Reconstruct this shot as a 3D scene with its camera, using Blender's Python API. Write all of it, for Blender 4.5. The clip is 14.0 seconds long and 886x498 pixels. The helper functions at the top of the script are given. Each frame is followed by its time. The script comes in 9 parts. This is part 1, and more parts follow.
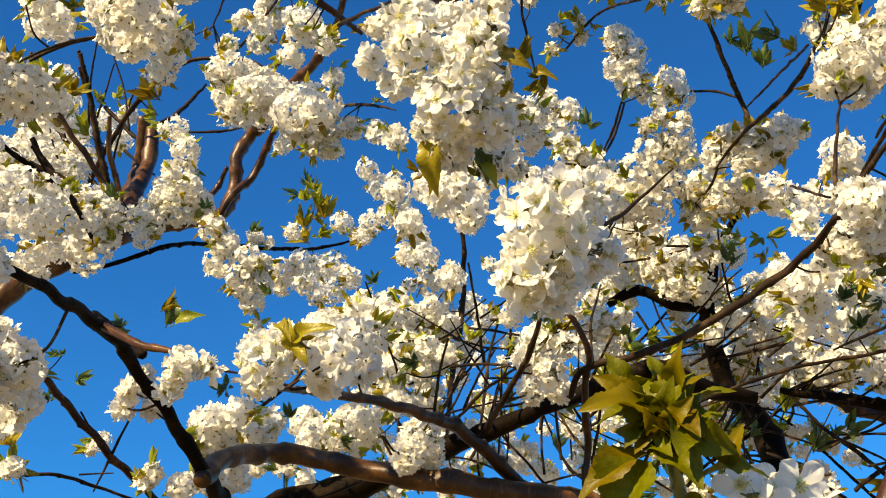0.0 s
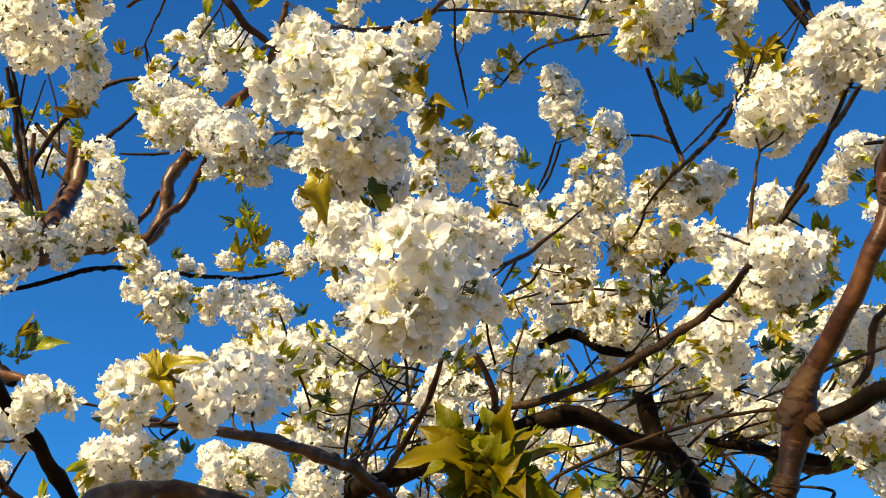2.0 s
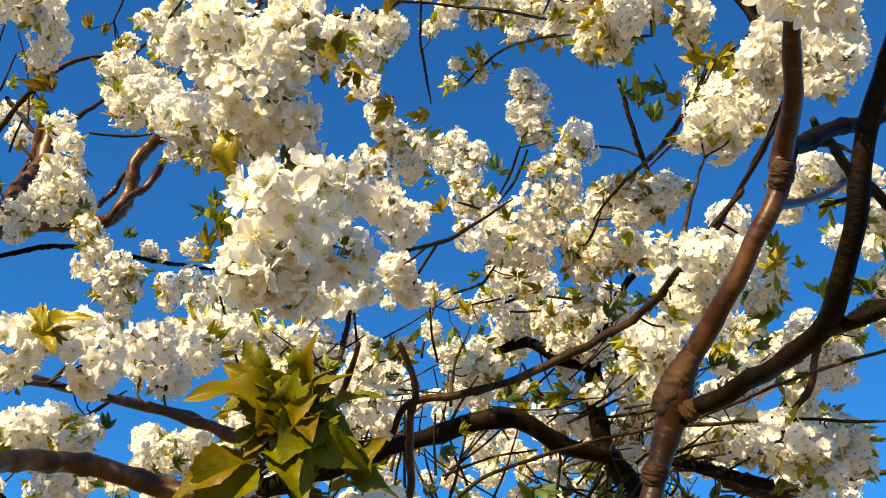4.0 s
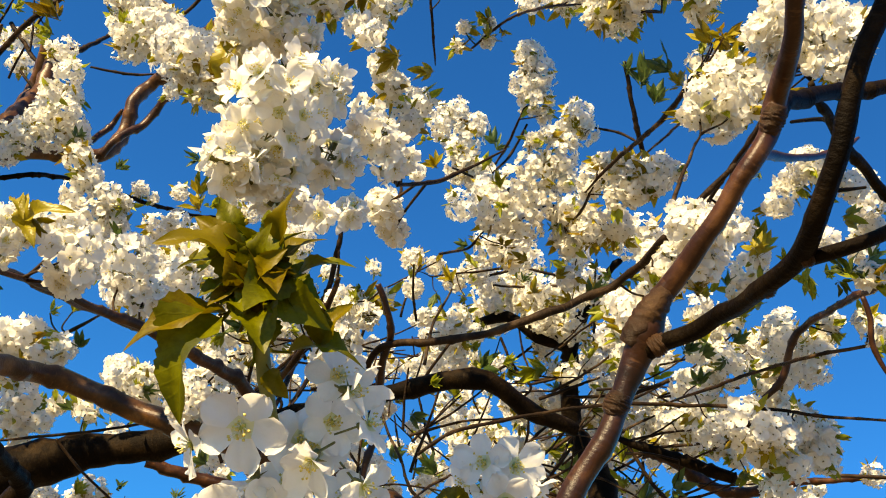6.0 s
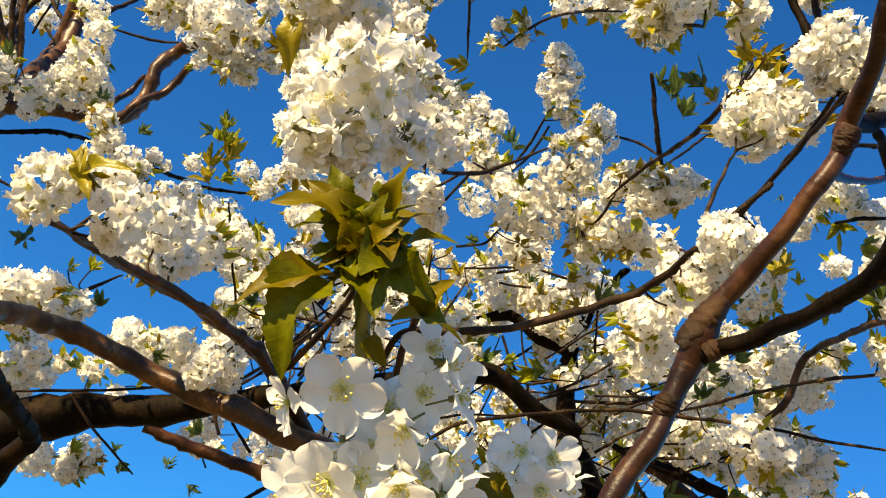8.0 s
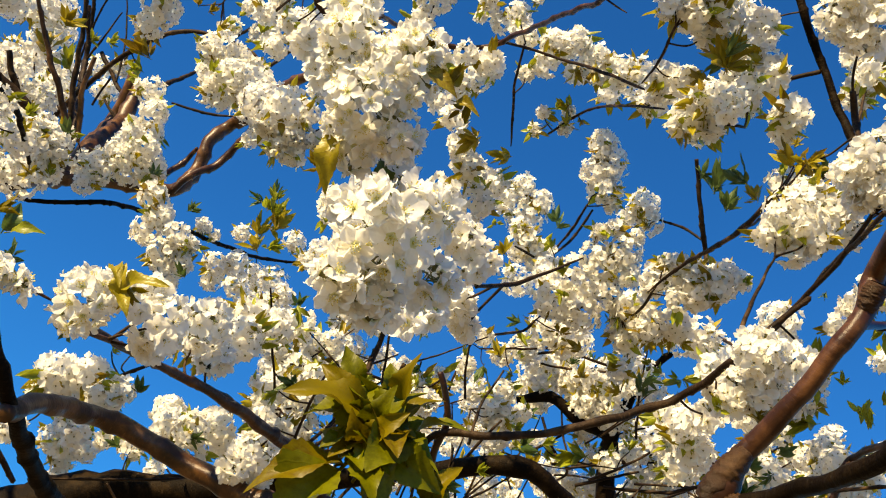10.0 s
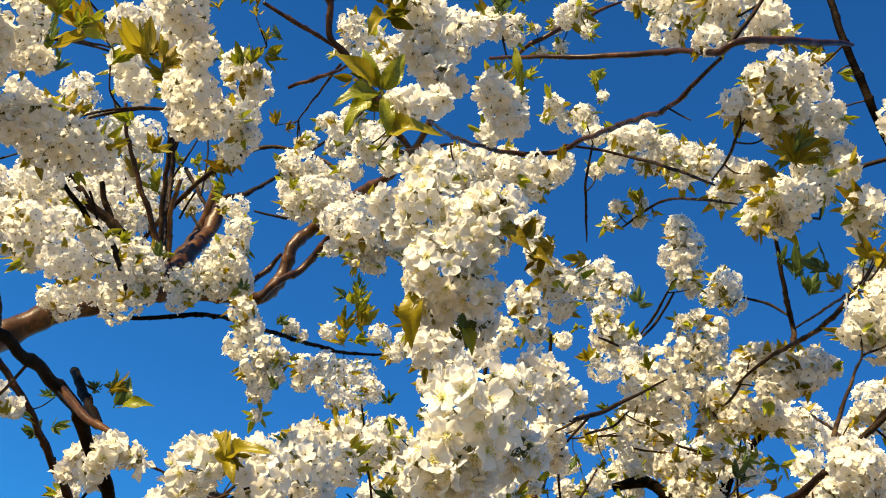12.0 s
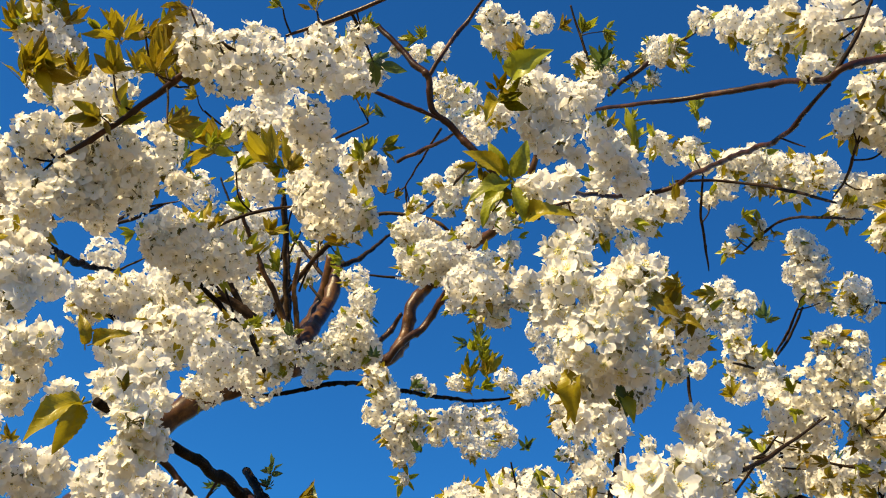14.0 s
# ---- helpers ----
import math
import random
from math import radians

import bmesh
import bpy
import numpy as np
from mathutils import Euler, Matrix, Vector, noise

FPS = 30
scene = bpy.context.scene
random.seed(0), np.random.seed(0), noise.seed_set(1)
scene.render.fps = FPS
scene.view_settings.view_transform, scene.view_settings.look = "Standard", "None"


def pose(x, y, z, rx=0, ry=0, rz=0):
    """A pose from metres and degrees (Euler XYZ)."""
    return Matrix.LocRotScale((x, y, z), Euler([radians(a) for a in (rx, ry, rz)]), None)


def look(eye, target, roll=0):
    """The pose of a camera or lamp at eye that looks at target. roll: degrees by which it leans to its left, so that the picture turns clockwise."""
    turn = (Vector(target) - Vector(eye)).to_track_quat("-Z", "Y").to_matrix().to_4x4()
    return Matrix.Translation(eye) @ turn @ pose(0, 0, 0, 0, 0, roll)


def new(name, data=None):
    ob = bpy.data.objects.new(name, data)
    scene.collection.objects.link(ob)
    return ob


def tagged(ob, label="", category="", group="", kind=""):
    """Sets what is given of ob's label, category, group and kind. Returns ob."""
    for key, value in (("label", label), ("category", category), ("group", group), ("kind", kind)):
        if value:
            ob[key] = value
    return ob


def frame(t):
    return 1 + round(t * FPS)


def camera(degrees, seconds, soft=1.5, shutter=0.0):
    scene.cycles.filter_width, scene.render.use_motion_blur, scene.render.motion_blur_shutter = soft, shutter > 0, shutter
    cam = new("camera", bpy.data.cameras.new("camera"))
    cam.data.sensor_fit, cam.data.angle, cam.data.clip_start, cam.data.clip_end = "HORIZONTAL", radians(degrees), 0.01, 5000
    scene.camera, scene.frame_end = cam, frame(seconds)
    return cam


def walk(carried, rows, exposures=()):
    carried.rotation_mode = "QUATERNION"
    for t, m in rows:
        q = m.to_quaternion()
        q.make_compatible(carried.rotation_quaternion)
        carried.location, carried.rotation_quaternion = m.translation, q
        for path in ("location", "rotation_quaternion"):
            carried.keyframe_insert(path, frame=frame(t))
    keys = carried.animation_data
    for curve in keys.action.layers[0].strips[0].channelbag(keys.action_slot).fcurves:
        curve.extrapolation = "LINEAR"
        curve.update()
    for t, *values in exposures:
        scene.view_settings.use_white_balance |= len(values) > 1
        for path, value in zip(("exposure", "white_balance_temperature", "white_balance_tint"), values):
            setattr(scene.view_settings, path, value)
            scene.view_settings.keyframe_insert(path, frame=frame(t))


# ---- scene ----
cam = camera(47.5, 14.0, soft=1.05)
METRES, EYE, TILT, LEAN, TURN = 0.42, 1.6, 28.0, 0.0, 0.0
ROWS = [
    (0.0, 0.0096, -0.0013, -0.0024, 0.09, 0.02, -0.08),
    (0.5, 0.0344, 0.0238, -0.0034, -0.61, 0.65, -0.62),
    (1.0, 0.0597, 0.0505, 0.0001, -1.34, 1.17, -1.21),
    (1.5, 0.0944, 0.0716, 0.0046, -1.96, 1.61, -1.82),
    (2.0, 0.1300, 0.0921, -0.0017, -2.60, 2.14, -2.35),
    (2.5, 0.1674, 0.0979, -0.0057, -3.04, 2.57, -3.13),
    (3.0, 0.2141, 0.1116, -0.0179, -3.19, 2.99, -3.98),
    (5.5, 0.3072, 0.1405, -0.1203, -4.04, 2.45, -10.21),
    (6.0, 0.3033, 0.1363, -0.1399, -4.26, 2.14, -11.76),
    (6.5, 0.2761, 0.1322, -0.1565, -4.69, 1.73, -13.27),
    (7.0, 0.2423, 0.1226, -0.1875, -5.12, 1.49, -14.78),
    (9.5, 0.2085, 0.1252, -0.1067, -3.11, 3.84, -18.74),
    (10.0, 0.2114, 0.1030, -0.0633, -2.10, 4.52, -18.46),
    (10.5, 0.2139, 0.0832, -0.0226, -0.91, 5.16, -17.93),
    (11.0, 0.2101, 0.0606, 0.0279, 0.45, 5.58, -17.15),
    (11.5, 0.1958, 0.0390, 0.0475, 1.72, 6.32, -16.15),
    (12.0, 0.1672, 0.0122, 0.0812, 3.07, 6.72, -14.87),
    (12.5, 0.1428, -0.0145, 0.1127, 4.65, 6.98, -13.36),
    (13.0, 0.1162, -0.0414, 0.1264, 6.33, 7.26, -11.68),
    (13.5, 0.0986, -0.0652, 0.1399, 8.23, 7.32, -9.79),
    (14.0, 0.0696, -0.0901, 0.1591, 9.72, 7.14, -8.02),
]
EXPOSURES = [(0.0, 1.22, 9200, 10), (6.5, 1.36, 9700, 10), (11.0, 1.22, 9100, 10), (14.0, 1.07, 9100, 10)]
walk(cam, [(t, pose(0, 0, EYE, TILT, LEAN, TURN) @ pose(METRES * x, METRES * y, METRES * z, 90 + pitch, roll, yaw)) for t, x, y, z, yaw, pitch, roll in ROWS], EXPOSURES)


# ---- sky, sun and exposure ----
SUN_TO = Vector((-0.58, -0.59, 0.56)).normalized()
world = bpy.data.worlds.new("sky_world")
scene.world = world
world.use_nodes = True
wn, wl = world.node_tree.nodes, world.node_tree.links
wn.clear()
sky = wn.new("ShaderNodeTexSky")
sky.sky_type = "NISHITA"
sky.sun_disc = False
sky.sun_elevation = math.asin(SUN_TO.z)
sky.sun_rotation = math.atan2(SUN_TO.x, SUN_TO.y)
sky.air_density, sky.dust_density, sky.ozone_density = 1.0, 0.1, 4.0
sky_depth = wn.new("ShaderNodeGamma")
sky_depth.inputs["Gamma"].default_value = 0.97
sky_tone = wn.new("ShaderNodeMix")
sky_tone.data_type, sky_tone.blend_type = "RGBA", "MULTIPLY"
sky_tone.inputs["Factor"].default_value = 1.0
sky_tone.inputs["B"].default_value = (0.002, 0.45, 0.96, 1)
background = wn.new("ShaderNodeBackground")
background.inputs["Strength"].default_value = 0.100
sky_out = wn.new("ShaderNodeOutputWorld")
wl.new(sky.outputs[0], sky_depth.inputs["Color"])
wl.new(sky_depth.outputs[0], sky_tone.inputs["A"])
wl.new(sky_tone.outputs["Result"], background.inputs[0])
wl.new(background.outputs[0], sky_out.inputs[0])

sun_data = bpy.data.lights.new("sun", "SUN")
sun_data.energy, sun_data.angle, sun_data.color = 4.2, radians(0.53), (1.0, 0.90, 0.67)
sun = new("sun", sun_data)
sun.matrix_world = look(SUN_TO * 40, (0, 0, 0))


# ---- materials ----
def material(name):
    m = bpy.data.materials.new(name)
    m.use_nodes = True
    t = m.node_tree
    t.nodes.clear()
    out = t.nodes.new("ShaderNodeOutputMaterial")
    return m, t, out


def node(t, kind, **values):
    n = t.nodes.new(kind)
    for k, v in values.items():
        n.inputs[k.replace("_", " ")].default_value = v
    return n


def ramp(t, source, stops):
    r = t.nodes.new("ShaderNodeValToRGB")
    t.links.new(source, r.inputs[0])
    e = r.color_ramp.elements
    while len(e) < len(stops):
        e.new(0.5)
    for el, (p, c) in zip(e, stops):
        el.position, el.color = p, (*c, 1)
    return r.outputs[0]


def thin_tissue(name, stops, through_light, roughness, scale, bump, gloss=0.3, veins=False):
    """Petal or leaf tissue: matt front, some light passing through."""
    m, t, out = material(name)
    coord = t.nodes.new("ShaderNodeTexCoord")
    info = t.nodes.new("ShaderNodeObjectInfo")
    island = t.nodes.new("ShaderNodeNewGeometry")
    fine = node(t, "ShaderNodeTexNoise", Scale=scale, Detail=4.0, Roughness=0.6)
    t.links.new(coord.outputs["Object"], fine.inputs["Vector"])
    add = t.nodes.new("ShaderNodeMath")
    add.operation = "MULTIPLY_ADD"
    t.links.new(info.outputs["Random"], add.inputs[0])
    add.inputs[1].default_value = 0.35
    t.links.new(fine.outputs["Fac"], add.inputs[2])
    add2 = t.nodes.new("ShaderNodeMath")
    add2.operation = "MULTIPLY_ADD"
    t.links.new(island.outputs["Random Per Island"], add2.inputs[0])
    add2.inputs[1].default_value = 0.45
    t.links.new(add.outputs[0], add2.inputs[2])
    colour = ramp(t, add2.outputs[0], stops)
    front = node(t, "ShaderNodeBsdfPrincipled", Roughness=roughness)
    front.inputs["Specular IOR Level"].default_value = gloss
    back = t.nodes.new("ShaderNodeBsdfTranslucent")
    mix = node(t, "ShaderNodeMixShader", Fac=through_light)
    relief = node(t, "ShaderNodeBump", Strength=bump, Distance=0.0006)
    t.links.new(fine.outputs["Fac"], relief.inputs["Height"])
    if veins:
        # side veins in a herringbone on either side of the midrib
        split = t.nodes.new("ShaderNodeSeparateXYZ")
        t.links.new(coord.outputs["Object"], split.inputs[0])

        def step(operation, a, b):
            n = t.nodes.new("ShaderNodeMath")
            n.operation = operation
            for socket, v in zip(n.inputs, (a, b)):
                if isinstance(v, float):
                    socket.default_value = v
                else:
                    t.links.new(v, socket)
            return n.outputs[0]
        aside = step("ABSOLUTE", split.outputs[1], 0.0)
        slant = step("ADD", step("SUBTRACT", step("MULTIPLY", split.outputs[0], 62.0), step("MULTIPLY", aside, 75.0)), step("MULTIPLY", fine.outputs["Fac"], 2.0))
        rib = ramp(t, step("MULTIPLY_ADD", step("SINE", slant, 0.0), 0.5), [(0.0, (0, 0, 0)), (0.86, (0.12, 0.12, 0.12)), (1.0, (1, 1, 1))])
        height = step("ADD", fine.outputs["Fac"], rib)
        t.links.new(height, relief.inputs["Height"])
        pale = t.nodes.new("ShaderNodeMix")
        pale.data_type = "RGBA"
        t.links.new(step("MULTIPLY", rib, 0.05), pale.inputs["Factor"])
        t.links.new(colour, pale.inputs["A"])
        pale.inputs["B"].default_value = (*[c * 1.5 for c in stops[-1][1]], 1)
        colour = pale.outputs["Result"]
    for n in (front, back):
        t.links.new(relief.outputs[0], n.inputs["Normal"])
    t.links.new(colour, front.inputs["Base Color"])
    t.links.new(colour, back.inputs["Color"])
    t.links.new(front.outputs[0], mix.inputs[1])
    t.links.new(back.outputs[0], mix.inputs[2])
    t.links.new(mix.outputs[0], out.inputs["Surface"])
    return m


def bark(name, dark, mid, light, roughness, gloss, rough_skin=0.7):
    """Cherry bark: smooth skin with pale bands running round the branch, lichen and cracks."""
    m, t, out = material(name)
    uv = t.nodes.new("ShaderNodeTexCoord")
    stretch = node(t, "ShaderNodeMapping", Scale=(70.0, 260.0, 1.0))
    t.links.new(uv.outputs["UV"], stretch.inputs["Vector"])
    bands = node(t, "ShaderNodeTexNoise", Scale=1.0, Detail=3.0, Roughness=0.6)
    t.links.new(stretch.outputs[0], bands.inputs["Vector"])
    patch = node(t, "ShaderNodeTexNoise", Scale=26.0, Detail=6.0, Roughness=0.65)
    t.links.new(uv.outputs["Object"], patch.inputs["Vector"])
    skin = ramp(t, patch.outputs["Fac"], [(0.3, dark), (0.52, mid), (0.75, light)])
    spots = ramp(t, bands.outputs["Fac"], [(0.60, (0, 0, 0)), (0.76, (0.35, 0.35, 0.35))])
    mixed = t.nodes.new("ShaderNodeMix")
    mixed.data_type = "RGBA"
    t.links.new(spots, mixed.inputs["Factor"])
    t.links.new(skin, mixed.inputs["A"])
    mixed.inputs["B"].default_value = (*[min(1, c * 1.5 + 0.01) for c in light], 1)
    fine = node(t, "ShaderNodeTexNoise", Scale=320.0, Detail=5.0, Roughness=0.7)
    t.links.new(uv.outputs["Object"], fine.inputs["Vector"])
    total = t.nodes.new("ShaderNodeMath")
    total.operation = "ADD"
    t.links.new(bands.outputs["Fac"], total.inputs[0])
    t.links.new(fine.outputs["Fac"], total.inputs[1])
    relief = node(t, "ShaderNodeBump", Strength=rough_skin, Distance=0.0016)
    t.links.new(total.outputs[0], relief.inputs["Height"])
    surface = node(t, "ShaderNodeBsdfPrincipled", Roughness=roughness)
    surface.inputs["Specular IOR Level"].default_value = gloss
    t.links.new(mixed.outputs["Result"], surface.inputs["Base Color"])
    t.links.new(relief.outputs[0], surface.inputs["Normal"])
    t.links.new(surface.outputs[0], out.inputs["Surface"])
    return m


def plain(name, stops, roughness, scale):
    m, t, out = material(name)
    coord = t.nodes.new("ShaderNodeTexCoord")
    noise_node = node(t, "ShaderNodeTexNoise", Scale=scale, Detail=5.0)
    t.links.new(coord.outputs["Object"], noise_node.inputs["Vector"])
    surface = node(t, "ShaderNodeBsdfPrincipled", Roughness=roughness)
    t.links.new(ramp(t, noise_node.outputs["Fac"], stops), surface.inputs["Base Color"])
    t.links.new(surface.outputs[0], out.inputs["Surface"])
    return m


PETAL = thin_tissue("petal", [(0.3, (0.80, 0.77, 0.68)), (0.6, (0.88, 0.86, 0.79)), (1.0, (0.91, 0.89, 0.84))], 0.5, 0.5, 220.0, 0.6)
LEAF_TONES = {
    "bronze_leaf": [(0.3, (0.1105, 0.0546, 0.0065)), (0.65, (0.2470, 0.1625, 0.0130)), (1.0, (0.3770, 0.3055, 0.0234))],
    "green_leaf": [(0.3, (0.0975, 0.1014, 0.0078)), (0.65, (0.1950, 0.2015, 0.0143)), (1.0, (0.3250, 0.3510, 0.0312))],
    "dark_leaf": [(0.3, (0.0234, 0.0585, 0.0156)), (0.65, (0.0520, 0.1040, 0.0260)), (1.0, (0.1040, 0.1560, 0.0390))],
}
BRONZE_LEAF, GREEN_LEAF, DARK_LEAF = [thin_tissue(n, c, 0.42, 0.34, 90.0, 0.6, 0.35) for n, c in LEAF_TONES.items()]
VEINED_LEAVES = [thin_tissue("veined_" + n, [(p, tuple(v * g for v, g in zip(k, (0.42, 0.385, 0.2)))) for p, k in c], 0.34, 0.40, 14.0, 0.12, 0.14, True) for n, c in LEAF_TONES.items()]
BRIGHT_LEAVES = [thin_tissue("bright_" + n, [(p, tuple(v * 0.8 for v in k)) for p, k in c], 0.36, 0.36, 14.0, 0.26, 0.35, True) for n, c in LEAF_TONES.items()]
CALYX = plain("calyx", [(0.3, (0.085, 0.085, 0.018)), (0.7, (0.19, 0.165, 0.035))], 0.5, 200.0)
SHOOT = plain("shoot", [(0.3, (0.10, 0.11, 0.018)), (0.7, (0.22, 0.21, 0.035))], 0.45, 60.0)
THROAT = plain("throat", [(0.3, (0.40, 0.40, 0.06)), (0.7, (0.58, 0.55, 0.13))], 0.5, 200.0)
STAMEN = plain("stamen", [(0.3, (0.62, 0.48, 0.10)), (0.7, (0.78, 0.66, 0.20))], 0.6, 200.0)
FILAMENT = plain("filament", [(0.3, (0.80, 0.78, 0.60)), (0.7, (0.85, 0.83, 0.70))], 0.5, 200.0)
# Older dark bark, blackened further: the blossoms' shade is put into its colour.
BARK_SHADED = bark("bark_shaded", (0.0023, 0.0013, 0.0005), (0.0066, 0.0036, 0.0014), (0.0300, 0.0172, 0.0070), 0.55, 0.05)
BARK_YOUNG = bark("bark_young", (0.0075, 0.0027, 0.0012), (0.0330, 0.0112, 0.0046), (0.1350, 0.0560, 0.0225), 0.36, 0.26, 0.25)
PETAL_FOOT = thin_tissue("petal_foot", [(0.3, (0.62, 0.62, 0.26)), (0.6, (0.72, 0.71, 0.38)), (1.0, (0.80, 0.79, 0.52))], 0.3, 0.5, 160.0, 0.35)
BARK_TWIG = bark("bark_twig", (0.0065, 0.0034, 0.0017), (0.0247, 0.0130, 0.0062), (0.1105, 0.0650, 0.0325), 0.5, 0.1)
BARK_BOUGH = bark("bark_bough", (0.0143, 0.0059, 0.0018), (0.0650, 0.0267, 0.0081), (0.2080, 0.0962, 0.0312), 0.36, 0.28, 0.3)
BARK_RING = bark("bark_ring", (0.0090, 0.0040, 0.0016), (0.0440, 0.0195, 0.0075), (0.1650, 0.0860, 0.0340), 0.45, 0.18, 0.5)
# Assumed brown for the unseen ground, set by how much warm light it returns.
BOUNCE_GROUND = plain("bounce_ground", [(0.3, (0.1430, 0.1079, 0.0546)), (0.7, (0.2340, 0.1755, 0.0936))], 0.9, 3.0)


# ---- building helpers ----
def mesh_of(name, verts, faces, materials, slots=None, uvs=None, smooth=True):
    me = bpy.data.meshes.new(name)
    me.from_pydata(verts, [], faces)
    for m in materials:
        me.materials.append(m)
    if slots is not None:
        me.polygons.foreach_set("material_index", slots)
    if uvs is not None:
        layer = me.uv_layers.new(name="UVMap")
        layer.data.foreach_set("uv", [c for uv in uvs for c in uv])
    if smooth:
        me.polygons.foreach_set("use_smooth", [True] * len(me.polygons))
    me.update()
    return me


def part(name, me, parent, m=None, label=""):
    ob = new(name, me)
    ob.parent = parent
    if m is not None:
        ob.matrix_basis = m
    return tagged(ob, label)


def basis(axis, spin=0.0):
    """A turn that takes +Z to axis, spun about it."""
    return Vector(axis).normalized().to_track_quat("Z", "Y").to_matrix().to_4x4() @ Matrix.Rotation(spin, 4, "Z")


# ---- ground and tree root object ----
# Plane out of view, added to throw warm fill light onto the undersides.
ground = new("ground", mesh_of("ground", [(-2000, -2000, 0), (2000, -2000, 0), (2000, 2000, 0), (-2000, 2000, 0)], [(0, 1, 2, 3)], [BOUNCE_GROUND], smooth=False))
tagged(ground, "unseen ground under the cherry tree, brown to bounce warm light up", "ground", kind="structure")
tree = tagged(new("cherry_tree"), "cherry tree in full white blossom, brown bark, young bronze leaves", "tree")
tree.empty_display_size = 0.3
TRUNK_X, TRUNK_Y = -1.142, 1.827
tree.location = (TRUNK_X, TRUNK_Y, 0)
HOME = Matrix.Translation((-TRUNK_X, -TRUNK_Y, 0))

rng = random.Random(5)
branch_points = []


# ---- branches ----
def smooth_path(points, step):
    """Points and radii along a curve that glides through the given ones."""
    pts = [Vector(p[:3]) for p in points]
    rad = [p[3] for p in points]
    out = []
    for i in range(len(pts) - 1):
        a, b, c, d = pts[max(i - 1, 0)], pts[i], pts[i + 1], pts[min(i + 2, len(pts) - 1)]
        n = max(2, int((c - b).length / step))
        for k in range(n):
            s = k / n
            p = 0.5 * ((2 * b) + (c - a) * s + (2 * a - 5 * b + 4 * c - d) * s * s + (3 * b - a - 3 * c + d) * s ** 3)
            out.append((p, rad[i] * (1 - s) + rad[i + 1] * s))
    out.append((pts[-1], rad[-1]))
    return out


def tube(points, wobble=0.5, knots=0.2, tip=True):
    big = max(p[3] for p in points)
    step = min(0.02, max(0.0045, big * 0.55))
    sides = 16 if big > 0.012 else 12 if big > 0.006 else 8 if big > 0.003 else 6
    path = smooth_path(points, step)
    seed = rng.random() * 100
    verts, faces, uvs = [], [], []
    length, up, last = 0.0, Vector((0.3, 0.2, 1)), None
    next_knot = rng.uniform(0.02, 0.06)
    swell = 0.0
    ring_uv = []
    for i, (p, r) in enumerate(path):
        along = (path[min(i + 1, len(path) - 1)][0] - path[max(i - 1, 0)][0]).normalized()
        if last is not None:
            length += (p - last).length
        last = p
        if length > next_knot:
            swell = rng.uniform(0.5, 1.3) * knots
            next_knot = length + rng.uniform(0.012, 0.05) * (1 + big * 40)
        side = along.cross(up).normalized()
        up = side.cross(along).normalized()
        q = Vector((length * 28 + seed, seed * 1.7, 0.3))
        drift = Vector((noise.noise(q), noise.noise(q + Vector((9, 0, 0))), noise.noise(q + Vector((0, 9, 0))))) * min(r * wobble * 1.5, 0.004)
        centre = p + drift
        branch_points.append((centre.copy(), r))
        for k in range(sides):
            a = 2 * math.pi * k / sides
            lump = noise.noise(Vector((math.cos(a) * 1.2 + seed, math.sin(a) * 1.2, length * 30)))
            rr = r * (1 + 0.13 * lump + swell * (0.6 + 0.4 * math.cos(a - seed)))
            verts.append(centre + (side * math.cos(a) + up * math.sin(a)) * rr)
        ring_uv.append((length, r))
        swell *= 0.45
    for i in range(len(path) - 1):
        for k in range(sides):
            k2 = (k + 1) % sides
            faces.append((i * sides + k, i * sides + k2, (i + 1) * sides + k2, (i + 1) * sides + k))
            for (j, kk) in ((i, k), (i, k + 1), (i + 1, k + 1), (i + 1, k)):
                uvs.append((kk / sides * 2 * math.pi * ring_uv[j][1], ring_uv[j][0]))
    n = len(verts)
    for base, back in ((0, True), (n - sides, False)):
        verts.append(path[0][0] if back else path[-1][0] + (path[-1][0] - path[-2][0]).normalized() * path[-1][1] * (0.8 if tip else 0.1))
        c = len(verts) - 1
        for k in range(sides):
            k2 = (k + 1) % sides
            faces.append((base + k2, base + k, c) if back else (base + k, base + k2, c))
            uvs.extend([(0.0, 0.0)] * 3)
    return verts, faces, uvs


# The darkest skin has shade painted into it; the others are plain bark tones.
def branch(name, *points, shaded=False, pale=False, knots=0.4, tip=True, label="", skin=None):
    verts, faces, uvs = tube(points, knots=knots, tip=tip)
    me = mesh_of(name, [HOME @ v for v in verts], faces, [skin or BARK_SHADED if skin or shaded else BARK_YOUNG if not pale else BARK_BOUGH if max(p[3] for p in points) > 0.0115 else BARK_TWIG], uvs=uvs)
    return part(name, me, tree, label=label)


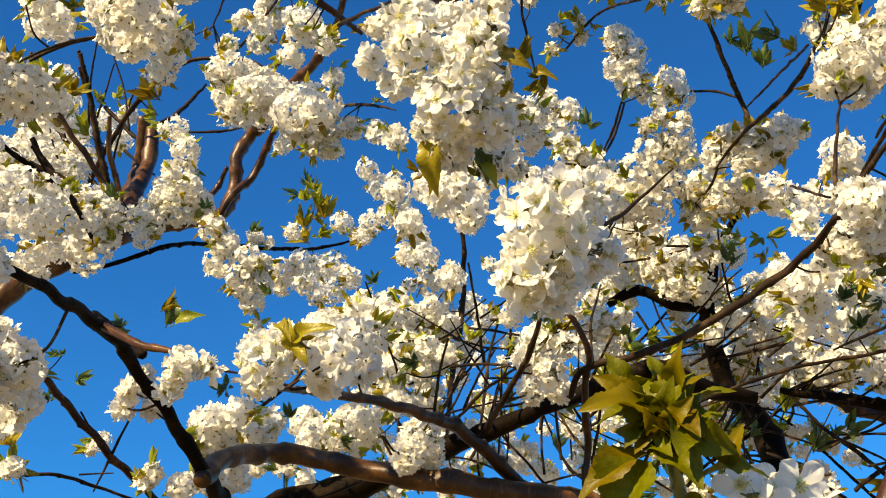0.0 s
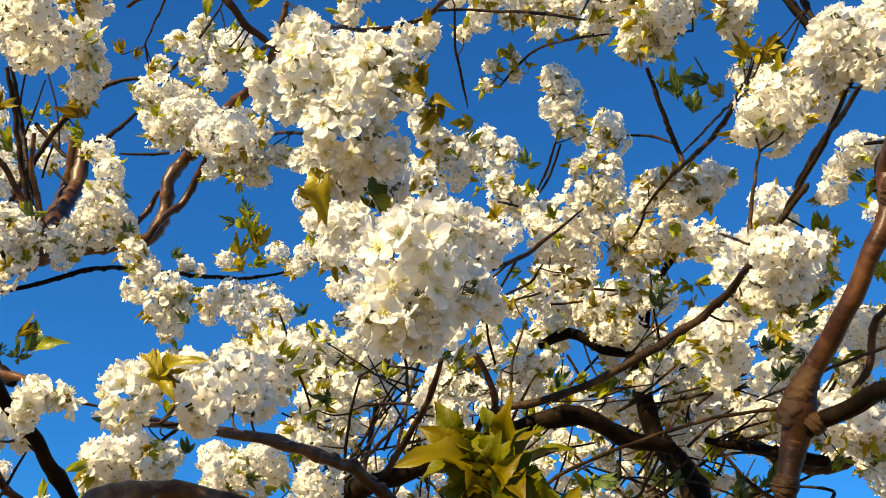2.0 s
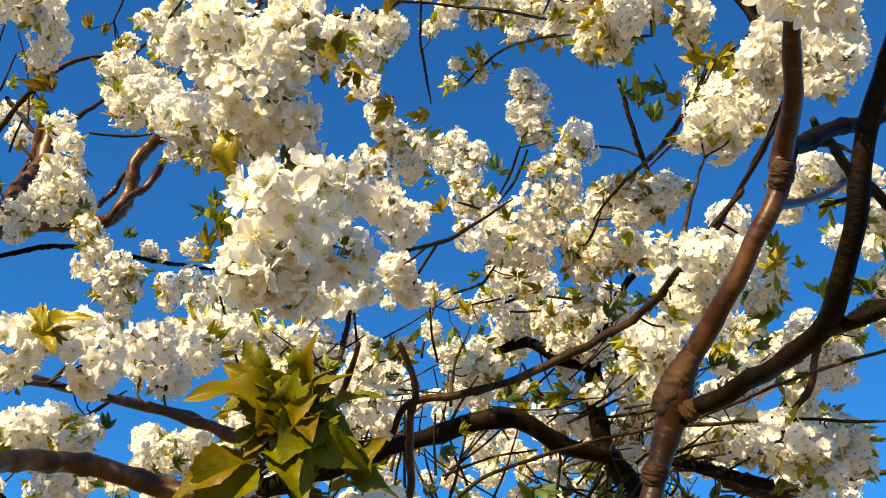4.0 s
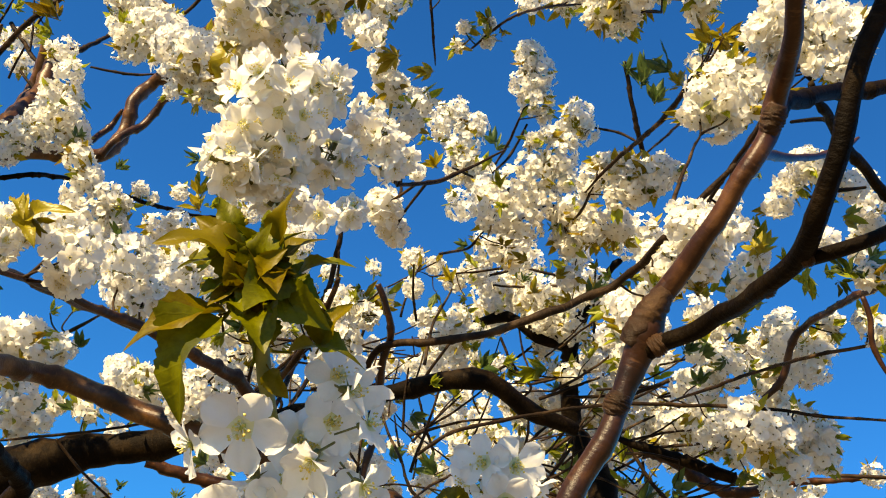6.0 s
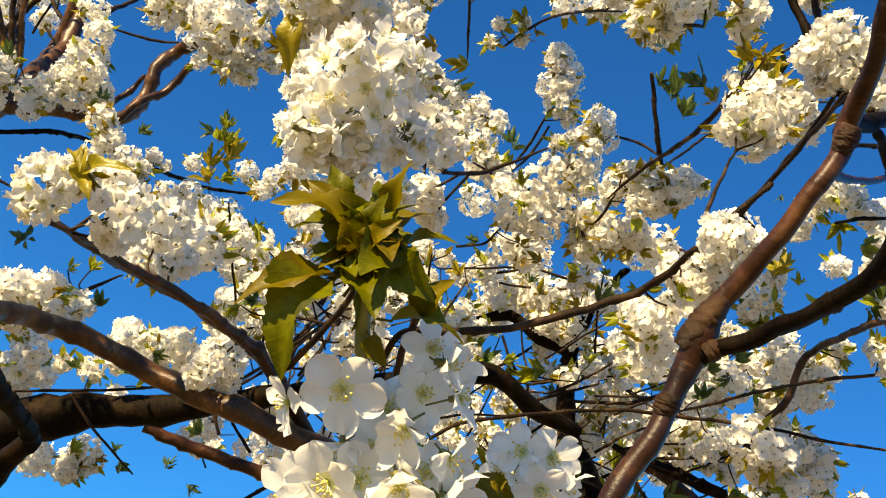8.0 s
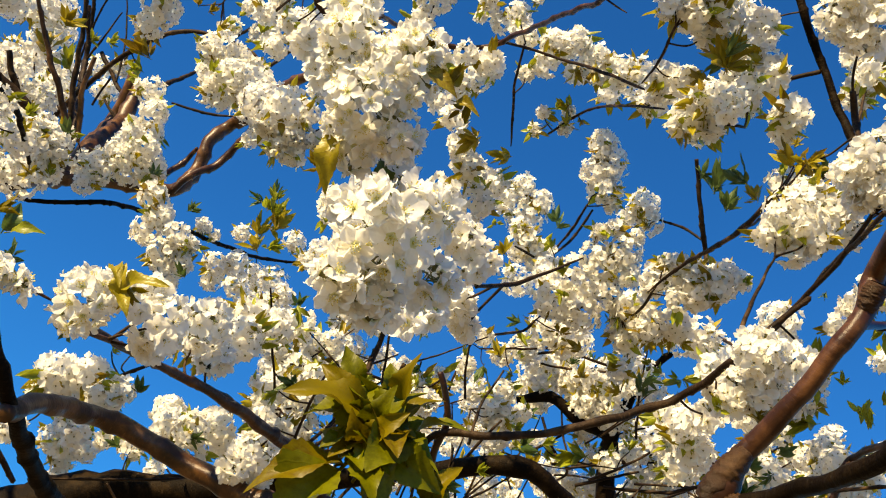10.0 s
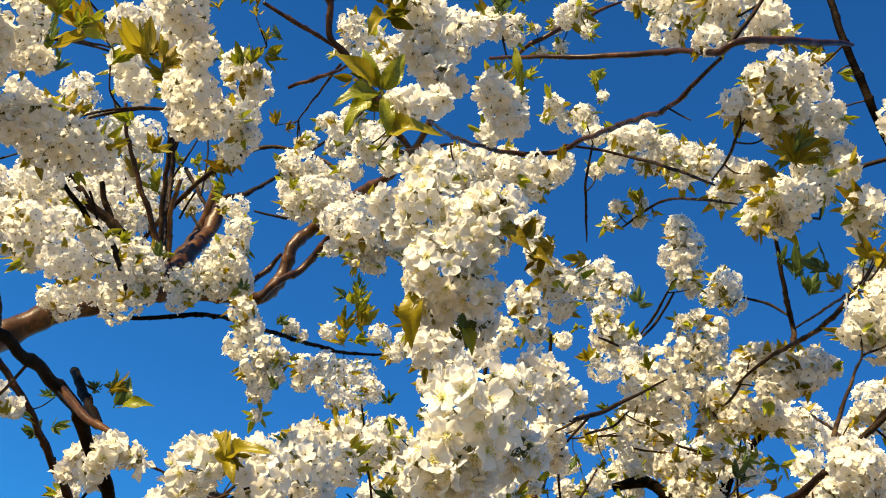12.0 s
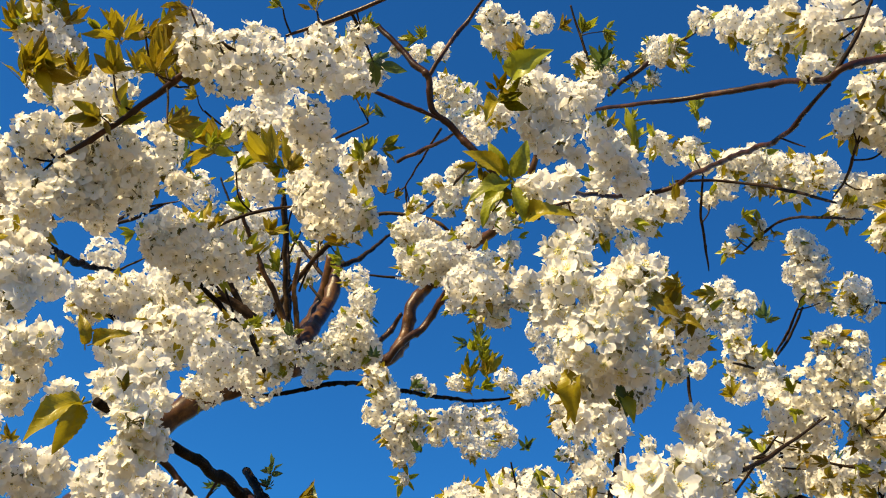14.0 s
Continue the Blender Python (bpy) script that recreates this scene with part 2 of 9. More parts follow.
def collar(a, b, ra, rb, bulge):
    """A wrinkled, swollen ring of bark where shoots fork or were cut away."""
    a, b = Vector(a), Vector(b)
    m = basis(b - a)
    sides, rings, long = 28, 30, (b - a).length
    verts, faces, uvs = [], [], []
    for i in range(rings + 1):
        u = i / rings
        for k in range(sides):
            w = 2 * math.pi * k / sides
            d = Vector((math.cos(w), math.sin(w), 0))
            rough = noise.noise(Vector((d.x * 2, d.y * 2, u * 9 + 3)))
            fold = math.sin(u * 44 + 2.2 * noise.noise(d * 1.6 + Vector((0, 0, u * 3))) * 3)
            swell = math.sin(math.pi * u)
            r = (ra * (1 - u) + rb * u) * (0.74 + 0.24 * swell ** 0.4 + 0.10 * rough + (bulge + 0.08 * fold) * swell)
            verts.append(HOME @ (a + m @ Vector((d.x * r, d.y * r, long * u))))
    for i in range(rings):
        for k in range(sides):
            j = (k + 1) % sides
            faces.append((i * sides + k, i * sides + j, (i + 1) * sides + j, (i + 1) * sides + k))
            uvs.extend([(k / 50, i / 90), ((k + 1) / 50, i / 90), ((k + 1) / 50, (i + 1) / 90), (k / 50, (i + 1) / 90)])
    return part("bark_collar", mesh_of("bark_collar", verts, faces, [BARK_RING], uvs=uvs), tree, label="pale wrinkled bark ring")


# ---- flowers ----
def petal_grid(us, cols, rnd, open_angle, ruffle=0.045, broad=0.43):
    """One petal lying along +X: a cupped, broad, round-ended blade with a small notch and a rippled rim, of radius 1."""
    def width(u):
        if u < 0.62:
            return broad * (0.13 + 0.87 * (u / 0.62) ** 0.85)
        return broad * math.sqrt(1 - ((u - 0.62) / 0.405) ** 2)
    verts, faces = [], []
    bend, twist, ripple = open_angle + rnd.uniform(-0.18, 0.18), rnd.uniform(-0.02, 0.18), rnd.uniform(0, 6)
    curl, notch = rnd.uniform(0.0, 0.34), rnd.uniform(0.02, 0.10)
    for u in us:
        for c in range(cols):
            v = 2 * c / (cols - 1) - 1
            reach = u - (notch * (1 - abs(v)) if u > 0.97 else 0) - 0.05 * v * v * u
            rim = u * u * (0.4 + 0.6 * abs(v))
            lift = math.sin(bend) * reach - curl * reach * reach + 0.17 * v * v * u + ruffle * rim * (math.sin(ripple + 5.5 * v + 3 * u) + 0.6 * math.sin(ripple * 2 + 11 * v))
            verts.append((math.cos(bend) * reach, width(u) * v, lift + twist * v * u))
    for i in range(len(us) - 1):
        for c in range(cols - 1):
            a = i * cols + c
            faces.append((a, a + 1, a + cols + 1, a + cols))
    return verts, faces


def needle(a, b, ra, rb, sides=3):
    a, b = Vector(a), Vector(b)
    m = basis(b - a)
    ring = [m @ Vector((math.cos(2 * math.pi * k / sides), math.sin(2 * math.pi * k / sides), 0)) for k in range(sides)]
    verts = [a + v * ra for v in ring] + [b + v * rb for v in ring]
    return verts, [(k, (k + 1) % sides, sides + (k + 1) % sides, sides + k) for k in range(sides)]


def grain(c, r, fine=True):
    c = Vector(c)
    if not fine:
        return [c + Vector(d) * r for d in ((1, 0, -0.4), (-0.6, 0.9, -0.4), (-0.6, -0.9, -0.4), (0, 0, 1))], [(0, 1, 3), (1, 2, 3), (2, 0, 3), (0, 2, 1)]
    v = [c + Vector(d) * r for d in ((1, 0, 0), (-1, 0, 0), (0, 1, 0), (0, -1, 0), (0, 0, 1.3), (0, 0, -1.3))]
    return v, [(0, 2, 4), (2, 1, 4), (1, 3, 4), (3, 0, 4), (2, 0, 5), (1, 2, 5), (3, 1, 5), (0, 3, 5)]


FLOWER_SLOTS = [PETAL, FILAMENT, STAMEN, CALYX, GREEN_LEAF, BRONZE_LEAF, PETAL_FOOT, THROAT]


FLOWER_LEVELS = {
    "fine": dict(radius=0.0148, us=(0.05, 0.24, 0.45, 0.64, 0.82, 0.94, 1.0), cols=7, ruffle=0.115, broad=0.385, stamens=14, open=(0.12, 0.62)),
    "mid": dict(radius=0.0146, us=(0.06, 0.50, 0.86, 1.0), cols=4, ruffle=0.07, broad=0.46, stamens=8, open=(0.12, 0.6)),
    "far": dict(radius=0.0118, us=(0.08, 0.60, 0.98), cols=3, ruffle=0.06, broad=0.50, stamens=1, open=(0.1, 0.55)),
}


def flower_shape(rnd, level, stalk=0.016):
    """Vertices, faces and material slots of one five-petalled flower, its face towards +Z, its stalk behind."""
    verts, faces, slots = [], [], []
    form = FLOWER_LEVELS[level]
    radius, cols, fine, far = form["radius"], form["cols"], level == "fine", level == "far"

    def take(vs, fs, slot, scale=1.0):
        base = len(verts)
        verts.extend([Vector(v) * scale for v in vs])
        faces.extend([tuple(i + base for i in f) for f in fs])
        slots.extend([slot] * len(fs))

    opened, broad = rnd.uniform(*form["open"]), form["broad"] + (rnd.uniform(-0.02, 0.04) if fine else 0)
    for k in range(5):
        vs, fs = petal_grid(form["us"], cols, rnd, opened, form["ruffle"], broad)
        turn = Matrix.Rotation(2 * math.pi * (k + rnd.uniform(-0.10, 0.10)) / 5, 4, "Z")
        size = radius * rnd.uniform(0.92, 1.08)
        take([(turn @ Vector(v)) + Vector((0, 0, 0.012 * (k % 2))) for v in vs], fs, 0, size)
        if fine:
            slots[-len(fs):-len(fs) + cols - 1] = [6] * (cols - 1)
    for k in range(form["stamens"]):
        a, lean = k * 2.4 + rnd.uniform(-0.3, 0.3), rnd.uniform(0.15, 0.8)
        long = radius * rnd.uniform(0.26, 0.52)
        end = Vector((math.cos(a) * math.sin(lean), math.sin(a) * math.sin(lean), math.cos(lean))) * long
        if fine:
            take(*needle((0, 0, 0), end, radius * 0.016, radius * 0.011), 1)
        elif not far:
            take([(radius * 0.03, 0, 0), (-radius * 0.03, 0, 0), tuple(end)], [(0, 1, 2)], 1)
        take(*grain(end, radius * (0.042 if fine else 0.05 if not far else 0.06), fine), 2)
    if not far:
        take(*needle((0, 0, 0.03 * radius), (0, 0, -0.35 * radius), radius * 0.15, radius * 0.10, 6 if fine else 3), 3)
        # five bent-back sepals and the flower stalk
        for k in range(5):
            a = 2 * math.pi * (k + 0.5) / 5
            out = Vector((math.cos(a), math.sin(a), 0))
            side = Vector((-math.sin(a), math.cos(a), 0))
            foot = Vector((0, 0, -0.04 * radius))
            take([foot + side * radius * 0.09, foot - side * radius * 0.09, foot + out * radius * 0.34 + Vector((0, 0, -radius * rnd.uniform(0.05, 0.3)))], [(0, 1, 2)], 3)
        take(*needle((0, 0, -0.3 * radius), (rnd.uniform(-0.3, 0.3) * stalk, rnd.uniform(-0.3, 0.3) * stalk, -stalk), radius * 0.04, radius * 0.035, 4 if fine else 3), 3)
    take(*grain((0, 0, radius * 0.06), radius * (0.12 if fine else 0.16), fine), 7 if fine else 3)
    return [tuple(v) for v in verts], faces, slots


def leaf_shape(rnd, length, width, rows):
    """A pointed, folded, toothed leaf along +X with its face up."""
    verts, faces = [], []
    droop, fold, wave = rnd.uniform(-0.2, 0.6), rnd.uniform(0.35, 1.0), rnd.uniform(0, 6)
    for i in range(rows + 1):
        u = i / rows
        w = width * math.sin(math.pi * min(1, u ** 0.8 * 0.97 + 0.02)) ** 0.9 * (1.0 if i % 2 else 0.93)
        x = length * (u - 0.12 * droop * u * u)
        z = -droop * length * 0.45 * u * u + 0.03 * length * math.sin(wave + 6 * u)
        for v in (-1, -0.5, 0, 0.5, 1):
            rise = fold * abs(v) * w * 0.8 + 0.16 * w * abs(v) * math.sin(wave + 11 * u + 2 * v)
            verts.append((x - 0.1 * abs(v) * w, v * w, z + rise))
    for i in range(rows):
        for c in range(4):
            a = i * 5 + c
            faces.append((a, a + 5, a + 6, a + 1))
    base = len(verts)
    vs, fs = needle((-0.18 * length, 0, 0), (0.9 * length * (1 - 0.1 * droop), 0, -droop * length * 0.38), length * 0.014, length * 0.006, 4)
    verts.extend([tuple(v) for v in vs])
    faces.extend([tuple(i + base for i in f) for f in fs])
    return verts, faces


def broad_shape(rnd, wide=0.29, rows=22):
    """A broad young leaf along +X, one long: pointed, saw-edged, pleated and curled."""
    verts, faces = [], []
    droop, fold, wave = rnd.uniform(0.1, 0.9), rnd.uniform(0.35, 0.95), rnd.uniform(0, 6)
    for i in range(rows + 1):
        u = i / rows
        w = wide * (math.sin(math.pi * min(1.0, u ** 0.72)) ** 0.8 if 0 < u < 1 else 0.02) * (1.0 if i % 2 else 0.90)
        x = u - 0.10 * droop * u * u
        z = -droop * 0.40 * u * u + 0.14 * math.sin(math.pi * u)
        for v in (-1, -0.66, -0.33, 0, 0.33, 0.66, 1):
            pleat = 0.02 * w * math.sin(u * 40 - 9 * abs(v)) * abs(v)
            rim = 0.42 * w * v * v * math.sin(wave + 9 * u + 1.5 * v)
            verts.append((x - 0.14 * abs(v) * w + 0.03 * math.sin(wave + 3 * u), v * w, z + fold * abs(v) * w * 0.9 + pleat + rim))
    for i in range(rows):
        for c in range(6):
            a = i * 7 + c
            faces.append((a, a + 7, a + 8, a + 1))
    base = len(verts)
    vs, fs = needle((-0.16, 0, -0.02), (0.06, 0, 0.0), 0.020, 0.016, 5)
    verts.extend([tuple(v) for v in vs])
    faces.extend([tuple(i + base for i in f) for f in fs])
    return verts, faces


BROAD_LEAVES = {k: [mesh_of("leaf", *broad_shape(random.Random(500 + i + 9 * k)), [VEINED_LEAVES[k]]) for i in range(6)] for k in range(3)}
YOUNG_LEAVES = {k: [mesh_of("leaf", *broad_shape(random.Random(300 + i + 9 * k), 0.21), [BRIGHT_LEAVES[k]]) for i in range(6)] for k in range(3)}
PLAIN_LEAVES = [leaf_shape(random.Random(120 + i), 1.0, 0.19, 5) for i in range(5)]
PLAIN_FLOWERS = [flower_shape(random.Random(40 + i), "far") for i in range(8)]


def flower_meshes(level, seed, count):
    made = []
    for i in range(count):
        vs, fs, sl = flower_shape(random.Random(seed + i), level)
        made.append(mesh_of("flower", vs, fs, FLOWER_SLOTS, sl))
    return made


FINE_FLOWERS = flower_meshes("fine", 60, 10)
MID_FLOWERS = flower_meshes("mid", 90, 10)


def ball_poses(rnd, radius, count, stray=0.28):
    """Where the flowers of one cluster sit: over an uneven ball, faces outwards."""
    spin = rnd.random() * 6.28
    core = max(0.004, radius - 0.008)
    squash = (rnd.uniform(0.85, 1.1), rnd.uniform(0.85, 1.1), rnd.uniform(0.85, 1.15))
    for k in range(count):
        z = 1 - 2 * (k + 0.5) / count
        s = math.sqrt(1 - z * z)
        d = Vector((s * math.cos(k * 2.39996 + spin), s * math.sin(k * 2.39996 + spin), z))
        d = (d + Vector((rnd.gauss(0, 0.16), rnd.gauss(0, 0.16), rnd.gauss(0, 0.16)))).normalized()
        place = Vector([a * b for a, b in zip(d, squash)]) * core * rnd.uniform(0.78, 1.06)
        face = (d + Vector((rnd.gauss(0, stray), rnd.gauss(0, stray), rnd.gauss(0, stray)))).normalized()
        yield Matrix.Translation(place) @ basis(face, rnd.random() * 6.28) @ Matrix.Scale(rnd.uniform(0.82, 1.04), 4)


CLUSTER_SIZES = {0.014: 6, 0.019: 11, 0.025: 17, 0.032: 27, 0.040: 40, 0.050: 60, 0.062: 86}


def cluster_mesh(seed, radius, count):
    rnd = random.Random(seed)
    verts, faces, slots = [], [], []
    # an outer shell of flowers and a looser core that closes the gaps between them
    for m in [*ball_poses(rnd, radius, count), *ball_poses(rnd, radius * 0.62, max(2, count // 5), 0.5)]:
        vs, fs, sl = PLAIN_FLOWERS[rnd.randrange(len(PLAIN_FLOWERS))]
        base = len(verts)
        verts.extend([tuple(m @ Vector(v)) for v in vs])
        faces.extend([tuple(i + base for i in f) for f in fs])
        slots.extend(sl)
    for k in range(rnd.choice((1, 2, 3, 4))):
        d = Vector((rnd.gauss(0, 1), rnd.gauss(0, 1), rnd.gauss(0, 1))).normalized()
        skin = rnd.choice((4, 5))
        for j in range(rnd.choice((2, 3))):
            way = (d + Vector((rnd.gauss(0, 0.35), rnd.gauss(0, 0.35), rnd.gauss(0, 0.35)))).normalized()
            m = Matrix.Translation(way * radius * 0.45) @ way.to_track_quat("X", "Z").to_matrix().to_4x4() @ Matrix.Rotation(rnd.uniform(-2, 2), 4, "X") @ Matrix.Scale(radius * 0.3 + rnd.uniform(0.012, 0.024), 4)
            vs, fs = rnd.choice(PLAIN_LEAVES)
            base = len(verts)
            verts.extend([tuple(m @ Vector(v)) for v in vs])
            faces.extend([tuple(i + base for i in f) for f in fs])
            slots.extend([skin] * len(fs))
    return mesh_of("blossom", verts, faces, FLOWER_SLOTS, slots)


CLUSTERS = {r: [cluster_mesh(int(r * 10000) + 7 * i, r, n) for i in range(4)] for r, n in CLUSTER_SIZES.items()}
cluster_places = []


def blossom(x, y, z, r):
    """A ball of blossom: single flowers within reach of the viewing spot, joined ones beyond."""
    if (Vector((x, y, z)) - Vector((0.08, 0.02, 1.62))).length < 1.2:
        cluster_places.append((Vector((x, y, z)), r))
        return blossom_near(x, y, z, r, 0, MID_FLOWERS)
    size = min(CLUSTER_SIZES, key=lambda s: abs(math.log(s / r)))
    scale = min(1.2, max(0.85, r / size))
    m = HOME @ Matrix.Translation((x, y, z)) @ Euler([rng.uniform(0, 6.28) for _ in range(3)]).to_matrix().to_4x4() @ Matrix.Scale(scale, 4)
    cluster_places.append((Vector((x, y, z)), r))
    return part("blossom", rng.choice(CLUSTERS[size]), tree, m)


def blossom_near(x, y, z, r, count=0, shapes=FINE_FLOWERS):
    """A ball of blossom near enough for each flower to stand alone."""
    holder = part("blossom", None, tree, HOME @ Matrix.Translation((x, y, z)))
    rnd = random.Random(int(abs(x * 7001 + y * 907 + z * 313) * 100))
    for m in ball_poses(rnd, r, count or max(5, int(3.6 * (r / 0.0095) ** 1.75)), 0.2):
        part("flower", rnd.choice(shapes), holder, m @ Matrix.Scale(0.86, 4))
    return holder


def flower(x, y, z, fx, fy, fz, size=1.0):
    """One flower on its own, facing along f."""
    m = HOME @ Matrix.Translation((x, y, z)) @ basis((fx, fy, fz), rng.random() * 6.28) @ Matrix.Scale(size, 4)
    return part("flower", rng.choice(FINE_FLOWERS), tree, m)


# ---- leaves ----
LEAF_SKIN = [BRONZE_LEAF, GREEN_LEAF, DARK_LEAF]
FINE_LEAVES = {k: [mesh_of("leaf", *leaf_shape(random.Random(80 + i + 9 * k), 1.0, 0.20, 14), [VEINED_LEAVES[k]]) for i in range(4)] for k in range(3)}


def tuft_poses(rnd, count):
    for k in range(count):
        tilt = rnd.uniform(0.05, 0.95)
        a = k * 2.4 + rnd.uniform(-0.4, 0.4)
        way = Vector((math.cos(a) * math.sin(tilt), math.sin(a) * math.sin(tilt), math.cos(tilt)))
        yield Matrix.Translation(way * rnd.uniform(0.0, 0.4)) @ way.to_track_quat("X", "Z").to_matrix().to_4x4() @ Matrix.Rotation(rnd.uniform(-1.2, 1.2), 4, "X") @ Matrix.Scale(rnd.uniform(0.4, 1.1), 4)


def tuft_mesh(seed, kind, count):
    rnd = random.Random(seed)
    verts, faces = [], []
    for m in tuft_poses(rnd, count):
        vs, fs = rnd.choice(PLAIN_LEAVES)
        base = len(verts)
        verts.extend([tuple(m @ Vector(v)) for v in vs])
        faces.extend([tuple(i + base for i in f) for f in fs])
    return mesh_of("leaf_tuft", verts, faces, [LEAF_SKIN[kind]])


TUFTS = {k: [tuft_mesh(200 + i + 10 * k, k, 9 + i) for i in range(4)] for k in range(3)}
TUFT_LABELS = ["young bronze leaves", "fresh green leaves", "dark green leaves"]


def tuft_turn():
    axis = Vector((rng.gauss(0, 0.6), rng.gauss(-0.3, 0.6), rng.gauss(0.5, 0.6)))
    return basis(axis, rng.random() * 6.28)


def leaf_tuft(x, y, z, size, kind):
    m = HOME @ Matrix.Translation((x, y, z)) @ tuft_turn() @ Matrix.Scale(size, 4)
    cluster_places.append((Vector((x, y, z)), size * 0.3))
    return part("leaf_tuft", rng.choice(TUFTS[kind]), tree, m, TUFT_LABELS[kind])


def leaf_tuft_near(x, y, z, size, kind, count=6):
    holder = part("leaf_tuft", None, tree, HOME @ Matrix.Translation((x, y, z)) @ tuft_turn(), TUFT_LABELS[kind])
    for m in tuft_poses(rng, count):
        part("leaf", rng.choice(FINE_LEAVES[kind]), holder, Matrix.Scale(size, 4) @ m)
    return holder


def broad_leaf(base, tip, face, kind, wide=1.0, holder=None):
    return single_leaf(base, tip, face, kind, wide, holder, BROAD_LEAVES)


def single_leaf(base, tip, face, kind, wide=1.0, holder=None, shapes=YOUNG_LEAVES):
    """One leaf from its base to its tip, its upper side turned towards face."""
    b, t = Vector(base), Vector(tip)
    along = (t - b).normalized()
    side = Vector(face).cross(along).normalized()
    up = along.cross(side)
    turn = Matrix((along, side, up)).transposed().to_4x4()
    long = (t - b).length
    m = HOME @ Matrix.Translation(b) @ turn @ Matrix.Diagonal((long, long * wide, long * wide, 1))
    return part("leaf", rng.choice(shapes[kind]), holder or tree, m)


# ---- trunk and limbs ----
branch("trunk", (-1.142, 1.827, -0.05, 0.17), (-1.122, 1.807, 0.25, 0.125), (-1.162, 1.847, 0.9, 0.11), (-1.122, 1.827, 1.45, 0.105), (-1.142, 1.827, 1.75, 0.10), (-1.082, 1.817, 2.048, 0.085), (-1.022, 1.807, 2.168, 0.0336), shaded=True)
branch("limb", (-1.142, 1.827, 1.5, 0.085), (-0.804, 1.764, 1.750, 0.07), (-0.466, 1.701, 1.879, 0.0451), shaded=True)
branch("limb", (-1.142, 1.827, 1.2, 0.0390), (-0.465, 1.607, 1.657, 0.0300), (-0.215, 1.307, 1.857, 0.0102), shaded=True)
branch("limb", (-1.142, 1.827, 1.2, 0.0520), (-0.063, 1.615, 1.455, 0.0400), (0.437, 1.315, 1.805, 0.0187), shaded=False)
branch("limb", (-1.142, 1.827, 1.2, 0.0390), (-0.112, 1.131, 1.410, 0.0300), (0.238, 0.581, 1.690, 0.0058), shaded=False)
branch("limb", (-1.142, 1.827, 1.2, 0.1040), (0.143, 2.191, 1.651, 0.0800), (0.743, 2.141, 2.001, 0.0440), shaded=True)
branch("branch", (-0.331, 0.555, 1.912, 0.0036), (-0.307, 0.628, 1.919, 0.0038), (-0.294, 0.690, 1.927, 0.0043), (-0.290, 0.800, 1.946, 0.0059), (-0.282, 0.873, 1.939, 0.0057), (-0.261, 0.934, 1.911, 0.0063), (-0.234, 0.996, 1.873, 0.0077), (-0.234, 1.104, 1.865, 0.0088), (-0.215, 1.307, 1.857, 0.0102), shaded=True)
branch("branch", (-0.283, 0.782, 1.939, 0.0042), (-0.240, 0.752, 1.911, 0.0034), (-0.207, 0.734, 1.897, 0.0024), (-0.174, 0.717, 1.878, 0.0017), (-0.154, 0.723, 1.876, 0.0008))
branch("bough", (-0.235, 0.977, 1.862, 0.0090), (-0.229, 1.052, 1.905, 0.0097), (-0.186, 1.155, 1.943, 0.0110), (-0.113, 1.168, 1.932, 0.0115), (-0.033, 1.157, 1.914, 0.0123), (0.051, 1.141, 1.897, 0.0134), (0.143, 1.156, 1.888, 0.0132), (0.264, 1.194, 1.861, 0.0147), (0.437, 1.315, 1.805, 0.0187), pale=True)
branch("branch", (-0.138, 0.759, 1.876, 0.0018), (-0.123, 0.808, 1.894, 0.0025), (-0.104, 0.888, 1.919, 0.0034), (-0.056, 0.961, 1.935, 0.0048), (0.012, 1.064, 1.948, 0.0068), (0.045, 1.119, 1.940, 0.0071), (0.079, 1.155, 1.917, 0.0082), (0.121, 1.200, 1.889, 0.0049))
branch("branch", (0.144, 1.066, 1.978, 0.0031), (0.155, 1.035, 2.000, 0.0037), (0.205, 1.003, 2.004, 0.0043), (0.256, 1.005, 2.024, 0.0041), (0.316, 0.987, 2.053, 0.0045), (0.381, 0.976, 2.099, 0.0042), (0.402, 0.891, 2.107, 0.0037), (0.426, 0.859, 2.141, 0.0030), (0.449, 0.829, 2.169, 0.0027), pale=True)
branch("branch", (0.138, 0.995, 2.049, 0.0032), (0.160, 1.017, 2.016, 0.0036), (0.161, 1.072, 1.984, 0.0041), (0.169, 1.137, 1.945, 0.0047), (0.165, 1.156, 1.878, 0.0028))
branch("twig", (0.407, 0.888, 2.108, 0.0026), (0.418, 0.901, 2.181, 0.0023), (0.456, 0.940, 2.288, 0.0012), pale=True)
branch("twig", (0.453, 0.960, 2.386, 0.0031), (0.448, 1.065, 2.392, 0.0033), (0.437, 1.197, 2.430, 0.0031), (0.417, 1.303, 2.431, 0.0012), pale=True)
branch("twig", (0.549, 1.615, 2.989, 0.0044), (0.598, 1.687, 2.914, 0.0052), (0.643, 1.746, 2.848, 0.0060), (0.583, 1.578, 2.683, 0.0026), pale=True)
branch("twig", (0.535, 1.789, 2.943, 0.0023), (0.599, 1.777, 2.933, 0.0031), (0.634, 1.744, 2.891, 0.0017), pale=True)
branch("twig", (0.637, 1.382, 2.738, 0.0026), (0.648, 1.583, 2.819, 0.0028), (0.642, 1.736, 2.863, 0.0021), pale=True)
branch("twig", (0.135, 0.778, 2.031, 0.0018), (0.177, 0.824, 2.080, 0.0020), (0.229, 0.838, 2.135, 0.0008), pale=True)
branch("twig", (0.378, 1.748, 2.701, 0.0028), (0.321, 1.750, 2.716, 0.0028), (0.241, 1.668, 2.677, 0.0019), pale=True)
